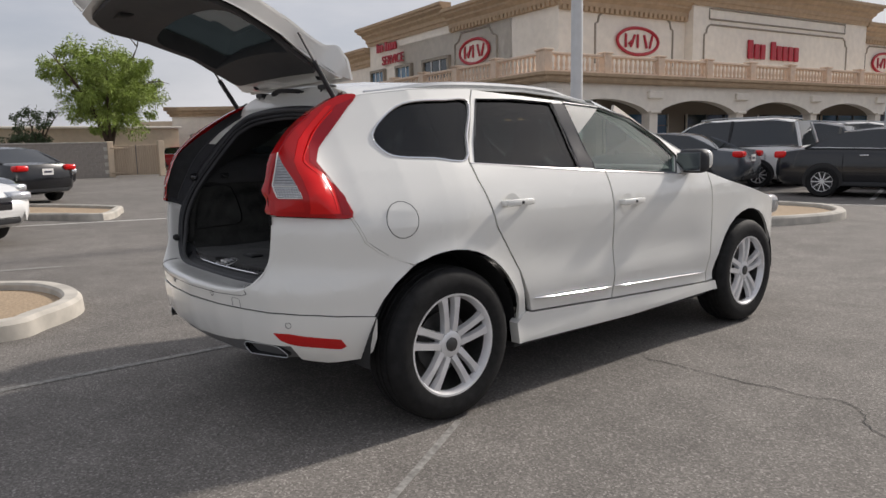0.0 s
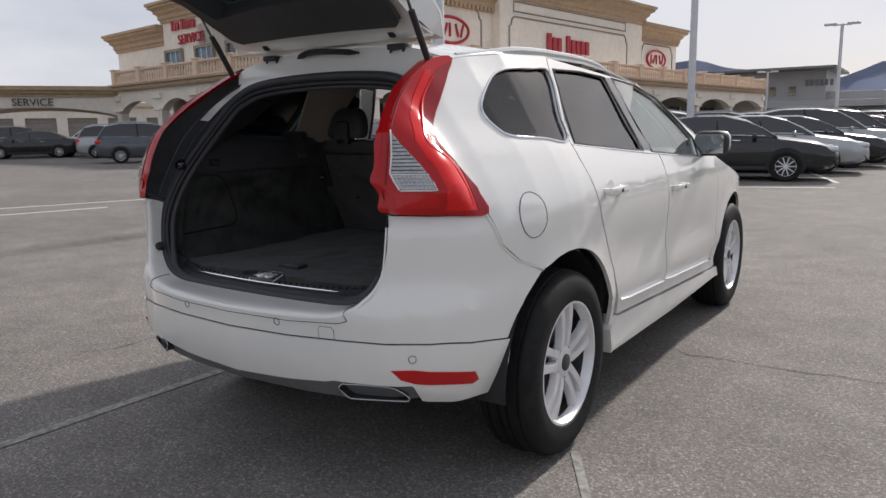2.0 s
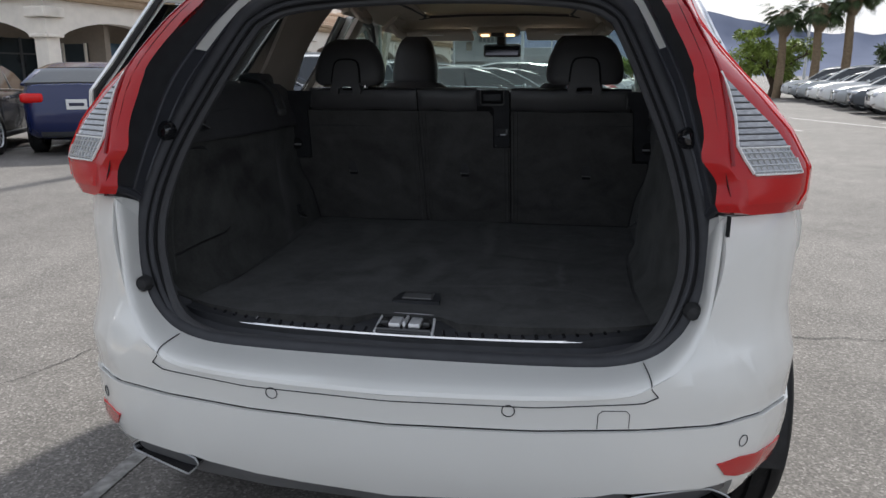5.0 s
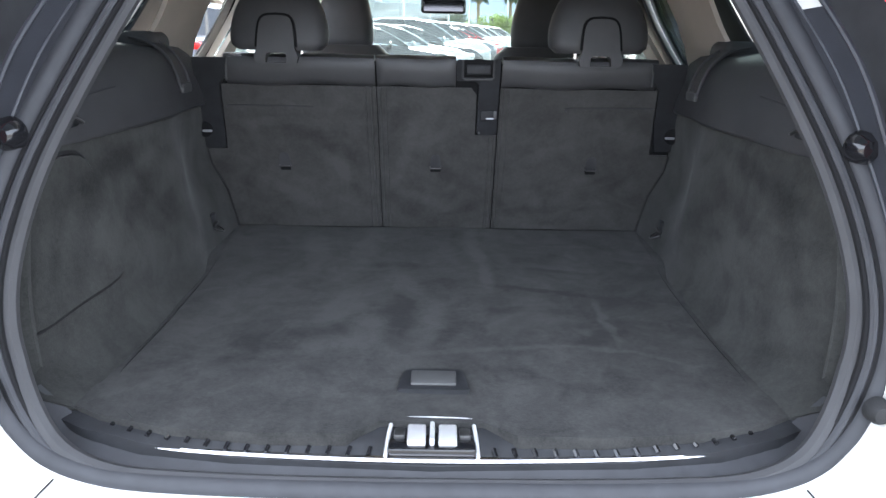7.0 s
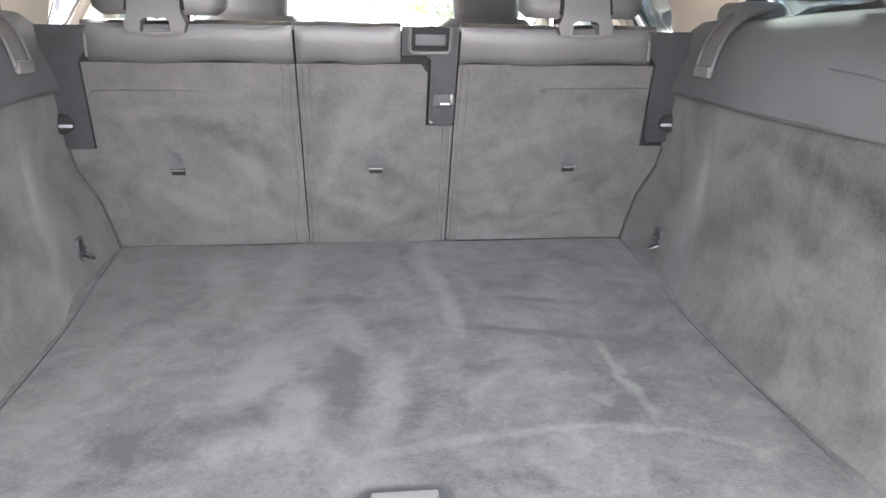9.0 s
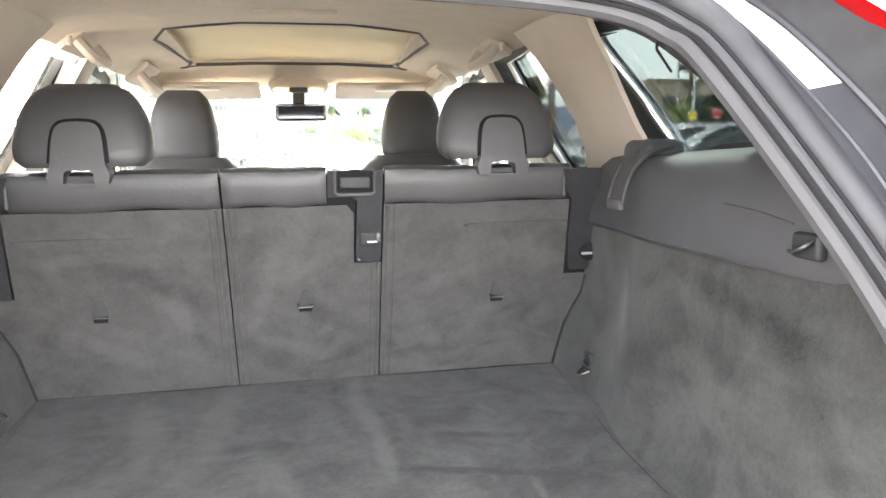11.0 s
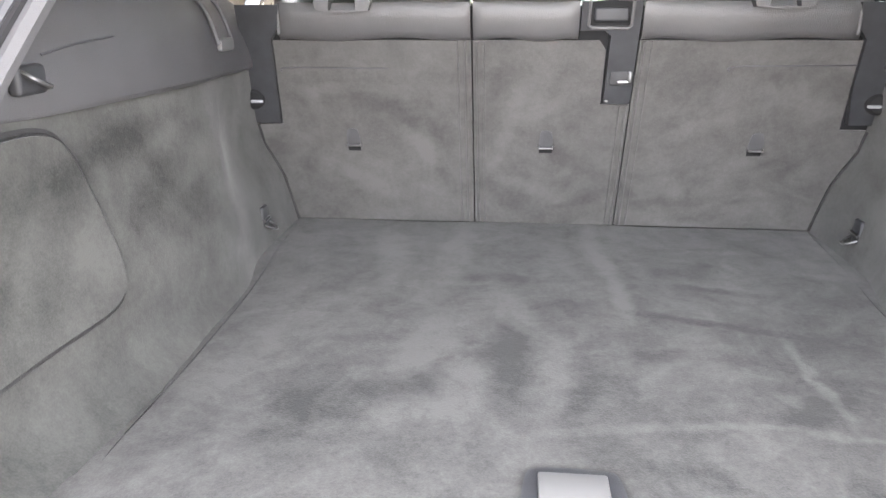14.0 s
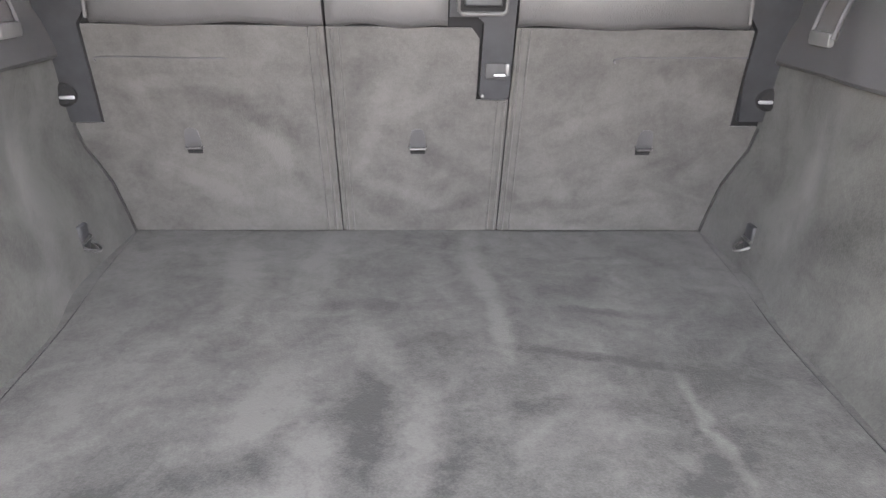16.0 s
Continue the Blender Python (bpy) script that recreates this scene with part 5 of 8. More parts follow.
# ---- load space ----
FZ = .762
fl = [(0, .39), (.30, .392), (.590, .392), (.586, .30), (.572, .15), (.552, -.1), (.540, -.3), (.545, -.45), (.565, -.58), (.550, -.632), (.48, -.668), (.38, -.695), (.24, -.708), (.12, -.708), (.075, -.672), (0, -.671)]
part("load_floor", sheet(both(fl), lambda a, b, d: (a, b, FZ + .004 * noise.noise(Vector((a * 4, b * 4, 0))) - d), .03, .02), M_CARPET, car, "grey carpet load floor with vacuum marks and painted uneven light", True)
for pts in ([(-.43, -.672, FZ + .002), (-.478, -.62, FZ + .002), (-.508, -.54, FZ + .002), (-.511, -.30, FZ + .002), (-.521, -.05, FZ + .002), (-.543, .15, FZ + .002), (-.556, .3, FZ + .002), (-.565, .385, FZ + .002)],):
    for sgn in (1, -1):
        part("floor_gap", tube([(sgn * -x, y, z - .002) for x, y, z in smooth_line(pts, 5)], .0013, 5), M_RUBBER, car, "dark gap beside the floor panel")
# carpeted side trim


def wall_x(y, z):
    """Inner face of the side carpet: a soft foot at the floor, a shallow bulge, and a stepped edge where it meets the seat."""
    h = (z - FZ) / .31
    foot = lerp(y, [(-.66, .515), (-.56, .516), (-.3, .515), (-.05, .526), (.15, .548), (.3, .561), (.42, .570)])
    base = lerp(y, [(-.64, .585), (-.5, .558), (-.42, .548), (-.1, .545), (.15, .557), (.42, .572)])
    bulge = lerp(y, [(-.64, .03), (-.45, .045), (-.15, .035), (.1, .030), (.42, .030)])
    x = base + bulge * min(max(h, 0), 1.2) - .012 * math.exp(-((y - .0) / .16) ** 2) * math.sin(min(max(h, 0), 1) * math.pi)
    if h < .17:
        x -= (base - foot) * (1 - max(h, 0) / .17) ** 2.2
    w = min(max((y + .04) / .20, 0), 1)
    w = w * w * (3 - 2 * w)
    front = lerp(z, [(.755, .566), (.80, .570), (.875, .579), (.915, .592), (.95, .606), (1.0, .609), (1.12, .600)])
    x += (front - x) * w
    return x + .003 * noise.noise(Vector((y * 7, z * 7, 3)))


for sgn in (1, -1):
    wl_ = [(-.672, .80), (-.64, .752), (-.5, .742), (.398, .742), (.350, .88), (.318, .96), (.300, 1.01), (.258, 1.122), (.1, 1.120), (-.2, 1.126), (-.54, 1.122), (-.665, 1.06), (-.676, .95)]
    part("side_carpet", sheet(wl_, lambda a, b, d: (sgn * (wall_x(a, b) + d), a, b), (.03, .016), .015), M_CARPETS, car, "grey carpeted side trim", True)
    # upper plastic trim
    prof = [(.010, 1.108), (-.006, 1.108), (-.011, 1.114), (-.010, 1.135), (-.003, 1.175), (.010, 1.210), (.026, 1.235), (.05, 1.252), (.13, 1.264)]
    rings = []
    for y in np.linspace(-.60, .262, 26):
        lift = lerp(y, [(-.6, .04), (-.45, .014), (-.2, .008), (.06, -.004), (.18, -.006), (.262, -.006)])
        wx = wall_x(y, 1.10) - .002 + lerp(y, [(-.6, .030), (-.52, .018), (-.44, .005), (-.38, 0)])
        rows_u = [(wx + o * lerp(y, [(-.6, .4), (-.45, .8), (-.2, 1), (.26, 1)]), z + lift * min(1, (z - 1.08) / .15) + .005) for o, z in prof]
        rings.append([(sgn * min(x, side_x(y, z) - .045), y, z) for x, z in rows_u])
    ut = part("upper_trim", ring_loft(rings, False, False), M_TRIMPL, car, "charcoal moulded upper side trim", True)
    tx_ = lambda z: wall_x(.13, 1.10) - .002 + lerp(z, [(1.11, -.011), (1.135, -.010), (1.175, -.003), (1.21, .010), (1.235, .026), (1.252, .05)])
    belt = [(sgn * (tx_(z) - .006), y, z) for y, z in ((.105, 1.165), (.108, 1.19), (.112, 1.215), (.118, 1.238))] + [(sgn * (tx_(1.252) + .01), .125, 1.264), (sgn * (tx_(1.252) + .06), .14, 1.274)]
    rings = []
    for x, y, z in smooth_line(belt, 4):
        rings.append([(x - sgn * .002, y - .026, z + .001), (x - sgn * .002, y + .026, z + .001), (x + sgn * .001, y + .026, z - .001), (x + sgn * .001, y - .026, z - .001)])
    part("seat_belt", ring_loft(rings, True, True), M_TRIMLT, ut, "grey seat belt webbing", True)
    for dy in (-.031, .031):
        part("belt_guide", tube([(x - sgn * .003, y + dy, z + .002) for x, y, z in smooth_line(belt, 3)], .0045, 6), M_TRIMPL, ut, "charcoal seat belt guide", True)
    part("belt_clip", bbox((sgn * (tx_(1.165) - .009), .105, 1.166), (.012, .058, .022), .005), M_PULL, ut, "grey belt clip", True)
    part("retractor_cover", bbox((sgn * .70, .175, 1.262), (.09, .12, .055), .024, None, 4), M_TRIMPL, ut, "rounded charcoal belt cover", True)
    part("trim_line", tube([(sgn * (wall_x(y, 1.10) - .004), y, z) for y, z in ((-.40, 1.182), (-.34, 1.190), (-.26, 1.196))], .0018, 5), M_SEAL, ut, "")
    hx = wall_x(-.43, 1.10) - .013
    pk = part("hook_pocket", bbox((sgn * (hx + .006), -.432, 1.158), (.016, .050, .032), .006, None, 3), M_BLACKPL, ut, "dark recessed hook pocket", True)
    part("bag_hook", tube(smooth_line([(sgn * hx, -.449, 1.168), (sgn * (hx - .012), -.445, 1.160), (sgn * (hx - .016), -.429, 1.152), (sgn * (hx - .008), -.413, 1.150)], 4), .0030, 6), M_STEELDK, pk, "small steel folding bag hook", True)
    # tie-down loops
    cx = wall_x(.183, .826)
    plate = part("tie_down", bbox((sgn * (cx + .001), .186, .822), (.010, .030, .050), .004, None, 3), M_BLACKPL, car, "black tie-down recess", True)
    part("loop", tube([(sgn * (cx - .007 - .020 * math.sin(t)), .182 + .015 * math.cos(t), .812 - .010 * math.sin(t)) for t in np.linspace(0, math.pi, 11)], .0024, 7), M_STEELDK, plate, "steel tie-down loop", True)
    part("loop_pivot", tube([(sgn * (cx - .007), .168, .820), (sgn * (cx - .007), .198, .822)], .0030, 7), M_STEELDK, plate, "", True)
    # rear pillar trim and header
    S = smooth_line([(.592, -.665, .82), (.598, -.660, .93), (.592, -.636, 1.055), (.572, -.575, 1.15), (.530, -.500, 1.27), (.478, -.420, 1.370), (.437, -.366, 1.430), (.365, -.338, 1.462), (.22, -.324, 1.478), (0, -.320, 1.485)], 5)
    W = smooth_line([(.572, -.632, .82), (.576, -.624, .93), (.572, -.594, 1.055), (.566, -.535, 1.145), (.586, -.375, 1.255), (.655, -.17, 1.325), (.642, -.01, 1.425), (.586, .10, 1.495), (.36, .135, 1.545), (0, .145, 1.556)], 5)
    rings = []
    for a, b in zip(S, W):
        m1, m2 = a.lerp(b, .25) + Vector((-.012, .006, -.004)), a.lerp(b, .7) + Vector((-.008, 0, .006))
        rings.append([(sgn * p.x, p.y, p.z) for p in (a, m1, m2, b)])
    part("pillar_trim", ring_loft(rings[13:], False, False), M_TRIMPL, car, "charcoal moulded tail pillar and header trim", True)
    part("lower_pillar_trim", ring_loft(rings[:14], False, False), M_CARPETS, car, "carpet wrapped round the lower pillar", True)
    part("pillar_joint", tube([(sgn * p[0], p[1], p[2]) for p in ((.440, -.372, 1.426), (.478, -.25, 1.430), (.545, -.12, 1.428), (.615, -.04, 1.402))], .0025, 5), M_RUBBER, car, "")
    part("quarter_lining", sheet([(-.50, 1.19), (.36, 1.19), (.415, 1.36), (.44, 1.56), (-.05, 1.56), (-.25, 1.52), (-.42, 1.40), (-.5, 1.28)], side_fn(.040, sgn), .05, .008, [shrink(QWIN, .028)]), M_TRIMPL, car, "dark lining round the quarter window", True)
    # window surround strip inside, beige pillars
    cp = [(.165, 1.205), (.16, 1.36), (.155, 1.48), (.14, 1.552), (.57, 1.552), (.51, 1.485), (.478, 1.40), (.464, 1.33), (.50, 1.27), (.58, 1.205)]
    part("rear_pillar_trim", sheet(cp, side_fn(.11, sgn), .06, .012), M_BEIGE, car, "beige pillar trim", True)
    part("centre_pillar_trim", sheet([(1.0, .55), (1.17, .55), (1.15, 1.2), (1.115, 1.545), (1.015, 1.545), (1.0, 1.2)], side_fn(.065, sgn), .1, .02), M_BEIGE, car, "beige centre pillar trim", True)
    part("front_pillar_trim", sheet([(1.62, 1.50), (1.95, 1.29), (2.10, 1.13), (2.16, 1.13), (2.0, 1.30), (1.66, 1.535)], side_fn(.06, sgn), .1, .02), M_BEIGE, car, "beige screen pillar trim", True)
    part("door_card", sheet([(1.2, .42), (2.2, .40), (2.2, 1.09), (1.2, 1.15)], side_fn(.07, sgn), .15, .03), M_TRIMPL, car, "charcoal front door card", True)
    if sgn > 0:
        part("door_card", sheet([(.30, .9), (.55, .45), (1.16, .42), (1.14, 1.15), (.3, 1.2)], side_fn(.07, sgn), .15, .03), M_TRIMPL, car, "charcoal rear door card", True)
    # grab handles
    for gy, gz, gx in ((.84, 1.535, .52), (1.31, 1.496, .474)):
        g = new("grab_handle")
        g.parent = car
        g.matrix_local = pose(sgn * gx, gy, gz, 0, sgn * 38, 0)
        part("handle_bar", tube(smooth_line([(0, -.078, .02), (0, -.074, -.020), (0, -.050, -.038), (0, .050, -.038), (0, .074, -.020), (0, .078, .02)], 4), .015, 8), M_BEIGE, g, "beige grab handle", True)
        part("handle_base", bbox((0, 0, .022), (.095, .20, .020), .009), M_BEIGE, g, "", True)
    part("coat_hook", bbox((sgn * .53, .70, 1.535), (.012, .02, .025), .004), M_BEIGE, car, "")
# scuff plate with ribs, bright strip and striker
sc = [(0, -.664), (.075, -.666), (.12, -.700), (.24, -.700), (.38, -.687), (.475, -.662), (.53, -.640), (.56, -.642), (.56, -.655), (.50, -.684), (.41, -.707), (.28, -.724), (0, -.732)]


def sill_z(y):
    return lerp(y, [(-.75, .716), (-.732, .728), (-.70, .748), (-.65, .757), (-.5, .760)])


scuff = part("scuff_plate", sheet(both(sc), lambda a, b, d: (a, b, sill_z(b) - d), .03, .02), M_BLACKPL, car, "black ribbed plastic sill plate", True)
for k in range(-16, 17):
    if abs(k) < 3:
        continue
    x = k * .0285
    y0 = lerp(abs(x), [(0, -.709), (.25, -.709), (.38, -.696), (.47, -.655)])
    y1 = lerp(abs(x), [(0, -.722), (.28, -.716), (.41, -.697), (.47, -.672)])
    part("rib", tube([(x, y0, sill_z(y0) + .001), (x + .003 * (1 if x > 0 else -1), y1, sill_z(y1) + .001)], .0035, 5), M_GLOSSBLK, scuff, "")
part("bright_strip", tube(smooth_line([(-.505, -.655, .744), (-.41, -.698, .738), (-.28, -.717, .736), (0, -.727, .735), (.28, -.717, .736), (.41, -.698, .738), (.515, -.655, .744)], 6), [.001] + [.006] * 35 + [.001], 6, None, False, .6), M_CHROME, scuff, "bright metal strip on the sill", True)
part("sill_apron", ring_loft([[(x, lerp(abs(x), [(0, -.727), (.28, -.717), (.41, -.698), (.515, -.655), (.58, -.64)]) + .002, lerp(abs(x), [(0, .728), (.41, .730), (.515, .745), (.58, .80)])), (x * 1.05, lerp(abs(x), [(0, -.745), (.28, -.742), (.41, -.728), (.515, -.705), (.58, -.69)]), lerp(abs(x), [(0, .706), (.41, .712), (.515, .735), (.58, .80)]))] for x in np.linspace(-.575, .575, 40)], False, False), M_SEAL, car, "black sill apron", True)
stk = part("striker", bbox((0, -.694, .744), (.125, .062, .014), .006), M_GLOSSBLK, car, "black tailgate striker housing", True)
part("striker_rim", tube(smooth_line([(-.064, -.728, .741), (-.060, -.675, .756), (-.048, -.661, .760), (.048, -.661, .760), (.060, -.675, .756), (.064, -.728, .741)], 4), .003, 6), M_ALLOY, stk, "bright metal rim", True)
for sx in (-.022, .022):
    part("striker_plate", bbox((sx, -.694, .753), (.026, .046, .012), .003), M_ALLOY, stk, "polished striker plate", True)
for sx in (-.046, .046):
    part("striker_bolt", bbox((sx, -.690, .753), (.016, .022, .010), .003), M_STEELDK, stk, "grey striker bolt", True)
part("striker_bar", bbox((0, -.694, .757), (.007, .050, .012), .003), M_ALLOY, stk, "")
pr = part("floor_pull", sheet(curve2([(-.051, -.588), (0, -.590), (.051, -.588), (.054, -.576), (.048, -.530), (.036, -.520), (0, -.518), (-.036, -.520), (-.048, -.530), (-.054, -.576)], 4), lambda a, b, d: (a, b, FZ + .008 - d), 0, .012), M_BLACKPL, car, "black floor panel pull handle", True)
part("pull_plate", bbox((0, -.553, FZ + .009), (.072, .046, .006), .004), M_PULL, pr, "grey finger plate", True)
# lid in the side carpet
lid = curve2([(-.61, 1.089), (-.523, 1.097), (-.468, 1.1), (-.418, 1.094), (-.392, 1.067), (-.372, .996), (-.358, .921), (-.374, .887), (-.422, .878), (-.508, .875), (-.62, .869), (-.635, .906), (-.63, 1.003)], 4)
ld = part("side_lid", sheet(lid, lambda a, b, d: (-(wall_x(a, b) - .010 + d), a, b), .03, .012), M_CARPETS, car, "grey carpeted storage lid", True)
part("lid_gap", tube([(-(wall_x(a, b) - .002), a, b) for a, b in shrink(lid, -.004)], .005, 5, None, True), M_RUBBER, ld, "dark lid gap")

# ---- rear seat back, seen from behind ----


def seat_y(z):
    return lerp(z, [(.70, .415), (.76, .392), (1.25, .2)])


def seat_fn(off):
    return lambda a, b, d: (a, seat_y(b) + off + d + .003 * noise.noise(Vector((a * 9, 1, b * 9))), b)


def seat_back(name, x0, x1, lab, outer=0):
    se = new(name)
    se.parent = car
    se["label"] = lab
    edge = [(.566, .762), (.572, .82), (.578, .875), (.592, .915), (.606, .95), (.609, .985), (.603, 1.228)]
    bo = [(x0, .762), (x1, .762), (x1, 1.228), (x0, 1.228)]
    cb = [(x0, .764), (x1, .764), (x1, 1.168), (x0, 1.168)]
    if outer:
        xi = x1 if outer < 0 else x0
        bo = [(xi, .762)] + [(outer * a, b) for a, b in edge] + [(xi, 1.228)]
        cb = [(xi, .764)] + [(outer * (a - .003), max(b, .764)) for a, b in edge[:5]] + [(outer * .606, .997), (outer * .556, .997), (outer * .542, 1.168), (xi, 1.168)]
    if outer == 0:
        cb = [(x0, .764), (x1, .764), (x1, 1.045), (x1 - .056, 1.045), (x1 - .056, 1.15), (x1 - .07, 1.168), (x0, 1.168)]
    part("shell", sheet(shrink(bo, .0005), seat_fn(.004), .08, .10), M_LEVER, se, "dark seat shell", True)
    part("carpet_back", sheet(shrink(cb, .0012), seat_fn(-.004), .03, .008), M_CARPETV, se, "grey carpet seat backing", True)
    # padded leather band along the top
    xa, xb = max(x0, -.528) + .002, min(x1, .534) - .002
    if outer == 0:
        xb = .040
    rings = []
    for t in np.linspace(0, 1, 23):
        x = xa + (xb - xa) * t
        e = min(t, 1 - t) * (xb - xa)
        k = min(1, .35 + .65 * math.sqrt(min(e / .018, 1)))
        sag = .0035 * math.sin(t * 9 + x0 * 7) * min(1, e / .03)
        rings.append([(x, seat_y(z) + q * k, z + (sag if z < 1.2 else sag * .3)) for q, z in ((.010, 1.168), (-.003, 1.168), (-.010, 1.172), (-.0125, 1.182), (-.011, 1.205), (-.006, 1.224), (.004, 1.235), (.024, 1.241), (.07, 1.242), (.11, 1.232), (.11, 1.168))])
    part("top_roll", ring_loft(rings, True, True), M_LEATHER, se, "padded charcoal leather top band", True)
    return se


sl_ = seat_back("rear_seat_back", -.60, -.1575, "wide grey carpeted seat back with a small bright anchor", -1)
sm_ = seat_back("rear_seat_back", -.1565, .1500, "narrow grey carpeted middle seat back", 0)
sr_ = seat_back("rear_seat_back", .1510, .60, "wide grey carpeted seat back beside the release housing", 1)
for se, x in ((sl_, -.409), (sm_, -.008), (sr_, .407)):
    part("anchor_slot", sheet(curve2([(x - .0125, .950), (x + .0125, .950), (x + .0125, .978), (x + .007, .987), (x - .007, .987), (x - .0125, .978)], 3), seat_fn(-.0052), 0, .003), M_TRIMPL, se, "dark anchor slot")
    # dark sheet standing in for the shadow below the bar
    part("anchor_shade", sheet([(x - .013, .938), (x + .013, .938), (x + .014, .950), (x - .014, .950)], seat_fn(-.0060), 0, .003), M_LEVER, se, "dark patch painted as the shadow below the anchor bar")
    part("anchor_bar", tube([(x - .015, seat_y(.951) - .004, .953), (x - .013, seat_y(.95) - .014, .950), (x + .013, seat_y(.95) - .014, .950), (x + .015, seat_y(.951) - .004, .953)], .0021, 7), M_STEELDK, se, "small steel child seat anchor", True)
# tucked and stitched lines in the carpet; tucks are charcoal tubes for fold shade
for se, pts in ((sl_, [(-.535, 1.106), (-.525, 1.114), (-.42, 1.114), (-.32, 1.113)]), (sr_, [(.322, 1.110), (.330, 1.119), (.44, 1.121), (.556, 1.122)])):
    part("tuck_shade", tube([(x, seat_y(z) - .0045, z) for x, z, _ in smooth_line([(a, b, 0) for a, b in pts], 5)], [.0006] + [.0017] * 14 + [.0006], 5), M_TRIMPL, se, "dark line painted as the soft shade of a carpet tuck")
for x, r in ((-.184, .0028), (-.169, .0042), (-.146, .0040), (-.134, .0026), (.130, .0026), (.142, .0040), (.160, .0042), (.174, .0026)):
    zt = 1.165 if x < .1 or x > .15 else 1.04
    part("welt", tube([(x, seat_y(z) - .0045, z) for z in np.linspace(.768, zt, 14)], r, 7, None, False, .8), M_CARPETV, sm_ if abs(x) < .15 else (sl_ if x < 0 else sr_), "", True)
for sgn, se in ((-1, sl_), (1, sr_)):
    o = .008 if sgn > 0 else 0
    part("edge_seam", tube([(sgn * a, seat_y(b) - .007, b) for a, b in ((.566, .764), (.571, .82), (.577, .875), (.591, .915), (.604, .95), (.607, .992))], .0026, 6), M_RUBBER, se, "dark gap along the stepped edge")
    bl = part("bolster", sheet([(sgn * (.557 + o), .999 + o), (sgn * (.609 + o), .999 + o), (sgn * .607, 1.08), (sgn * .600, 1.232), (sgn * .516, 1.232), (sgn * .524, 1.19), (sgn * .543, 1.168), (sgn * .550, 1.08)], seat_fn(-.010), .06, .024), M_BLACKPL, se, "black plastic side latch plate", True)
    part("plate_joint", bbox((sgn * .520, seat_y(1.203) - .012, 1.203), (.006, .006, .052), .002), M_TRIMLT, bl, "")
    boss = part("latch_boss", lathe([(.020, .0), (.020, -.008), (.015, -.013), (0, -.014)], 18, "y", (sgn * .600, seat_y(1.05) - .010, 1.05)), M_LEVER, bl, "dark round latch boss", True)
    part("latch_ring", bbox((sgn * .592, seat_y(1.047) - .026, 1.047), (.026, .007, .006), .003), M_SILVER, boss, "small chrome latch", True)
    part("latch_stub", bbox((sgn * .618, seat_y(1.05) - .014, 1.05), (.028, .018, .022), .006), M_LEVER, boss, "")
# added sheet that keeps light from leaking through the seat gaps
part("seat_light_block", sheet([(-.70, .70), (.70, .70), (.70, 1.20), (-.70, 1.20)], seat_fn(.106), 0, .01), M_RUBBER, car, "added dark sheet blocking light between the seat backs")
lb = part("latch_box", sheet([(.098, 1.175), (.088, 1.184), (.042, 1.184), (.042, 1.236), (.148, 1.236), (.148, 1.053), (.142, 1.046), (.102, 1.046), (.097, 1.053)], seat_fn(-.012), .05, .02), M_BLACKPL, sm_, "black plastic release housing", True)
part("lever_pocket", sheet(curve2([(.060, 1.194), (.128, 1.194), (.130, 1.20), (.130, 1.234), (.060, 1.234), (.058, 1.20)], 2), seat_fn(-.0135), 0, .004), M_LEVER, lb, "dark lever pocket")
part("release_lever", bbox((.094, seat_y(1.212) - .018, 1.213), (.060, .008, .024), .004, None, 3), M_BLACKPL, lb, "release lever", True)
part("pocket_rim", tube([(x, seat_y(z) - .0145, z) for x, z in ((.056, 1.236), (.056, 1.194), (.062, 1.189), (.126, 1.189), (.132, 1.194), (.132, 1.236))], .003, 6), M_TRIMLT, lb, "", True)
lk = part("lock", bbox((.122, seat_y(1.095) - .0145, 1.097), (.036, .010, .026), .003), M_RUBBER, lb, "dark lock opening", True)
part("lock_catch", bbox((.128, seat_y(1.092) - .021, 1.091), (.020, .008, .004), .002), M_SILVER, lk, "bright lock catch", True)
part("lock_claw", bbox((.141, seat_y(1.10) - .019, 1.100), (.008, .008, .020), .003), M_STEELDK, lk, "", True)
part("housing_screw", lathe([(.003, 0), (.003, -.002), (0, -.0025)], 10, "y", (.103, seat_y(1.052) - .012, 1.052)), M_STEELDK, lb, "")


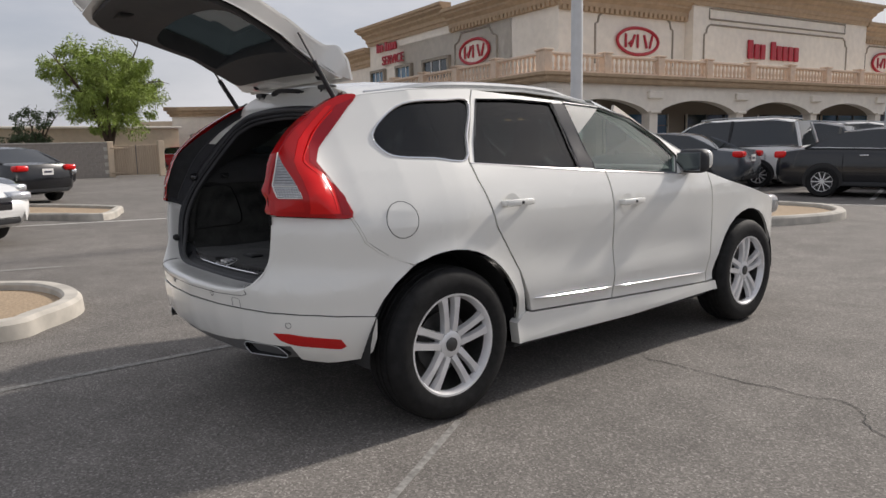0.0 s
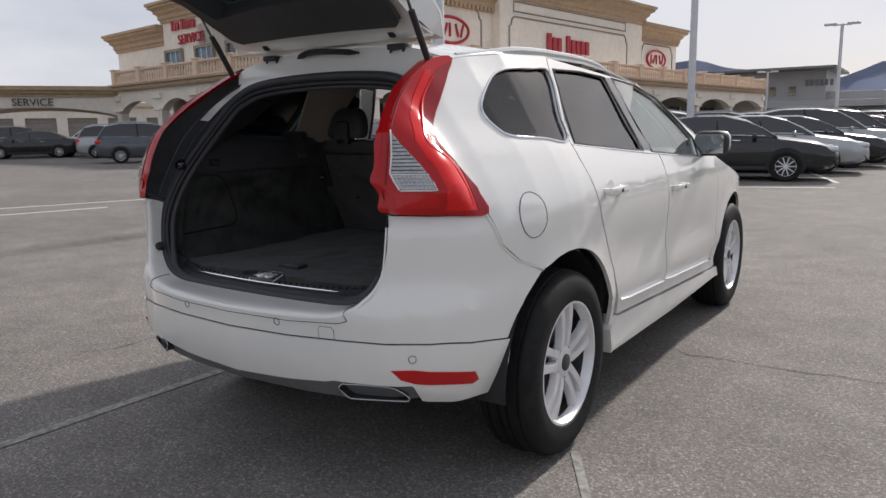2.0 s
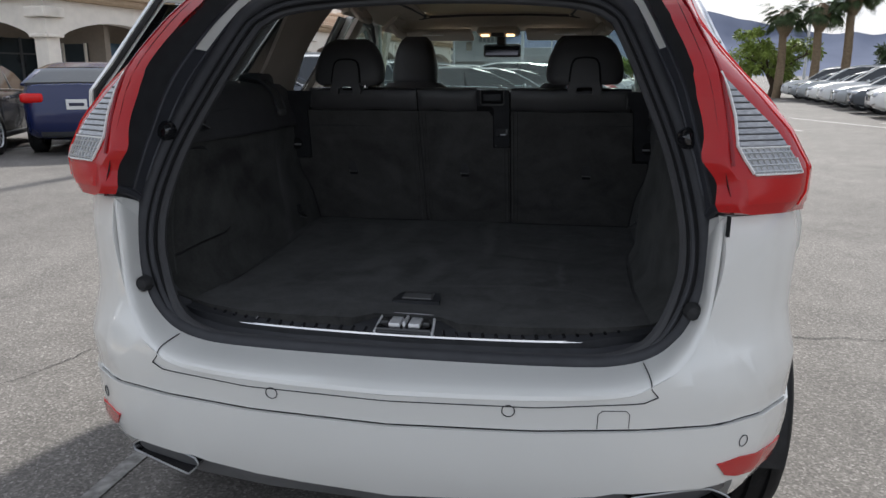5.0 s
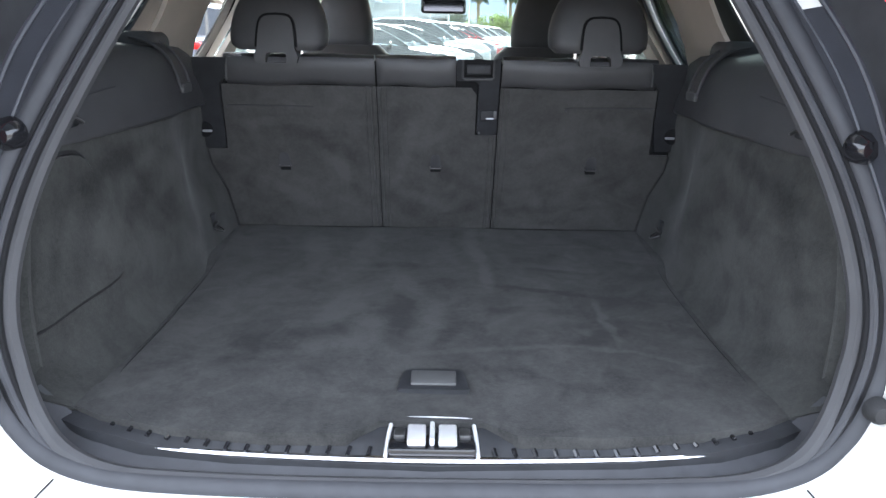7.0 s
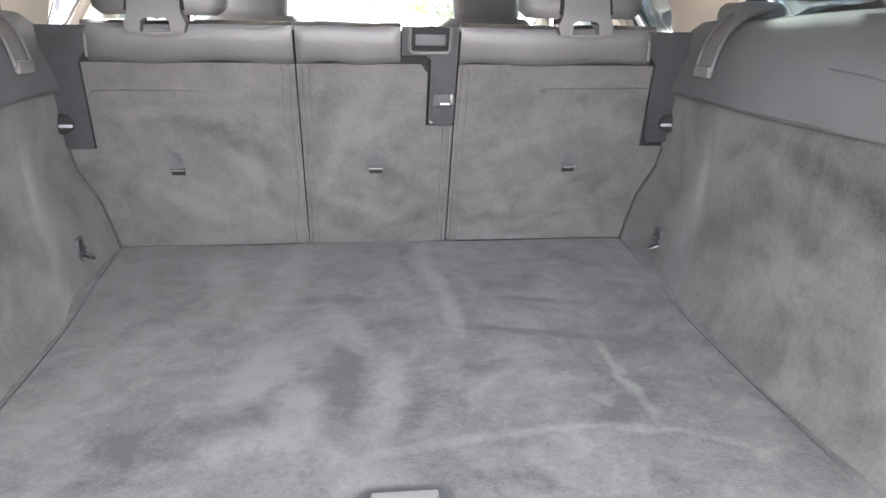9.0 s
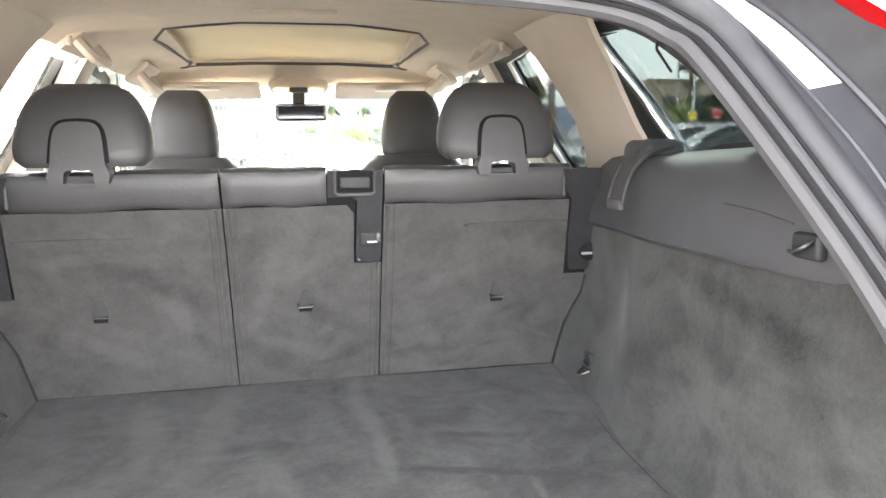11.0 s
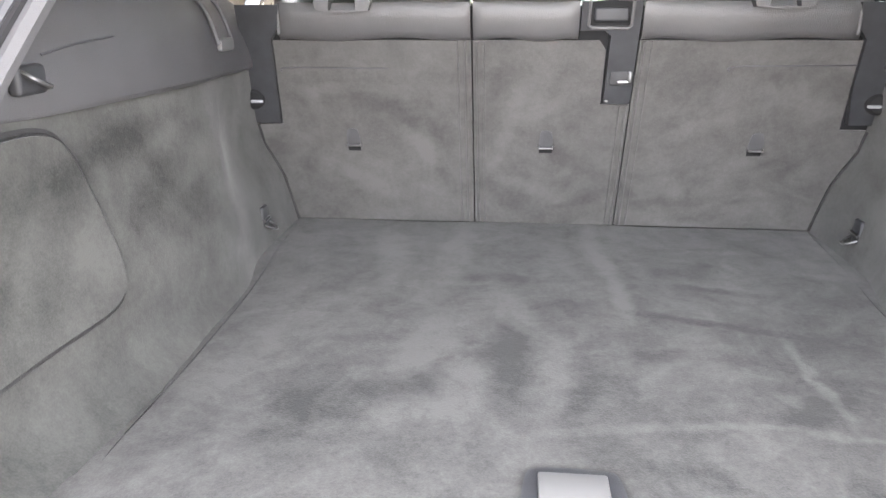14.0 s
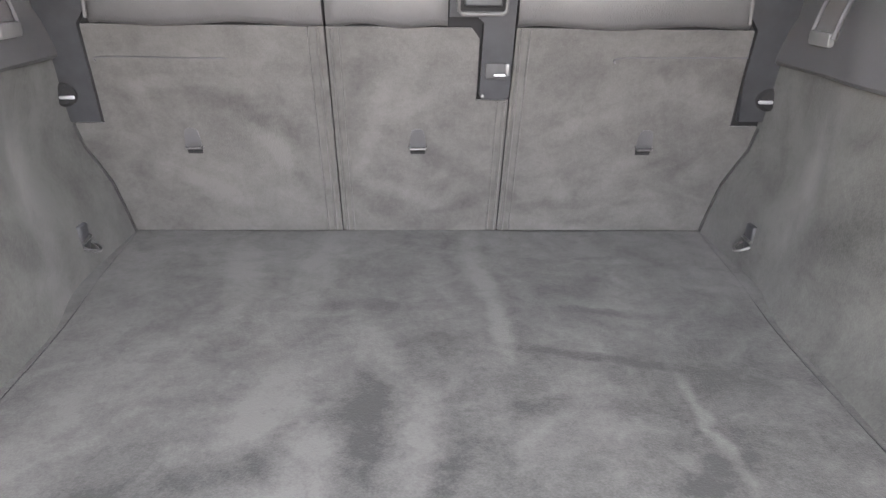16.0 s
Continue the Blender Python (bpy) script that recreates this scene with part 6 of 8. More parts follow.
def headrest(x, y, z, w, h, d, lab, mt=None, groove=True):
    hr = new("headrest")
    hr.parent = car
    hr["label"] = lab
    rings = []
    for t in np.linspace(0, 1, 13):
        zz = z + h * t
        ww = w / 2 * lerp(t, [(0, .84), (.05, .955), (.2, 1), (.4, .98), (.6, .91), (.8, .79), (.92, .65), (1, .46)])
        dd = d / 2 * lerp(t, [(0, .75), (.1, 1), (.7, .95), (.93, .65), (1, .35)])
        rings.append([(x + ww * math.copysign(abs(math.cos(a)) ** .55, math.cos(a)), y + .03 * t + dd * math.copysign(abs(math.sin(a)) ** .8, math.sin(a)), zz) for a in np.linspace(0, 2 * math.pi, 29)[:-1]])
    part("cushion", ring_loft(rings, True, True), mt or M_LEATHER, hr, "padded charcoal leather cushion", True)
    if groove:
        pb = curve2([(-.048, -.035), (.048, -.035), (.045, .0), (.041, .045), (.034, .066), (.018, .074), (-.018, .074), (-.034, .066), (-.041, .045), (-.045, .0)], 2)
        slot = [(-.026, -.034), (.026, -.034), (.024, -.016), (.018, -.011), (-.018, -.011), (-.024, -.016)]
        face = lambda a, b, dd: (x + a, y - d / 2 - .006 + dd + .014 * max(0, b) / .08, z + b + .006)
        part("insert", sheet(pb, face, .03, .04, [slot]), M_LEATHER, hr, "raised leather insert with a slot", True)
        part("insert_seam", tube([(x + a * 1.06, y - d / 2 + .001 + .014 * max(0, b) / .08, z + b + .008) for a, b in pb if b > -.01], .0038, 6), M_LEVER, hr, "dark groove round the insert")
    for s in (-1, 1):
        part("post", tube([(x + s * .05, y + .01, z - .10), (x + s * .05, y + .01, z + .04)], .007, 8), M_CHROME, hr, "chrome post", True)
    return hr


headrest(-.392, .235, 1.250, .240, .150, .09, "wide rear headrest in charcoal leather")
headrest(.385, .235, 1.254, .245, .152, .09, "wide rear headrest in charcoal leather")
for sx in (-.345, .352):
    headrest(sx, 1.10, 1.235, .205, .215, .10, "front headrest in charcoal leather", None, False)
    fs = new("front_seat")
    fs.parent = car
    rings = []
    for t in np.linspace(0, 1, 10):
        zz = .62 + .63 * t
        ww = lerp(t, [(0, .25), (.5, .26), (.8, .235), (.95, .17), (1, .12)])
        yy = 1.33 - .23 * t
        rings.append([(sx + ww * math.copysign(abs(math.cos(a)) ** .5, math.cos(a)), yy + .075 * math.copysign(abs(math.sin(a)) ** .7, math.sin(a)), zz) for a in np.linspace(0, 2 * math.pi, 25)[:-1]])
    part("backrest", ring_loft(rings, True, True), M_LEATHER, fs, "charcoal leather front seat back", True)
    part("seat_cushion", bbox((sx, 1.56, .60), (.50, .52, .16), .06, None, 3), M_LEATHER, fs, "charcoal leather cushion", True)
part("rear_bench", bbox((0, .66, .58), (1.25, .52, .20), .07, None, 3), M_LEATHER, car, "charcoal leather rear bench", True)
part("cabin_floor", sheet([(-.80, .45), (.80, .45), (.80, 2.3), (-.80, 2.3)], lambda a, b, d: (a, b, .36 - d), 0, .03), M_CARPET, car, "dark cabin carpet")
db = bbox((0, 2.17, 1.02), (1.50, .45, .24), .09, None, 4)
part("dashboard", db, M_TRIMPL, car, "charcoal dashboard", True)
part("instrument_hood", bbox((-.37, 2.02, 1.12), (.36, .22, .10), .045, None, 3), M_TRIMPL, car, "instrument hood", True)
part("steering_wheel", tube([(-.37 + .18 * math.cos(a), 1.86 - .07 * math.sin(a), .99 + .165 * math.sin(a)) for a in np.linspace(0, 2 * math.pi, 33)[:-1]], .016, 8, None, True), M_LEATHER, car, "black steering wheel", True)

# ---- headliner ----


def head_z(x, y):
    return lerp(y, [(.08, 1.556), (.25, 1.582), (.6, 1.598), (1.1, 1.590), (1.40, 1.558), (1.55, 1.492)]) - .05 * (abs(x) / .58) ** 3


hl = [(0, .125), (.30, .118), (.56, .085), (.585, .12), (.60, .6), (.59, 1.2), (.555, 1.42), (.52, 1.52), (0, 1.55)]
sun_h = [(-.335, .82), (.328, .82), (.340, 1.35), (.326, 1.385), (-.330, 1.385), (-.344, 1.35)]
head = part("headliner", sheet(both(hl), lambda a, b, d: (a, b, head_z(a, b) + d), .06, .012, [sun_h]), M_HEAD, car, "beige fabric headliner", True)
part("sunshade", sheet(shrink(sun_h, -.05), lambda a, b, d: (a, b, head_z(0, b) + .016 + d), .15, .006), M_SHADECLOTH, head, "cream fabric sunroof shade", True)
part("sunroof_lip", tube([(a, b, head_z(a, b) + .002) for a, b in curve2(sun_h, 3)], .006, 8, None, True), M_SEAL, head, "dark lip of the sunroof opening", True)
part("header_slot", bbox((-.006, .60, 1.594), (.20, .03, .014), .005), M_HEAD, head, "long slot in the headliner", True)
con = part("overhead_console", bbox((0, 1.414, 1.486), (.20, .12, .040), .016, None, 3), M_BEIGE, car, "beige overhead lamp console", True)
for sx in (-.060, .060):
    part("reading_lamp", bbox((sx, 1.372, 1.466), (.040, .035, .010), .004), M_DOMEL, con, "small lit warm reading lamp")
part("console_lens", bbox((0, 1.366, 1.470), (.062, .03, .018), .006), M_TRIMPL, con, "dark console switch panel", True)
rv = part("rear_view_mirror", bbox((.007, 1.549, 1.403), (.188, .032, .066), .027, None, 4), M_GLOSSBLK, car, "black rear view mirror", True)
part("mirror_glass", bbox((.007, 1.531, 1.402), (.166, .006, .048), .002), M_RVM, rv, "mirror glass")
part("mirror_stem", bbox((.0, 1.566, 1.455), (.046, .045, .08), .014), M_BLACKPL, rv, "", True)
for sgn in (1, -1):
    part("sun_visor", bbox((sgn * .315, 1.462, 1.474), (.37, .14, .022), .010, None, 3, Matrix.Rotation(radians(-14), 4, "X")), M_BEIGE, car, "beige sun visor", True)
    part("visor_label", bbox((sgn * .315, 1.390, 1.470), (.10, .025, .004), .001), M_SIGNWHT, car, "pale visor label")

# ---- dealership building ----
U, N = Vector((.139, .990, 0)), Vector((.990, -.139, 0))
LOC = Matrix(((U.x, -N.x, 0, 0), (U.y, -N.y, 0, 0), (0, 0, 1, 0), (0, 0, 0, 1)))   # along the long face, into the building, up
bld = thing("dealership_building", "cream stucco dealership with arcade, terrace and red signs", "building", LOC)
FX, FY = 18.7, 20.5            # corner of the arcade
X_END, Y_END = 67.6, 44.5


def long_fn(y0):
    return lambda a, b, d: (a, y0 + d, b)


def short_fn(x0):
    return lambda a, b, d: (x0 + d, a, b)


def arch_row(cols, spring, crown, top, end0, end1, colw=.55):
    """Outline of an arcade wall between the ends, arches cut between the columns."""
    out = [(end0, top), (end0, 0)]
    edges = list(cols)
    for c0, c1 in zip(edges, edges[1:]):
        a, b = c0 + colw / 2, c1 - colw / 2
        out += [(a, 0), (a, spring)]
        for k in range(1, 12):
            t = k / 12
            out.append((a + (b - a) * t, spring + (crown - spring) * math.sin(math.pi * t) ** .7))
        out += [(b, spring), (b, 0)]
    out += [(end1, 0), (end1, top)]
    return out


long_cols = [18.98, 25.3, 31.8, 38.5, 45.4, 52.8, 59.6, 67.3]
short_cols = [20.8, 26.2, 30.3, 34.7, 38.9, 44.2]
part("arcade_wall", sheet(arch_row(long_cols, 2.55, 3.2, 3.85, FX, X_END), long_fn(FY), 0, .5), M_STUCCO, bld, "cream arcade wall with shallow arches")
part("arcade_wall", sheet(arch_row(short_cols, 2.5, 3.2, 3.85, FY + .51, Y_END), short_fn(FX), 0, .5), M_STUCCO, bld, "cream arcade wall with shallow arches")
for c in long_cols:
    part("capital", bbox((c, FY + .2, 3.42), (.95, .75, .36), .05), M_STUCCO, bld, "cast column capital")
    part("capital_band", bbox((c, FY + .2, 2.62), (.72, .72, .12), .03), M_STUCCO, bld, "")
for c in short_cols:
    part("capital", bbox((FX + .2, c, 3.42), (.75, .95, .36), .05), M_STUCCO, bld, "cast column capital")
    part("capital_band", bbox((FX + .2, c, 2.62), (.72, .72, .12), .03), M_STUCCO, bld, "")


def cornice(pts, z, prof, name="cornice", mt=None, dent=0.0):
    """A moulding swept along a line of plan points, its profile (outwards, up) to the left of the line."""
    pts = [Vector((x, y, 0)) for x, y in pts]
    rings = []
    for i, p in enumerate(pts):
        d0 = (pts[i] - pts[i - 1]).normalized() if i else (pts[1] - pts[0]).normalized()
        d1 = (pts[i + 1] - pts[i]).normalized() if i < len(pts) - 1 else d0
        n0, n1 = Vector((-d0.y, d0.x, 0)), Vector((-d1.y, d1.x, 0))
        m = n0 + n1
        m = m / (m.length_squared / 2)
        rings.append([p + m * o + Vector((0, 0, z + h)) for o, h in prof])
    ob = part(name, ring_loft(rings, True, True), mt or M_CORN, bld, "brown stepped moulding")
    return ob


slab = [(0, 0), (.25, 0), (.32, .10), (.32, .22), (.45, .28), (.45, .40), (0, .40)]
cornice([(FX, Y_END), (FX, FY), (X_END, FY)][::-1], 3.86, slab, "terrace_band")
part("terrace_slab", extrude_poly([(FX + .02, FY + .02), (X_END - .02, FY + .02), (X_END - .02, 32), (30, 32), (30, Y_END), (FX + .02, Y_END)], .3, lambda a, b, d: (a, b, 4.05 - d)), M_STUCCO, bld, "terrace floor slab")
roofp = [(0, -.25), (.10, -.25), (.14, -.05), (.22, .0), (.22, .22), (.34, .34), (.42, .40), (.42, .52), (.56, .62), (.68, .68), (.68, .80), (.80, .86), (.80, 1.02), (0, 1.02)]


def dentils(a, b, z):
    """A row of small blocks under a roof moulding, from a to b along a wall; the wall faces left of the line."""
    a, b = Vector((*a, 0)), Vector((*b, 0))
    d = (b - a).normalized()
    n = Vector((-d.y, d.x, 0))
    k = int((b - a).length / .34)
    first = None
    for i in range(k):
        c = a.lerp(b, (i + .5) / k) + n * .13 + Vector((0, 0, z))
        if first is None:
            first = part("dentil", bbox((0, 0, 0), (.19, .24, .22) if abs(d.x) > .5 else (.24, .19, .22)), M_CORN, bld)
            o = first
        else:
            o = new("dentil", first.data)
            o.parent = bld
        o.location = c


# upper storey blocks, set back behind the terrace
SW = 23.8


def block(x0, x1, y0, y1, z0, z1, mt, lab):
    return part("upper_block", bbox(((x0 + x1) / 2, (y0 + y1) / 2, (z0 + z1) / 2), (x1 - x0, y1 - y0, z1 - z0)), mt, bld, lab)


block(22.2, 31.3, SW, 40, 4.05, 7.9, M_STUCCO, "cream sign wall block")
cornice([(31.3, SW), (22.2, SW)], 7.9, roofp, "roof_cornice")
block(31.31, 48.6, SW - .55, 40, 4.05, 8.75, M_STUCCO, "taller cream centre block")
cornice([(48.6, 30), (48.6, SW - .55), (31.31, SW - .55), (31.31, 30)], 8.75, roofp, "roof_cornice")
block(48.61, 55.8, SW, 40, 4.05, 7.75, M_STUCCO, "cream end block")
cornice([(55.8, 34), (55.8, SW), (48.61, SW)], 7.75, roofp, "roof_cornice")
# service wing: its wall faces the short side
block(22.2, 40, 33.4, 44.4, 4.05, 8.6, M_STUCCO, "cream service wing with red lettering")
block(22.2, 40, 27.5, 33.39, 4.05, 8.1, M_STUCCO, "cream corner wall")
cornice([(22.2, 33.41), (22.2, 44.4), (30, 44.4)], 8.6, roofp, "roof_cornice")
cornice([(22.2, SW), (22.2, 33.39)], 8.1, roofp, "roof_cornice")
block(22.5, 40, 44.41, 52, 4.05, 7.3, M_STUCCO, "lower cream stucco wing")
cornice([(22.5, 44.41), (22.5, 52), (30, 52)], 7.3, roofp, "roof_cornice")
dentils((31.3, SW), (22.2, SW), 7.78)
dentils((55.8, SW), (48.61, SW), 7.63)
dentils((22.2, SW), (22.2, 33.4), 7.98)
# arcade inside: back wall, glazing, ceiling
part("shop_wall", bbox((43.5, FY + 4.4, 2.0), (49, .3, 4.0)), M_SHADE, bld, "beige shop wall under the arcade, shade put into its colour")
part("shop_wall", bbox((FX + 4.0, 33, 2.0), (.3, 23, 4.0)), M_SHADE, bld, "beige shop wall under the arcade, shade put into its colour")
for i, (c0, c1) in enumerate(zip(long_cols, long_cols[1:])):
    w = c1 - c0 - 1.6
    mt = M_SHOPBLUE if i in (1, 4) else M_SHOP
    win = part("shop_window", bbox(((c0 + c1) / 2, FY + 4.2, 1.45), (w, .12, 2.5)), mt, bld, "large dark shop window")
    for k in range(4):
        part("mullion", bbox((c0 + .8 + w * k / 3, FY + 4.1, 1.45), (.07, .10, 2.55)), M_FRAME if k % 3 else M_STUCCO, win, "")
    part("transom", bbox(((c0 + c1) / 2, FY + 4.1, 2.1), (w, .08, .06)), M_FRAME, win, "")
for c0, c1 in zip(short_cols, short_cols[1:]):
    w = (c1 - c0) * .42
    win = part("shop_window", bbox((FX + 3.8, (c0 + c1) / 2, 1.35), (.12, w, 2.3)), M_SHOP, bld, "dark shop door and window")
    for k in range(3):
        part("mullion", bbox((FX + 3.7, (c0 + c1) / 2 - w / 2 + w * k / 2, 1.35), (.10, .08, 2.35)), M_STUCCO, win, "")
part("end_wall", bbox((X_END - .2, 28, 2.0), (.4, 14, 4.0)), M_STUCCO, bld, "cream end wall")

# balustrades: posts, rails and turned balusters
bal_prof = [(.05, 0), (.085, .03), (.085, .07), (.05, .10), (.075, .20), (.085, .28), (.06, .42), (.042, .52), (.06, .57), (.085, .60), (.085, .64)]


def balustrade(axis, start, end, fixed, step, z0=4.27):
    b = new("balustrade")
    b.parent = bld
    b["label"] = "peach cast stone balustrade"
    L = abs(end - start)
    n = max(1, round(L / step))
    for i in range(n + 1):
        p = start + (end - start) * i / n
        c = (p, fixed, z0 + .44) if axis == "x" else (fixed, p, z0 + .44)
        part("post", bbox(c, (.42, .42, .92), .03), M_TRIM, b, "")
        c2 = (c[0], c[1], z0 + .93)
        part("post_cap", bbox(c2, (.54, .54, .09), .03), M_TRIM, b, "")
    s = ((start + end) / 2, fixed) if axis == "x" else (fixed, (start + end) / 2)
    size = (L, .26) if axis == "x" else (.26, L)
    part("bottom_rail", bbox((*s, z0 + .05), (*size, .11), .02), M_TRIM, b, "")
    part("top_rail", bbox((*s, z0 + .80), (size[0] + .0, size[1] + .0, .12), .03), M_TRIM, b, "")
    bm0 = lathe([(r, h) for r, h in bal_prof], 8, "z")
    me = bpy.data.meshes.new("baluster")
    bm0.to_mesh(me)
    bm0.free()
    me.materials.append(M_TRIM)
    me.polygons.foreach_set("use_smooth", [True] * len(me.polygons))
    k = int(L / .30)
    for i in range(1, k):
        p = start + (end - start) * i / k
        if abs((i * L / k) % (L / n)) < .2 or abs((i * L / k) % (L / n) - L / n) < .2:
            continue
        o = new("baluster", me)
        o.parent = b
        o.location = (p, fixed, z0 + .10) if axis == "x" else (fixed, p, z0 + .10)
    return b


balustrade("x", FX, X_END, FY + .1, 3.58)
balustrade("y", FY + .4, Y_END, FX + .1, 3.4)

# raised panel mouldings and signs on the upper walls


def panel_line(x0, x1, z0, z1, y, cut=.55, mt=None):
    pts = [(x0, z0), (x0, z1 - cut), (x0 + cut * .3, z1 - cut * .85), (x0 + cut * .45, z1 - cut * .3), (x0 + cut * .9, z1), (x1 - cut * .9, z1), (x1 - cut * .45, z1 - cut * .3), (x1 - cut * .3, z1 - cut * .85), (x1, z1 - cut), (x1, z0)]
    part("panel_moulding", tube([(x, y - .02, z) for x, z in pts], .055, 6), mt or M_MOULD, bld, "grey-brown raised moulding")


panel_line(24.6, 30.3, 5.2, 7.7, SW)
panel_line(32.2, 46.3, 5.2, 7.55, SW - .55)
part("panel_moulding", tube([(32.6, SW - .57, 7.85), (46.0, SW - .57, 7.85), (46.0, SW - .57, 8.4), (32.6, SW - .57, 8.4), (32.6, SW - .57, 7.85)], .05, 6), M_MOULD, bld, "grey-brown raised moulding")
panel_line(49.6, 55.0, 5.2, 7.35, SW)


def oval_sign(m, w, h, lab):
    """An oval ring with three plain bar groups inside."""
    sg = tagged(new("oval_sign"), lab, "sign", "oval signs")
    sg.matrix_world = m
    ring = [(w / 2 * math.cos(a), 0, h / 2 * math.sin(a)) for a in np.linspace(0, 2 * math.pi, 49)[:-1]]
    part("ring", tube(ring, .085, 8, None, True), M_SIGNRED, sg, "red oval ring", True)
    part("face", sheet([(x * .97, z * .97) for x, _, z in ring], lambda a, b, d: (a, .02 + d, b), 0, .06), M_STUCCO, sg, "cream face")
    for x0, tilt in ((-.31, 0), (-.14, 24), (-.02, 0), (.17, -18), (.31, 18)):
        part("bar", bbox((x0 * w, -.04, 0), (.115, .08, h * .52), .01, None, 1, Matrix.Rotation(radians(tilt), 4, "Y")), M_SIGNRED, sg, "")
    part("bar", bbox((-.20 * w, -.04, -.08), (.30, .07, .10), .01, None, 1, Matrix.Rotation(radians(-38), 4, "Y")), M_SIGNRED, sg, "")
    return sg


oval_sign(LOC @ pose(27.55, SW - .12, 6.42), 3.0, 1.35, "red oval logo sign on the cream wall")
oval_sign(LOC @ pose(52.0, SW - .12, 6.25), 3.1, 1.35, "red oval logo sign on the end block")
oval_sign(LOC @ pose(22.08, 30.9, 6.5, 0, 0, -90), 2.9, 1.35, "red oval logo sign on the corner wall")
panel2 = [(22.16, y, z) for y, z in ((33.0, 5.2), (33.0, 7.1), (32.6, 7.25), (32.3, 7.7), (29.5, 7.7), (29.2, 7.25), (28.8, 7.1), (28.8, 5.2))]
part("panel_moulding", tube(panel2, .055, 6), M_MOULD, bld, "grey-brown raised moulding")


def bar_sign(m, words, h, mt, lab):
    """A row of raised letters kept as plain blocks."""
    sg = tagged(new("wall_sign"), lab, "sign", "wall signs")
    sg.matrix_world = m
    x = 0
    for wd in words:
        for k in range(wd):
            big = 1.25 if k == 0 else 1.0
            part("letter_block", bbox((x, 0, h * big / 2), (h * .50, .12, h * big), .04), mt, sg, "")
            x += h * .68
        x += h * .5
    return sg


bar_sign(LOC @ pose(36.2, SW - .66, 5.85), (3, 5), .85, M_SIGNRED, "red raised name sign above the balustrade")
sg = bar_sign(LOC @ pose(22.06, 42.9, 7.75, 0, 0, -90), (3, 5), .50, M_SIGNRED, "red raised name sign on the service wing")
bm = text_mesh("SERVICE", .86, .05)
tx = solo("service_sign", bm, M_SIGNRED, "red raised lettering on the service wing", "sign")
tx.matrix_world = LOC @ pose(22.06, 40.7, 6.85, 90, 0, -90)
for y0, y1, mt in ((42.0, 44.0, M_SHOPBLUE), (38.2, 40.2, M_SHOPBLUE), (33.6, 36.6, M_SHOP)):
    w = part("upper_window", bbox((22.16, (y0 + y1) / 2, 5.75), (.14, y1 - y0 - .3, 1.35)), mt, bld, "dark upper window")
    for z in (4.98, 6.52):
        part("window_surround", bbox((22.1, (y0 + y1) / 2, z), (.26, y1 - y0 + .2, .18)), M_MOULD, w, "")
    for y in (y0, y1):
        part("window_surround", bbox((22.1, y, 5.75), (.26, .18, 1.7)), M_MOULD, w, "")
    for k in (1, 2):
        part("mullion", bbox((22.07, y0 + (y1 - y0) * k / 3, 5.75), (.06, .06, 1.35)), M_SIGNWHT, w, "")

# ---- service drive canopy and bays ----
can = thing("service_canopy", "sand stucco drive-through canopy with shallow arch", "canopy")
A, Bp = Vector((-41.2, 24.9, 0)), Vector((-47.05, 15.7, 0))
cd = (Bp - A).normalized()
cn = Vector((-cd.y, cd.x, 0))
if cn.x > 0:
    cn = -cn
cl = (Bp - A).length


def can_fn(off):
    return lambda a, b, d: tuple(A + cd * a + cn * (off + d) + Vector((0, 0, b)))


arch = [(0, 4.0), (0, 2.3)] + [(.2 + (cl - 1.3) * t, 2.3 + .62 * math.sin(math.pi * t) ** .6) for t in np.linspace(0, 1, 15)] + [(cl - 1.1, 0), (cl, 0), (cl, 4.0)]
part("front_beam", sheet(arch, can_fn(0), 0, .6), M_STUCCO, can, "cream front beam")
part("back_beam", sheet(arch, can_fn(8), 0, .6), M_STUCCO, can, "cream back beam")
part("roof_deck", sheet([(0, 0.61), (cl, .61), (cl, 8), (0, 8)], lambda a, b, d: tuple(A + cd * a + cn * b + Vector((0, 0, 3.4 + d))), 0, .5), M_STUCCO2, can, "canopy deck")
for h0, h1, o in ((3.55, 3.75, .12), (3.75, 3.95, .25), (3.95, 4.2, .42)):
    part("fascia", sheet([(-.2, h0), (cl + o, h0), (cl + o, h1), (-.2, h1)], can_fn(-o), 0, .5 + o), M_CORN, can, "brown stepped fascia")
    part("fascia", sheet([(-o, h0), (8.6, h0), (8.6, h1), (-o, h1)], lambda a, b, d: tuple(A + cd * (cl + o - d) + cn * a + Vector((0, 0, b))), 0, .5 + o), M_CORN, can, "brown stepped fascia")
bm = text_mesh("SERVICE", .62, .04)
tx = solo("service_sign", bm, M_SIGNDK, "dark raised service lettering on the canopy beam", "sign")
tx.matrix_world = Matrix.Translation(A + cd * 5.0 - cn * .08 + Vector((0, 0, 3.02))) @ Matrix(((-cd.x, 0, -cn.x, 0), (-cd.y, 0, -cn.y, 0), (0, 1, 0, 0), (0, 0, 0, 1)))
bays = thing("service_bays", "sand stucco workshop with a row of roller doors", "building")
b0, b1 = Vector((-70.5, 20.5, 0)), Vector((-58.5, 44.5, 0))
bd = (b1 - b0).normalized()
bn = Vector((-bd.y, bd.x, 0))
if bn.x > 0:
    bn = -bn
bl = (b1 - b0).length
bfn = lambda off: (lambda a, b, d: tuple(b0 + bd * a + bn * (off + d) + Vector((0, 0, b))))
doors = [(1.2 + 3.4 * k, 1.2 + 3.4 * k + 2.5) for k in range(7)]
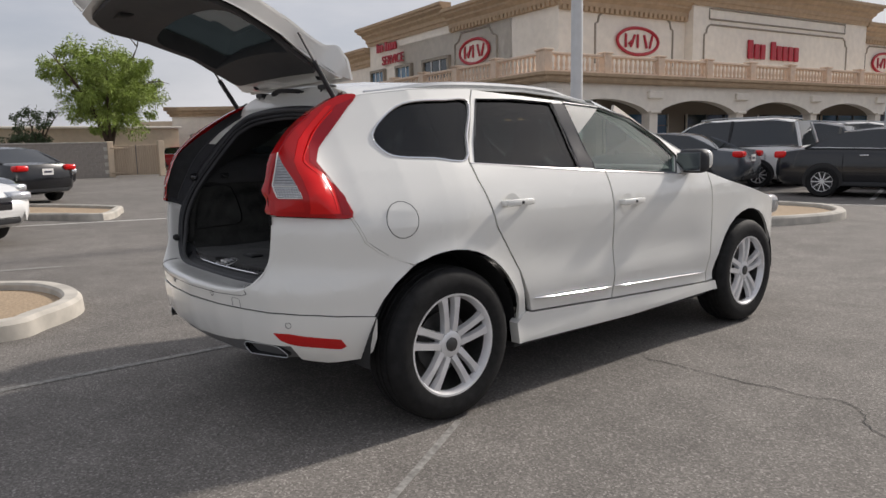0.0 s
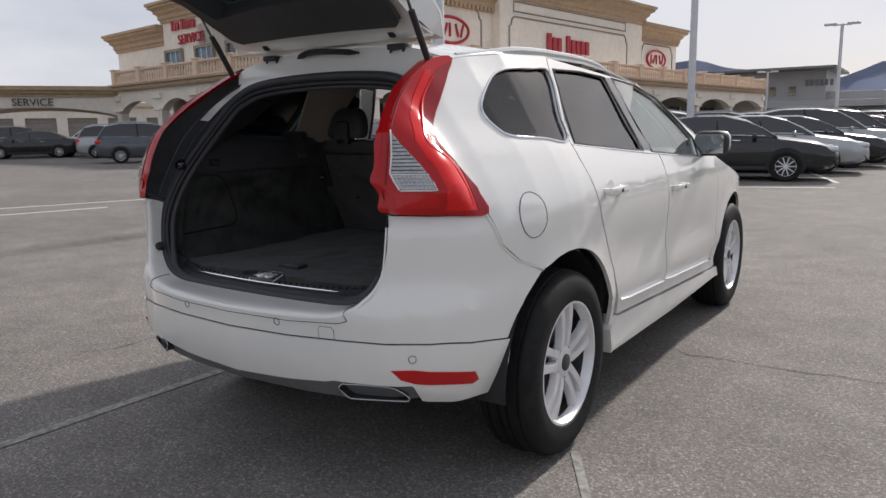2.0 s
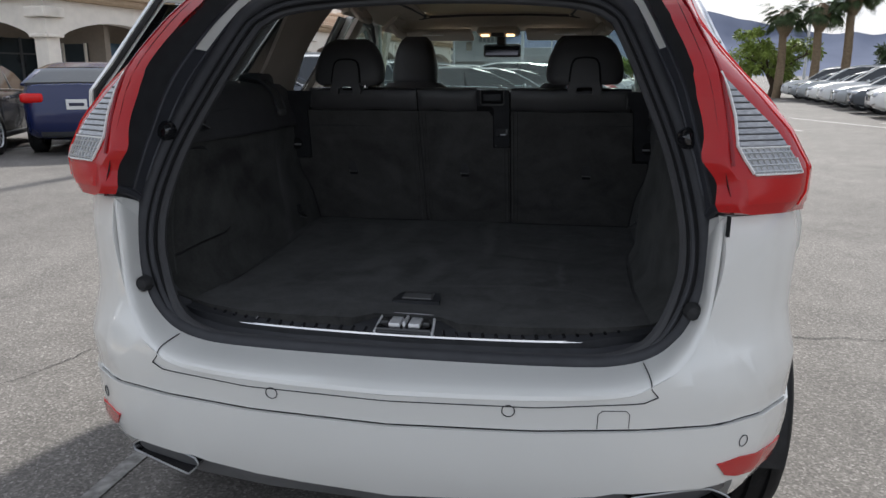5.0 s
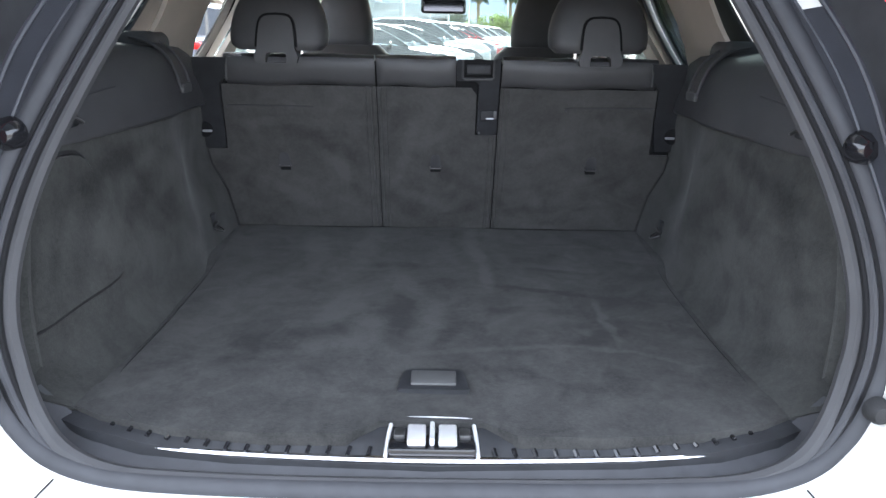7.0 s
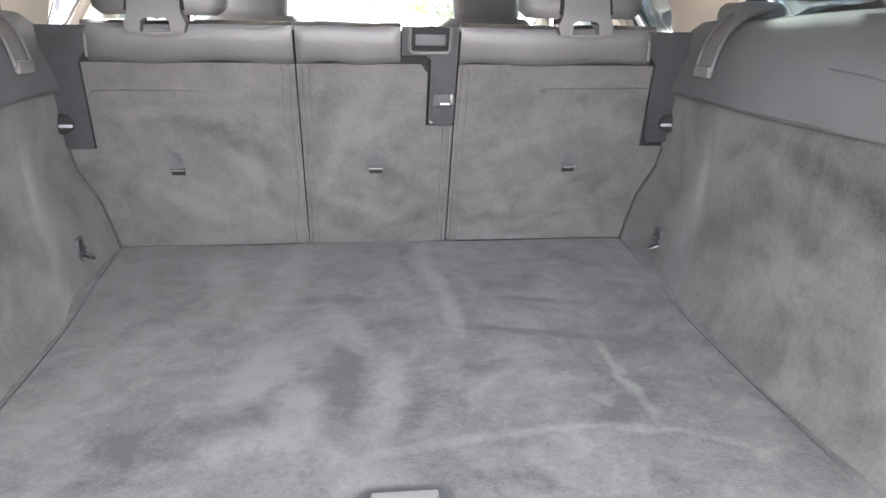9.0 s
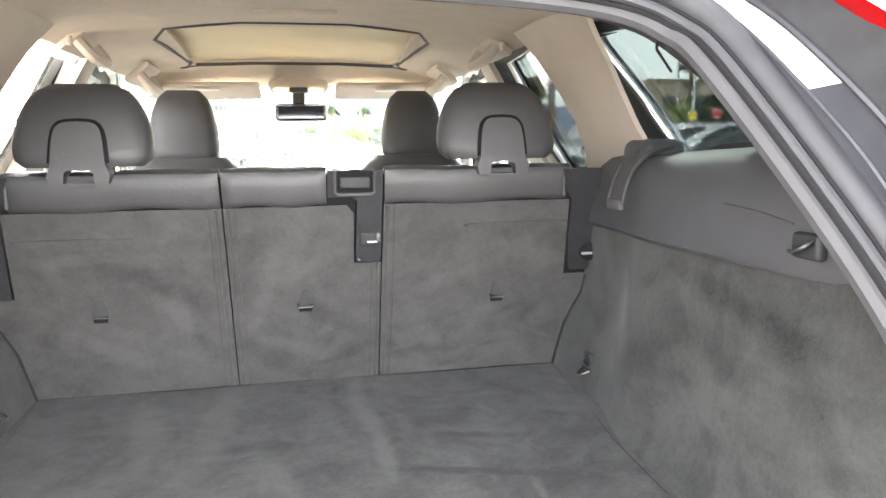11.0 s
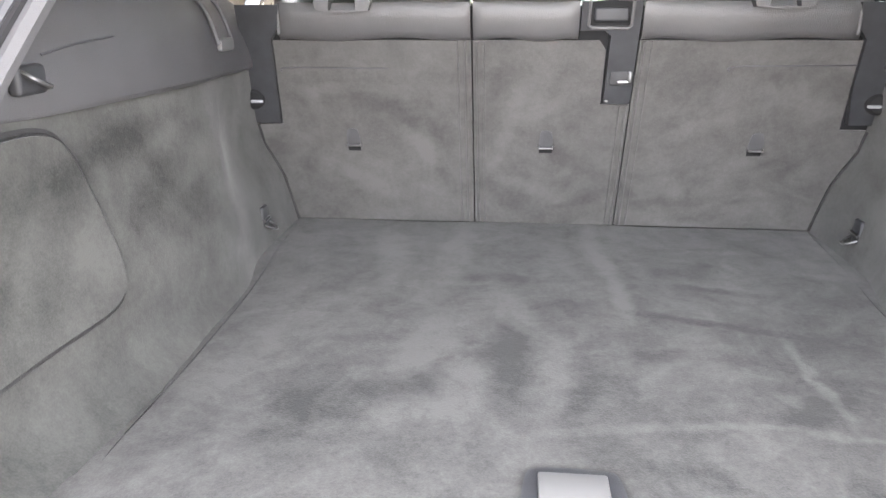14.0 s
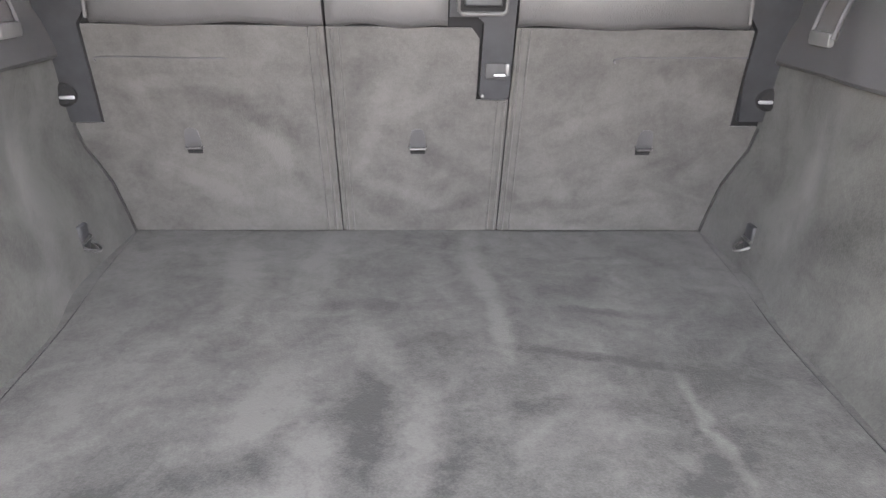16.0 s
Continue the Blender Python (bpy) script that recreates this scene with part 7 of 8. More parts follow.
part("wall", sheet([(0, 0), (bl, 0), (bl, 3.7), (0, 3.7)], bfn(0), 0, .4, [[(a, .02), (b, .02), (b, 2.7), (a, 2.7)] for a, b in doors]), M_STUCCO, bays, "cream workshop wall")
part("roof", sheet([(-.3, 3.7), (bl + .3, 3.7), (bl + .3, 4.1), (-.3, 4.1)], bfn(-.3), 0, 9), M_STUCCO2, bays, "")
for a, b in doors:
    rd = part("roller_door", sheet([(a, 0), (b, 0), (b, 2.72), (a, 2.72)], bfn(.25), 0, .1), M_BLOCK, bays, "grey roller door")
    for k in range(1, 6):
        part("door_slat", sheet([(a, .45 * k), (b, .45 * k), (b, .45 * k + .04), (a, .45 * k + .04)], bfn(.23), 0, .03), M_GREYD, rd, "")

# ---- block wall, gate and grounds on the left ----
wl_t = thing("block_wall", "low grey block wall behind the parking row", "wall", kind="structure")
P0, P1 = Vector((-38.2, -14, 0)), Vector((-35.2, 8.2, 0))
wd = (P1 - P0).normalized()
wlen = (P1 - P0).length
rows_, cols_ = 9, 56
me = None
bmk = bbox((0, 0, 0), (.39, .20, .185), .008, None, 1)
mek = bpy.data.meshes.new("block")
bmk.to_mesh(mek)
bmk.free()
mek.materials.append(M_BLOCK)
ang = math.atan2(wd.y, wd.x)
part("mortar_core", bbox((0, 0, 0), (wlen, .16, 1.72)), M_CONC, wl_t).matrix_local = Matrix.Translation((P0 + P1) / 2 + Vector((0, 0, .86))) @ Matrix.Rotation(ang, 4, "Z")
for r in range(9):
    for c in range(30):
        a = wlen - .2 - .4 * c - (.2 if r % 2 else 0)
        o = new("block", mek)
        o.parent = wl_t
        o.matrix_local = Matrix.Translation(P0 + wd * a + Vector((0, 0, .0945 + .19 * r))) @ Matrix.Rotation(ang, 4, "Z")
part("wall_cap", bbox((0, 0, 0), (wlen, .26, .06), .01), M_CONC, wl_t).matrix_local = Matrix.Translation((P0 + P1) / 2 + Vector((0, 0, 1.745))) @ Matrix.Rotation(ang, 4, "Z")
gt = thing("yard_gate", "closed tan metal yard gate with two leaves", "gate")
G0, G1 = Vector((-35.2, 8.3, 0)), Vector((-34.6, 10.6, 0))
for k in range(22):
    t = (k + .5) / 22
    p = G0.lerp(G1, t)
    part("gate_slat", bbox((p.x, p.y, .83), (.05, .095, 1.5), .008), M_GATE, gt, "")
for z in (.2, 1.45):
    part("gate_rail", bbox(((G0 + G1) / 2 + Vector((-.05, 0, z)))[:], (.05, 2.4, .08), .01, None, 1, Matrix.Rotation(radians(-14.6) * 0, 4, "Z")), M_GATE, gt, "")
for p in (G0, G1):
    part("gate_post", bbox((p.x, p.y, .9), (.28, .28, 1.8), .02), M_STUCCO2, gt, "")
part("leaf_gap", bbox((((G0 + G1) / 2).x + .03, ((G0 + G1) / 2).y, .85), (.03, .03, 1.5)), M_FRAME, gt)
tb = thing("tan_building", "long low tan building behind the block wall", "building")
part("wall", bbox((-47, -2, 1.35), (6, 34, 2.7), .03), M_STUCCO2, tb)
part("parapet", bbox((-47, -2, 2.76), (6.3, 34.3, .14), .03), M_STUCCO, tb)

# ---- lamp posts ----


def lamp_post(x, y, h, r=.09, base=True, heads=2):
    lp = tagged(new("lamp_post"), "tall pale steel parking lot lamp post", "lamp post", "lamp posts")
    lp.location = (x, y, 0)
    part("pole", tube([(0, 0, 0), (0, 0, h)], [r, r * .8], 12), M_POLE, lp, "", True)
    if base:
        part("footing", lathe([(.30, 0), (.30, .55), (.27, .60), (0, .60)], 20), M_CONC, lp, "round concrete footing", True)
    part("head_arm", bbox((0, 0, h - .05), (.9, .08, .08), .02), M_POLE, lp)
    for s in (-1, 1)[:heads]:
        part("lamp_head", bbox((s * .55, 0, h), (.62, .36, .12), .04), M_POLE, lp, "flat lamp head", True)
    return lp


lamp_post(-4.2, 20.6, 9.5, .12)
lamp_post(-5.6, 8.75, 9.5, .12)
for x, y, h in ((-2.3, 42.3, 6.4), (.5, 67.4, 6.4), (2.7, 77.4, 6.4), (-1.6, 92.4, 7.2), (8, 92.2, 6.6), (10.4, 107, 6.6), (-10.1, 66.4, 5.6), (16.5, 52, 7), (24, 75, 7.5), (20, 33, 7.5), (27.5, 48, 7.5), (31, 30, 7.5)):
    lamp_post(x, y, h, .10)

# ---- grey dealership far off ----
gb = thing("grey_showroom", "modern grey clad showroom in the distance", "building")
part("wall", bbox((-14, 116, 2.6), (34, 16, 5.2), .05), M_GREYB, gb, "pale grey cladding")
part("tower", bbox((-18, 114, 4.2), (16, 14, 8.4), .05), M_GREYB, gb, "taller grey tower")
part("canopy_roof", bbox((-18, 112, 8.2), (19, 17, .4), .1), M_GREYD, gb, "dark curved roof edge")
part("glazing", bbox((-9, 107.8, 1.7), (20, .3, 2.6)), M_SHOP, gb, "dark glazing")
part("soffit", bbox((-9, 107, 3.6), (22, 3, .9), .05), M_GREYB, gb)
for x in (-16.5, -14):
    part("window", bbox((x, 106.9, 5.4), (.8, .2, 1.2)), M_SHOP, gb)
for k in range(6):
    part("sign_bar", bbox((-12.3 + .6 * k, 106.8, 6.4), (.4, .15, .8), .02), M_GREYD, gb)
hb = thing("beige_office", "two storey beige office beyond the parked cars", "building")
part("wall", bbox((38, 64, 3.2), (14, 10, 6.4), .05), M_STUCCO2, hb)
for k in range(4):
    for z in (1.7, 4.5):
        part("window", bbox((33.0 + 2.9 * k, 58.95, z), (1.6, .15, 1.3)), M_SHOP, hb)
part("roof_edge", bbox((38, 64, 6.5), (14.6, 10.6, .3), .05), M_CORN, hb)

# ---- mountains ----
ridge = [(60, 1.2), (40, 1.4), (28, 1.8), (22, 2.8), (17.5, 4.1), (15, 4.7), (13.3, 4.1), (11, 3.7), (8.5, 3.3), (5.4, 2.9), (3.5, 3.7), (1.0, 4.2), (-.4, 4.3), (-1.7, 4.8), (-3.5, 4.2), (-5.4, 4.05), (-7, 4.4), (-10, 4.5), (-13, 3.7), (-17, 2.9), (-21, 2.7), (-26, 2.9), (-33, 2.3), (-45, 2.1), (-60, 1.5), (-80, 1.2)]
bm = bmesh.new()
D = 2600
cols = []
yaws = np.linspace(60, -80, 281)
for yw in yaws:
    el = lerp(-yw, [(-a, b) for a, b in ridge]) + .16 * noise.noise(Vector((yw * .9, 1, 0))) + .07 * noise.noise(Vector((yw * 3.1, 5, 0)))
    top = D * math.tan(radians(max(el, .3)))
    d = Vector((-math.sin(radians(yw)), math.cos(radians(yw)), 0))
    col = []
    for k in range(9):
        t = k / 8
        rr = D - 900 * (1 - t) ** 1.5 + 60 * noise.noise(Vector((yw * .7, t * 4, 2)))
        col.append(bm.verts.new(d * rr + Vector((0, 0, top * t ** 1.35 * (1 + .10 * (1 - t) * noise.noise(Vector((yw * 1.3, t * 3, 7))))))))
    cols.append(col)
for a, b in zip(cols, cols[1:]):
    for k in range(8):
        bm.faces.new((a[k], b[k], b[k + 1], a[k + 1]))
bmesh.ops.recalc_face_normals(bm, faces=bm.faces[:])
tagged(part("mountain_backdrop", bm, M_MOUNT, None, "", True), "mountain range on the horizon, blue haze put into its colour", "mountains", kind="structure")

# low service box by the arcade
sbx = thing("utility_box", "grey metal utility box on a white plinth by the arcade", "utility box", pose(-28.2, 20.8, 0, 0, 0, -8))
part("plinth", bbox((0, 0, .16), (1.5, .9, .32), .03), M_STUCCO, sbx, "white plinth")
part("cabinet", bbox((0, 0, .72), (1.4, .8, .80), .03), M_GREYD, sbx, "dark grey metal cabinet")
part("cabinet_seam", bbox((0, -.405, .72), (.02, .012, .74)), M_RUBBER, sbx)

# ---- parked cars ----
def paint(name, col, metal=.3):
    return mat(name, col, .22, metal * .5, coat=.5, var=.02, scale=2)


PAINTS = {"black": paint("black_car_paint", (.012, .013, .016)), "grey": paint("grey_car_paint", (.075, .085, .10)), "white": paint("white_car_paint", (.78, .78, .77), 0),
          "silver": paint("silver_car_paint", (.42, .44, .45), .6), "red": paint("red_car_paint", (.35, .015, .02)), "blue": paint("blue_car_paint", (.012, .02, .085)), "green": paint("grey_green_paint", (.16, .19, .19), .4)}
M_CARGLASS = mat("dark_car_glass", (.012, .015, .017), .04, spec=.9)
M_HEADL = mat("headlamp_glass", (.55, .57, .6), .1, .5, coat=1)
_wheel_me = {}


def shared(key, make, material, smooth=True):
    if key not in _wheel_me:
        bm = make()
        me = bpy.data.meshes.new(key)
        bm.to_mesh(me)
        bm.free()
        me.materials.append(material)
        if smooth:
            me.polygons.foreach_set("use_smooth", [True] * len(me.polygons))
            me.set_sharp_from_angle(angle=radians(40))
        _wheel_me[key] = me
    return _wheel_me[key]


def rim_mesh():
    bm = lathe([(.225, .085), (.215, .10), (.205, .085), (.20, .02)], 28, "x", (0, 0, 0), None, False)
    for k in range(10):
        a = 2 * math.pi * k / 10
        er, et = Vector((0, math.cos(a), math.sin(a))), Vector((0, -math.sin(a), math.cos(a)))
        rings = [[er * r + et * .016 + Vector((.055, 0, 0)), er * r + et * .010 + Vector((.088, 0, 0)), er * r - et * .010 + Vector((.088, 0, 0)), er * r - et * .016 + Vector((.055, 0, 0))] for r in (.03, .21)]
        ring_loft(rings, True, True, bm)
    return lathe([(.05, .05), (.045, .095), (0, .095)], 14, "x", (0, 0, 0), bm)


SHAPES = {
    # length, half width, belt line (y from tail, z), roof line (y, z), nose and tail drop
    "sedan": dict(L=4.85, W=.90, top=[(0, .80), (.10, 1.00), (.55, 1.06), (1.05, 1.06), (3.2, 1.00), (3.6, .97), (4.4, .86), (4.75, .72), (4.85, .60)], glass=[(.62, 1.05), (1.35, 1.40), (1.9, 1.46), (2.5, 1.46), (3.0, 1.33), (3.62, .98)], wheels=(1.02, 3.82)),
    "suv": dict(L=4.65, W=.93, top=[(0, .85), (.08, 1.10), (.5, 1.12), (2.9, 1.08), (3.35, 1.06), (4.2, .98), (4.55, .82), (4.65, .65)], glass=[(.12, 1.12), (.42, 1.58), (1.0, 1.70), (2.0, 1.70), (2.6, 1.60), (3.4, 1.07)], wheels=(.95, 3.68)),
    "hatch": dict(L=4.45, W=.875, top=[(0, .80), (.06, 1.12), (.3, 1.16), (1.0, 1.06), (2.9, 1.0), (3.3, .98), (4.1, .84), (4.38, .68), (4.45, .55)], glass=[(.16, 1.16), (.7, 1.38), (1.4, 1.48), (2.1, 1.49), (2.6, 1.38), (3.45, .97)], wheels=(.86, 3.55)),
    "van": dict(L=5.1, W=.99, top=[(0, .9), (.05, 1.08), (.4, 1.10), (3.3, 1.06), (3.8, 1.04), (4.6, .95), (5.0, .8), (5.1, .65)], glass=[(.08, 1.10), (.25, 1.72), (.8, 1.80), (2.6, 1.78), (3.0, 1.66), (3.9, 1.05)], wheels=(1.05, 4.05)),
    "pickup": dict(L=5.6, W=.98, top=[(0, .95), (.05, 1.15), (1.7, 1.15), (4.2, 1.12), (5.2, 1.06), (5.5, .9), (5.6, .7)], glass=[(1.75, 1.15), (1.95, 1.72), (2.4, 1.80), (3.3, 1.78), (3.6, 1.62), (4.25, 1.12)], wheels=(1.15, 4.6)),
}


def parked_car(kind, color, m, lab, open_door=False):
    sp = SHAPES[kind]
    L, W = sp["L"], sp["W"]
    pm = PAINTS[color]
    ob = tagged(new("parked_car"), lab, "car", "parked cars")
    ob.matrix_world = m
    ys = sorted({*np.linspace(0, L, 26), *[p[0] for p in sp["top"]]})
    rings = []
    for y in ys:
        e = min(y, L - y)
        w = W * lerp(e, [(0, .72), (.06, .84), (.18, .93), (.45, .985), (.9, 1)])
        zt = lerp(y, sp["top"])
        zb = lerp(e, [(0, .40), (.12, .30), (.5, .22)])
        zm = min(.62, zt - .12)
        half = [(0, zb), (w * .82, zb), (w * .955, zb + .08), (w * .985, zm - .14), (w, zm), (w * .985, zt - .16 if zt - .16 > zm else zm + .02), (w * .93, zt - .035), (w * .82, zt), (0, zt + .018)]
        rings.append([(x, y - L / 2, z) for x, z in half] + [(-x, y - L / 2, z) for x, z in reversed(half[1:-1])])
    part("body", ring_loft(rings, True, True), pm, ob, "", True)
    # glasshouse
    g = sp["glass"]
    rings = []
    for y in sorted({*np.linspace(g[0][0], g[-1][0], 18), *[p[0] for p in g]}):
        zt, zb = lerp(y, g), lerp(y, sp["top"]) - .02
        zt = max(zt, zb + .012)
        h = (zt - zb) / .55
        wb, wt = W * .90, W * (.90 - .17 * min(h, 1.1))
        half = [(wb, zb), (wb + (wt - wb) * .55, zb + (zt - zb) * .5), (wt, zt - .03 * min(1, h)), (wt * .82, zt), (0, zt + .012)]
        rings.append([(x, y - L / 2, z) for x, z in half] + [(-x, y - L / 2, z) for x, z in reversed(half[:-1])])
    part("glasshouse", ring_loft(rings, True, True), M_CARGLASS, ob, "dark window glass", True)
    y0, y1 = g[1][0] + .04, g[-2][0] - .02
    rp_ = []
    for y in np.linspace(y0, y1, 10):
        zt = lerp(y, g)
        wt = W * .73
        rp_.append([(-wt - .008, y - L / 2, zt - .045), (-wt * .84, y - L / 2, zt + .008), (0, y - L / 2, zt + .022), (wt * .84, y - L / 2, zt + .008), (wt + .008, y - L / 2, zt - .045)])
    part("roof_panel", ring_loft(rp_, False, False), pm, ob, "", True)
    for s in (-1, 1):
        for k, (ya, yb) in enumerate(((g[0][0], g[1][0]), (g[-1][0], g[-2][0]))):
            part("pillar", tube([(s * W * .895, ya - L / 2, lerp(ya, sp["top"]) - .01), (s * W * .80, (ya + yb) / 2 - L / 2, (lerp(ya, g) + lerp(yb, g)) / 2), (s * W * .725, yb - L / 2, lerp(yb, g) - .03)], .04, 6, None, False, .6), pm, ob, "", True)
        ym = (g[2][0] + g[-3][0]) / 2 + .15
        part("pillar", tube([(s * W * .897, ym - L / 2 + .05, lerp(ym, sp["top"]) - .01), (s * W * .735, ym - L / 2, lerp(ym, g) - .03)], .035, 6, None, False, .5), M_BLACKPL, ob, "", True)
        part("window_line", tube([(s * W * .905, y - L / 2, lerp(y, sp["top"]) + .004) for y in np.linspace(g[0][0] + .15, g[-1][0] - .25, 10)], .008, 5), M_CHROME, ob, "thin chrome window line", True)
        part("door_mirror", bbox((s * (W + .09), g[-1][0] - .45 - L / 2, 1.06 if kind != "sedan" else 1.0), (.20, .10, .13), .04, None, 2), pm, ob, "", True)
        part("door_seam", tube([(s * (W + .002), ym - L / 2, z) for z in (.34, .6, .9)], .005, 4), M_RUBBER, ob, "")
        part("door_seam", tube([(s * (W + .002), ym - L / 2 - .95, z) for z in (.45, .6, .9)], .005, 4), M_RUBBER, ob, "")
        for dy in (-.55, .45):
            part("door_handle", bbox((s * (W + .004), ym - L / 2 + dy, .90), (.03, .17, .03), .01), M_CHROME if color in ("black", "silver", "white") else pm, ob, "", True)
        part("head_light", bbox((s * W * .68, L / 2 - .20, .70), (.36, .36, .13), .05, None, 3), M_HEADL, ob, "clear headlight", True)
        part("tail_light", bbox((s * W * .74, -L / 2 + .12, .92), (.34, .26, .15), .05, None, 3), M_RED, ob, "red tail light", True)
        part("sill_trim", bbox((s * W * .97, 0, .29), (.05, L * .5, .09), .02), M_BLACKPL, ob)
    part("grille", bbox((0, L / 2 - .035, .60), (W * 1.0, .08, .20), .03, None, 2), M_GLOSSBLK, ob, "dark grille", True)
    part("lower_grille", bbox((0, L / 2 - .05, .38), (W * 1.25, .10, .13), .03, None, 2), M_BLACKPL, ob, "", True)
    part("rear_valance", bbox((0, -L / 2 + .07, .38), (W * 1.3, .12, .16), .03, None, 2), M_BLACKPL, ob, "", True)
    part("number_plate", bbox((0, -L / 2 - .004, .82 if kind != "suv" else .9), (.31, .012, .16), .004), M_SIGNWHT, ob, "pale number plate")
    part("plate_bar", bbox((0, -L / 2 - .012, .82 if kind != "suv" else .9), (.22, .006, .05), .002), M_SIGNDK, ob)
    for wy in sp["wheels"]:
        for s in (-1, 1):
            w = new("wheel")
            w.parent = ob
            w.matrix_local = pose(s * (W - .078), wy - L / 2, .335, 0, 0, 0 if s > 0 else 180)
            for nm, me in (("tyre", shared("car_tyre", lambda: lathe([(.215, -.1), (.30, -.112), (.33, -.09), (.337, 0), (.33, .09), (.30, .112), (.215, .1)], 30, "x", (0, 0, 0), None, False), M_TYRE)), ("rim", shared("car_rim", rim_mesh, M_ALLOY)), ("brake_disc", shared("car_disc", lambda: lathe([(0, .02), (.2, .02), (.2, .03), (0, .03)], 24, "x"), M_STEELDK))):
                o = new(nm, me)
                o.parent = w
            part("wheel_arch", sheet([(.40 * math.cos(a), .40 * math.sin(a)) for a in np.linspace(0, 2 * math.pi, 25)[:-1]], lambda a, b, d: (s * (W + .001 - d), wy - L / 2 + a, .345 + b * (1 if b > 0 else .6)), 0, .03), M_RUBBER, ob, "")
    if kind in ("suv", "van"):
        for s in (-1, 1):
            part("roof_rail", tube([(s * W * .66, y - L / 2, lerp(y, g) + .05) for y in np.linspace(y0 + .15, y1 - .25, 7)], .018, 6), M_SILVER, ob, "", True)
    return ob


def facing(x, y, hx, hy):
    """Pose of a car whose middle is at x, y and whose nose points along hx, hy."""
    return Matrix.Translation((x, y, 0)) @ Matrix.Rotation(math.atan2(-hx, hy), 4, "Z")


H1 = Vector((.985, .17, 0)).normalized()
u3 = Vector((.139, .990, 0))
base = {}


def put(kind, color, x, y, hx, hy, lab):
    """The first of a kind and colour is built, the rest are copies."""
    key = (kind, color)
    m = facing(x, y, hx, hy)
    if key in base:
        o = copy_thing(base[key], m)
        o["label"] = lab
        return o
    base[key] = parked_car(kind, color, m, lab)
    return base[key]


row = [("sedan", "black", "black sedan parked nose to the aisle"), ("sedan", "silver", "silver sedan in the parked row"), ("sedan", "black", "black sedan in the parked row"), ("suv", "silver", "silver suv in the parked row"), ("suv", "grey", "dark grey suv in the parked row"),
       ("hatch", "red", "red hatchback in the parked row"), ("hatch", "red", "red hatchback in the parked row"), ("suv", "silver", "silver suv in the parked row"), ("sedan", "white", "white sedan in the parked row"), ("suv", "white", "white suv in the parked row"), ("sedan", "grey", "grey sedan in the parked row"),
       ("suv", "white", "white suv in the parked row"), ("sedan", "silver", "silver sedan in the parked row"), ("sedan", "white", "white sedan in the parked row"), ("suv", "black", "black suv in the parked row"), ("sedan", "silver", "silver sedan in the parked row"), ("suv", "white", "white suv in the parked row")]
for k, (kd, co, lab) in enumerate(row):
    nose = Vector((.35, 15.7, 0)) + u3 * (2.85 * k)
    c = nose - H1 * (SHAPES[kd]["L"] / 2)
    put(kd, co, c.x, c.y, H1.x, H1.y, lab)
row2 = [("sedan", "grey", "dark grey sedan showing its tail"), ("van", "white", "large white suv parked behind a sedan"), ("suv", "grey", "dark grey suv in the second row"), ("suv", "white", "white suv in the second row"), ("sedan", "silver", "silver sedan in the second row"), ("suv", "black", "black suv in the second row"),
        ("sedan", "white", "white sedan in the second row"), ("suv", "silver", "silver suv in the second row"), ("sedan", "grey", "grey sedan in the second row")]
for k, (kd, co, lab) in enumerate(row2):
    tail = Vector((-5.3, 15.1, 0)) + u3 * (2.5 * k)
    c = tail - H1 * (SHAPES[kd]["L"] / 2)
    put(kd, co, c.x, c.y, -H1.x, -H1.y, lab)
row3 = [("suv", "grey", "dark grey suv facing the aisle"), ("suv", "white", "white suv facing the aisle"), ("van", "white", "white off-roader facing the aisle"), ("sedan", "grey", "grey sedan facing the aisle"), ("sedan", "silver", "silver sedan facing the aisle"), ("suv", "white", "white suv facing the aisle"),
        ("sedan", "white", "white sedan facing the aisle"), ("suv", "silver", "silver suv facing the aisle"), ("sedan", "silver", "silver sedan facing the aisle"), ("suv", "white", "white suv facing the aisle")]
for k, (kd, co, lab) in enumerate(row3):
    nose = Vector((8.9, 17.0, 0)) + u3 * (2.85 * k)
    c = nose + Vector((.97, -.24, 0)) * (SHAPES[kd]["L"] / 2)
    put(kd, co, c.x, c.y, -.97, .24, lab)
for k in range(6):
    kd, co = (("suv", "silver"), ("sedan", "white"), ("suv", "white"), ("sedan", "grey"), ("suv", "white"), ("sedan", "silver"))[k]
    put(kd, co, 18.5 + k * .4, 20 + 2.85 * k, .97, -.24, f"{co} {kd if kd != 'suv' else 'suv'} parked further back in the lot")
put("hatch", "blue", -8.3, 10.4, -.42, .91, "dark blue hatchback with a pale number plate")
put("sedan", "black", -10.2, 9.2, -.42, .91, "black sedan parked beside a blue hatchback")
put("sedan", "white", -10.2, -1.88, .88, .48, "white sedan nosing out of the parking row")
put("sedan", "grey", -13.0, -1.45, .88, .48, "dark grey sedan in the parking row")
put("sedan", "black", -19.6, .95, -.9, -.40, "black sedan in the far parking row")
put("sedan", "black", -24.5, 2.2, .9, .36, "black sedan beyond the kerb island")
put("suv", "grey", -26.6, 17.0, .52, .85, "grey suv standing by the arcade")
put("sedan", "silver", -22.8, 22.2, .5, .86, "silver sedan by the arcade")
put("hatch", "blue", -26.6, 24.8, .4, .9, "blue hatchback by the arcade")
put("hatch", "red", -44.0, 15.3, .55, .83, "red hatchback by the service drive")
put("suv", "grey", -41.3, 18.8, .55, .83, "grey suv by the service drive")
put("pickup", "white", -37.6, 21.2, -.55, -.83, "white pickup truck by the service drive")
put("suv", "silver", -33.8, 20.2, .55, .83, "silver suv by the service drive")
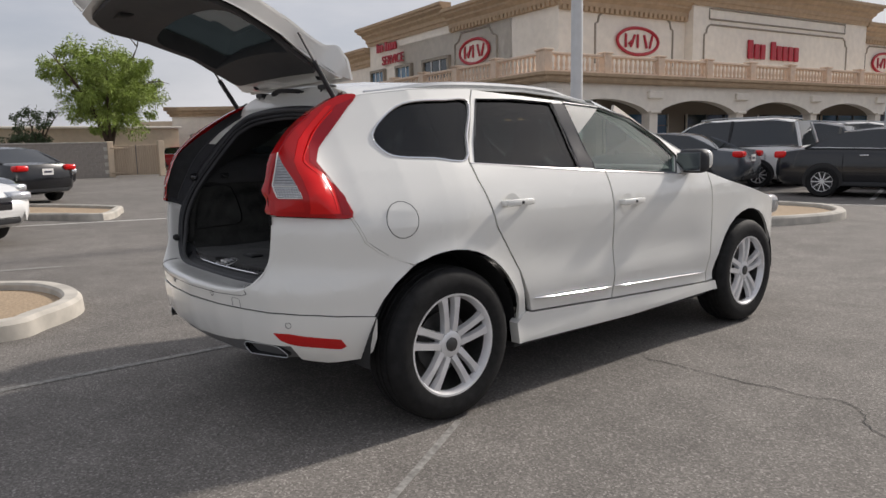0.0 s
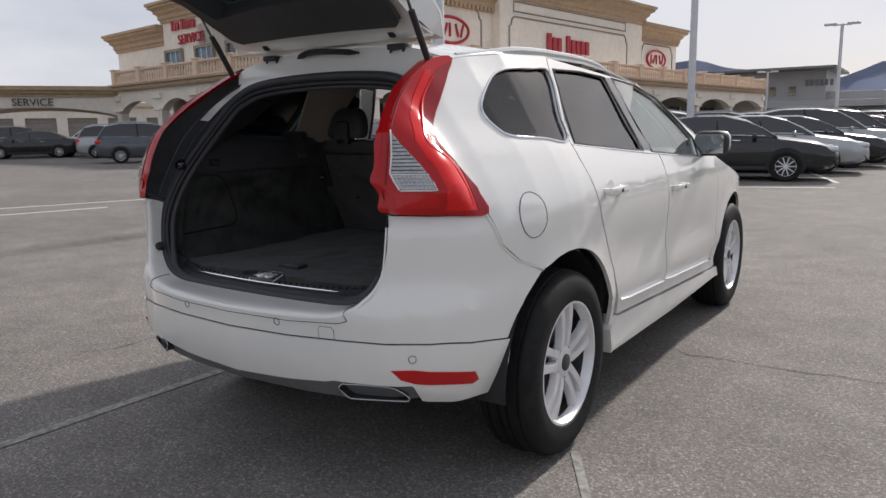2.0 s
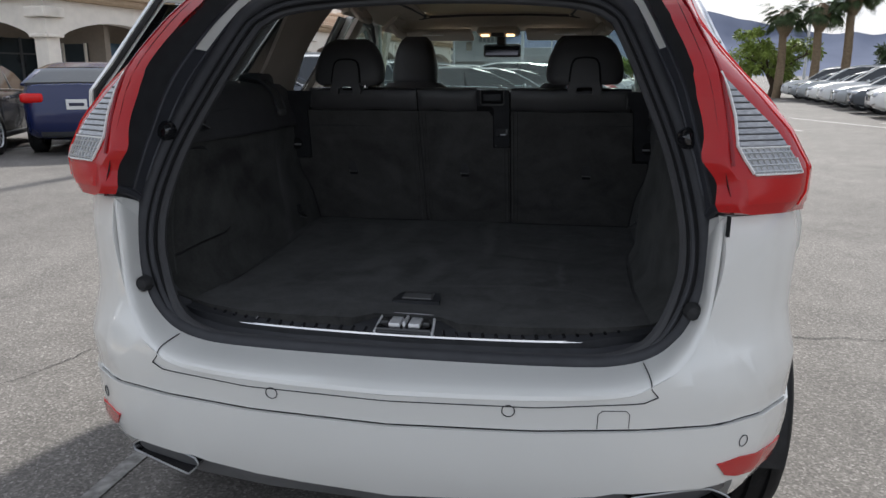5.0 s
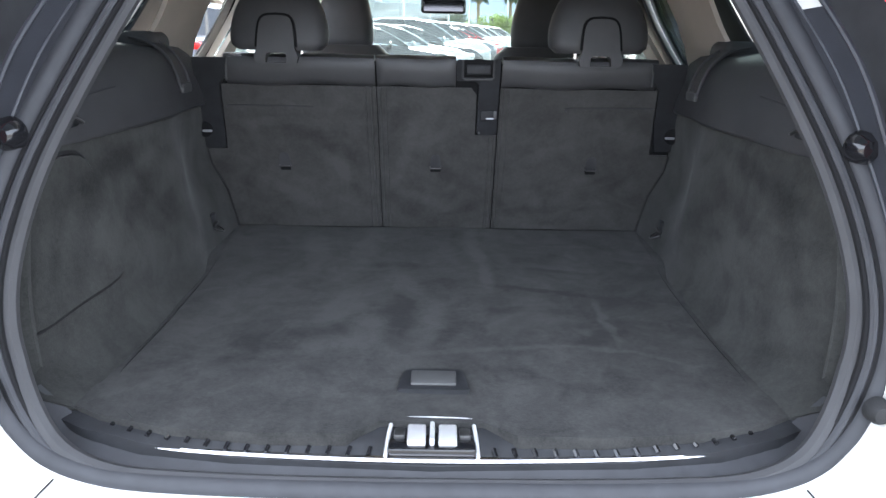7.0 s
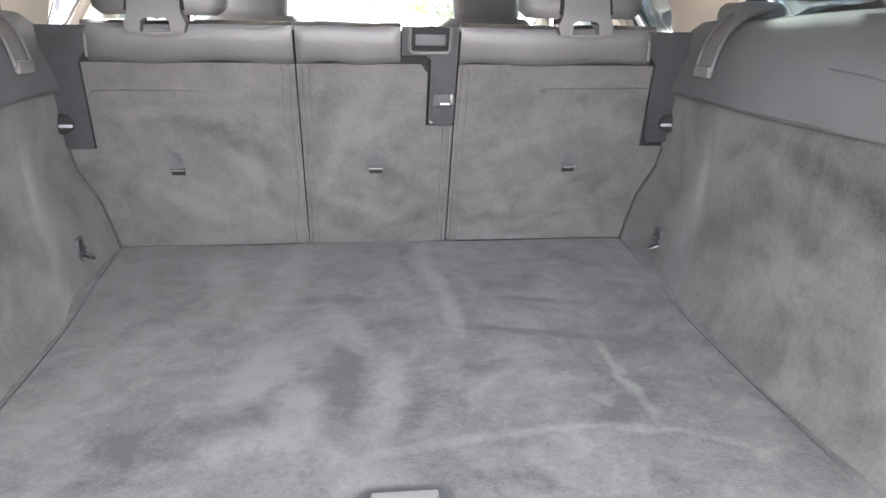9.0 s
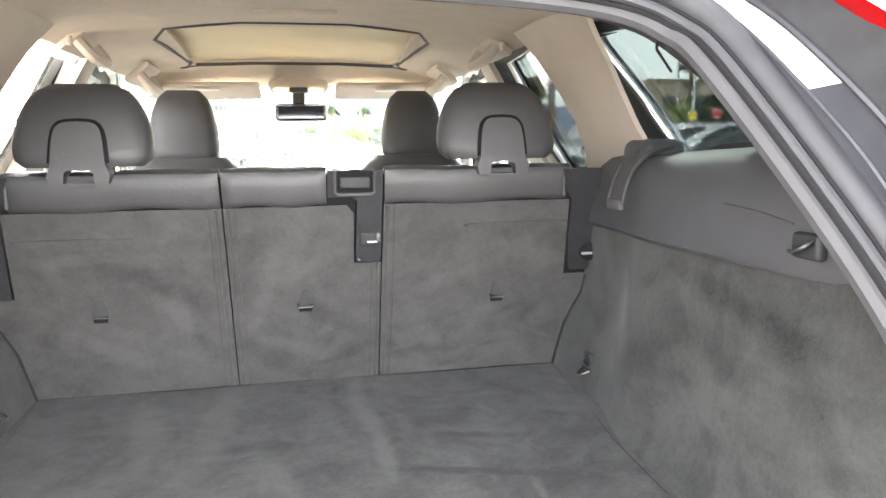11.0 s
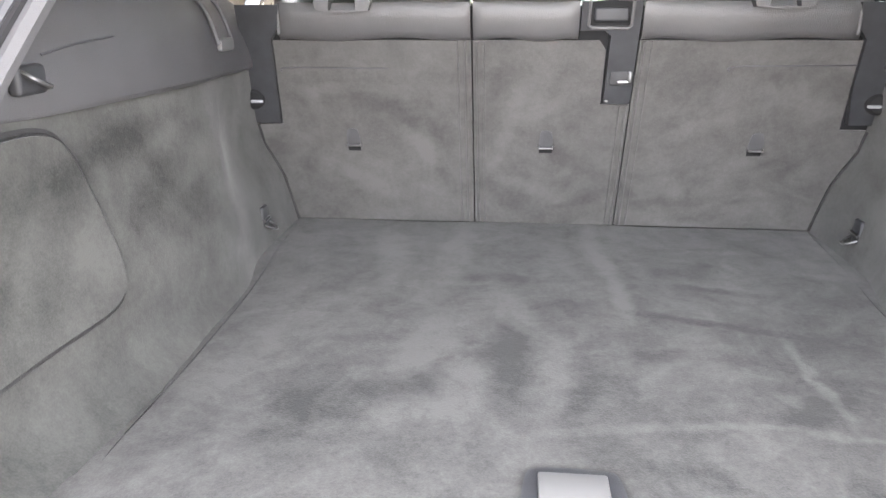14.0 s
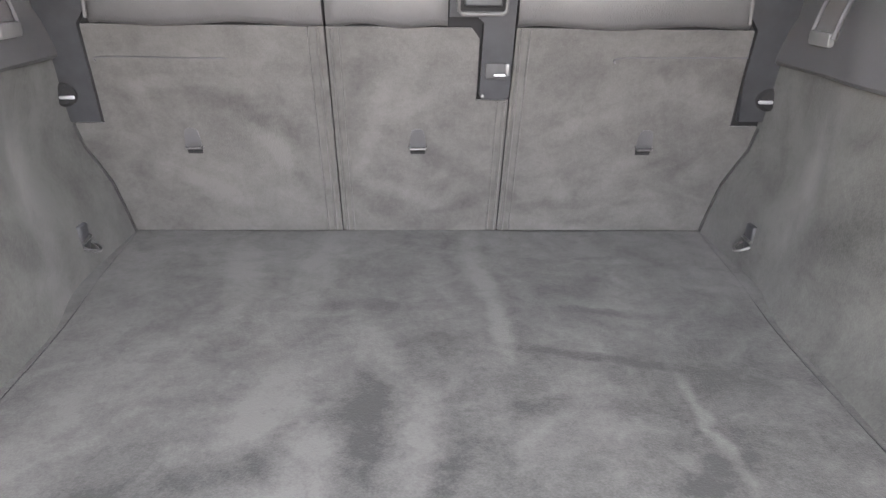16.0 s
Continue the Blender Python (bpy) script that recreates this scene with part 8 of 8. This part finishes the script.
put("sedan", "black", -38.8, 17.8, -.55, -.83, "black sedan by the service drive")

# ---- plants ----
rng = random.Random(5)


def leaf_cloud(centres, n, size, rs, spread=1.0, droop=.4):
    """Many small narrow leaves scattered round clump centres."""
    vs, fs = [], []
    for c, r in centres:
        for _ in range(n):
            d = Vector((rs.gauss(0, 1), rs.gauss(0, 1), rs.gauss(0, .75)))
            d = d.normalized() * r * rs.random() ** .45
            p = Vector(c) + d * spread
            ax = (d.normalized() + Vector((rs.uniform(-1, 1), rs.uniform(-1, 1), rs.uniform(-1, .4) - droop))).normalized()
            sd = ax.cross(Vector((rs.uniform(-1, 1), rs.uniform(-1, 1), rs.uniform(-1, 1)))).normalized()
            l, w = size * rs.uniform(.6, 1.5), size * rs.uniform(.12, .24)
            k = len(vs)
            vs += [p, p + ax * l * .5 + sd * w, p + ax * l, p + ax * l * .5 - sd * w]
            fs.append((k, k + 1, k + 2, k + 3))
    me = bpy.data.meshes.new("leaves")
    me.from_pydata([tuple(v) for v in vs], [], fs)
    return me


def branchy_tree(x, y, h, spread, lab, leaf, clumps=70, n=220, size=.16, trunk_r=.16, seed=1, low=.35):
    rs = random.Random(seed)
    t = tagged(new("tree"), lab, "tree", "trees")
    t.location = (x, y, 0)
    bm = tube(smooth_line([(0, 0, 0), (.12, .05, h * .15), (.05, .18, h * .3)], 4), [trunk_r * (1 - .06 * i) for i in range(9)], 10)
    tops = []
    for k in range(9):
        a = 2 * math.pi * k / 9 + rs.uniform(-.3, .3)
        L = spread * rs.uniform(.55, .95)
        st = Vector((.08, .1, h * rs.uniform(.14, .3)))
        en = Vector((math.cos(a) * L, math.sin(a) * L, h * rs.uniform(.5, .92)))
        md = st.lerp(en, .5) + Vector((0, 0, h * .08))
        pts = smooth_line([st, md, en], 5)
        tube(pts, [trunk_r * .55 * (1 - .8 * i / (len(pts) - 1)) for i in range(len(pts))], 7, bm)
        tops += pts[3:]
        for _ in range(3):
            q = pts[rs.randrange(4, len(pts))]
            e2 = q + Vector((rs.uniform(-1, 1), rs.uniform(-1, 1), rs.uniform(-.2, .7))) * spread * .35
            tube([q, q.lerp(e2, .5) + Vector((0, 0, .1)), e2], [trunk_r * .2, trunk_r * .12, trunk_r * .05], 5, bm)
            tops.append(e2)
    part("trunk", bm, M_BARK, t, "dark branching trunk", True)
    cl = []
    for _ in range(clumps):
        q = tops[rs.randrange(len(tops))]
        if rs.random() < .45:
            d = Vector((rs.gauss(0, 1), rs.gauss(0, 1), rs.gauss(0, 1))).normalized() * rs.random() ** .4
            q = Vector((.05 * spread, .1, h * .60)) + Vector((d.x * spread * .85, d.y * spread * .85, d.z * h * .33))
        cl.append((q + Vector((rs.gauss(0, 1), rs.gauss(0, 1), rs.gauss(0, .6))) * spread * .15, spread * rs.uniform(.08, .22)))
    me = leaf_cloud(cl, n, size, rs)
    me.materials.append(leaf)
    cr = new("crown", me)
    cr.parent = t
    cr["label"] = "feathery green crown"
    return t


branchy_tree(-38.8, 9.2, 7.7, 3.1, "airy green mesquite tree behind the block wall", M_LEAF, 150, 330, .15, .2, 3)
branchy_tree(-40.6, 6.0, 4.0, 1.5, "small sparse tree behind the block wall", M_LEAF2, 26, 90, .18, .12, 4)
branchy_tree(-42, 2.6, 3.4, 1.6, "round green shrub tree behind the wall", M_LEAF, 40, 200, .16, .1, 9)


def palm(x, y, h, lab, seed):
    rs = random.Random(seed)
    t = tagged(new("palm_tree"), lab, "palm tree", "palm trees")
    t.location = (x, y, 0)
    pts = smooth_line([(0, 0, 0), (.1, .05, h * .4), (.05, .1, h * .75), (.12, .1, h)], 6)
    part("trunk", tube(pts, [.24 - .07 * i / (len(pts) - 1) + .012 * (i % 2) for i in range(len(pts))], 10), M_PALMBARK, t, "rough brown palm trunk", True)
    vs, fs = [], []
    for k in range(46):
        a = rs.uniform(0, 2 * math.pi)
        up = rs.uniform(-.75, 1.1)
        L = rs.uniform(1.0, 1.5)
        d = Vector((math.cos(a), math.sin(a), 0))
        base = Vector((.12, .1, h))
        stem = [base + d * (L * .6 * t_) + Vector((0, 0, L * .55 * up * t_ - .35 * t_ * t_)) for t_ in (0, .5, 1)]
        c = stem[2]
        fwd = (stem[2] - stem[1]).normalized()
        side = fwd.cross(Vector((0, 0, 1))).normalized()
        for q in range(15):
            b = radians(-75 + 150 * q / 14)
            ax = (fwd * math.cos(b) + side * math.sin(b) + Vector((0, 0, -.25))).normalized()
            sd = ax.cross(Vector((0, 0, 1))).normalized()
            l = L * .62 * (1 - .25 * abs(b))
            i = len(vs)
            vs += [c - sd * .012, c + ax * l * .5 + sd * .03, c + ax * l + Vector((0, 0, -.12 * l)), c + ax * l * .5 - sd * .03]
            fs.append((i, i + 1, i + 2, i + 3))
        i = len(vs)
        s2 = side * .015
        vs += [stem[0] - s2, stem[0] + s2, stem[2] + s2, stem[2] - s2]
        fs.append((i, i + 1, i + 2, i + 3))
    me = bpy.data.meshes.new("fronds")
    me.from_pydata([tuple(v) for v in vs], [], fs)
    me.materials.append(M_PALM)
    cr = new("fronds", me)
    cr.parent = t
    cr["label"] = "fan shaped green fronds"
    rings = [[(.12 + r * math.cos(b), .1 + r * math.sin(b), z) for b in np.linspace(0, 2 * math.pi, 11)[:-1]] for r, z in ((.20, h - 1.5), (.42, h - 1.1), (.50, h - .6), (.30, h - .1))]
    part("dry_skirt", ring_loft(rings, True, True), M_PALMBARK, t, "brown skirt of dry fronds", True)
    return t


for i, (x, y, h) in enumerate(((13.8, 41.5, 5.1), (15.2, 41.0, 5.9), (17.0, 39.8, 6.2), (18.6, 40.4, 4.4), (12.3, 42.6, 4.9), (33.8, 57.0, 8.6), (39.0, 54.8, 7.6), (36.0, 45.0, 8.9), (44.2, 49.5, 8.4), (46.5, 36.0, 8.1), (51.0, 43.5, 9.5), (4.2, 90, 6.0), (9.0, 100, 6.5))):
    palm(x, y, h, "tall fan palm at the edge of the lot", 20 + i)
for i, (x, y, h, s) in enumerate(((12.4, 44.5, 4.2, 2.2), (19.5, 43.5, 3.6, 2.0), (22.5, 42, 3.8, 2.2), (26, 40, 4.0, 2.4), (6, 84, 3.4, 3.2), (11, 82, 3.2, 3.2), (15, 80, 3.4, 3.0), (2.5, 96, 3.2, 3.0), (33, 34, 4, 2.4))):
    branchy_tree(x, y, h, s, "rounded green tree at the edge of the lot", M_LEAF2 if i % 2 else M_LEAF, 46, 150, .26, .14, 40 + i)

# balloons over the parked cars
for x, y, z, c in ((11.0, 19.5, 1.95, (.55, .02, .03)), (11.8, 19.0, 2.0, (.75, .55, .02)), (12.5, 18.8, 2.05, (.55, .02, .04)), (13.1, 18.6, 2.05, (.70, .58, .03))):
    bo = thing("balloon", "small glossy balloon tied over a parked car", "balloon", Matrix.Translation((x, y, z)), "balloons")
    part("skin", lathe([(0, -.17), (.03, -.165), (.09, -.12), (.14, -.03), (.145, .04), (.12, .10), (.06, .145), (0, .155)], 16), mat("balloon_skin", c, .2, coat=.5), bo, "", True)
    part("string", tube([(0, 0, -.17), (.02, 0, -.4), (.01, 0, -.75)], .004, 4), M_SIGNWHT, bo)
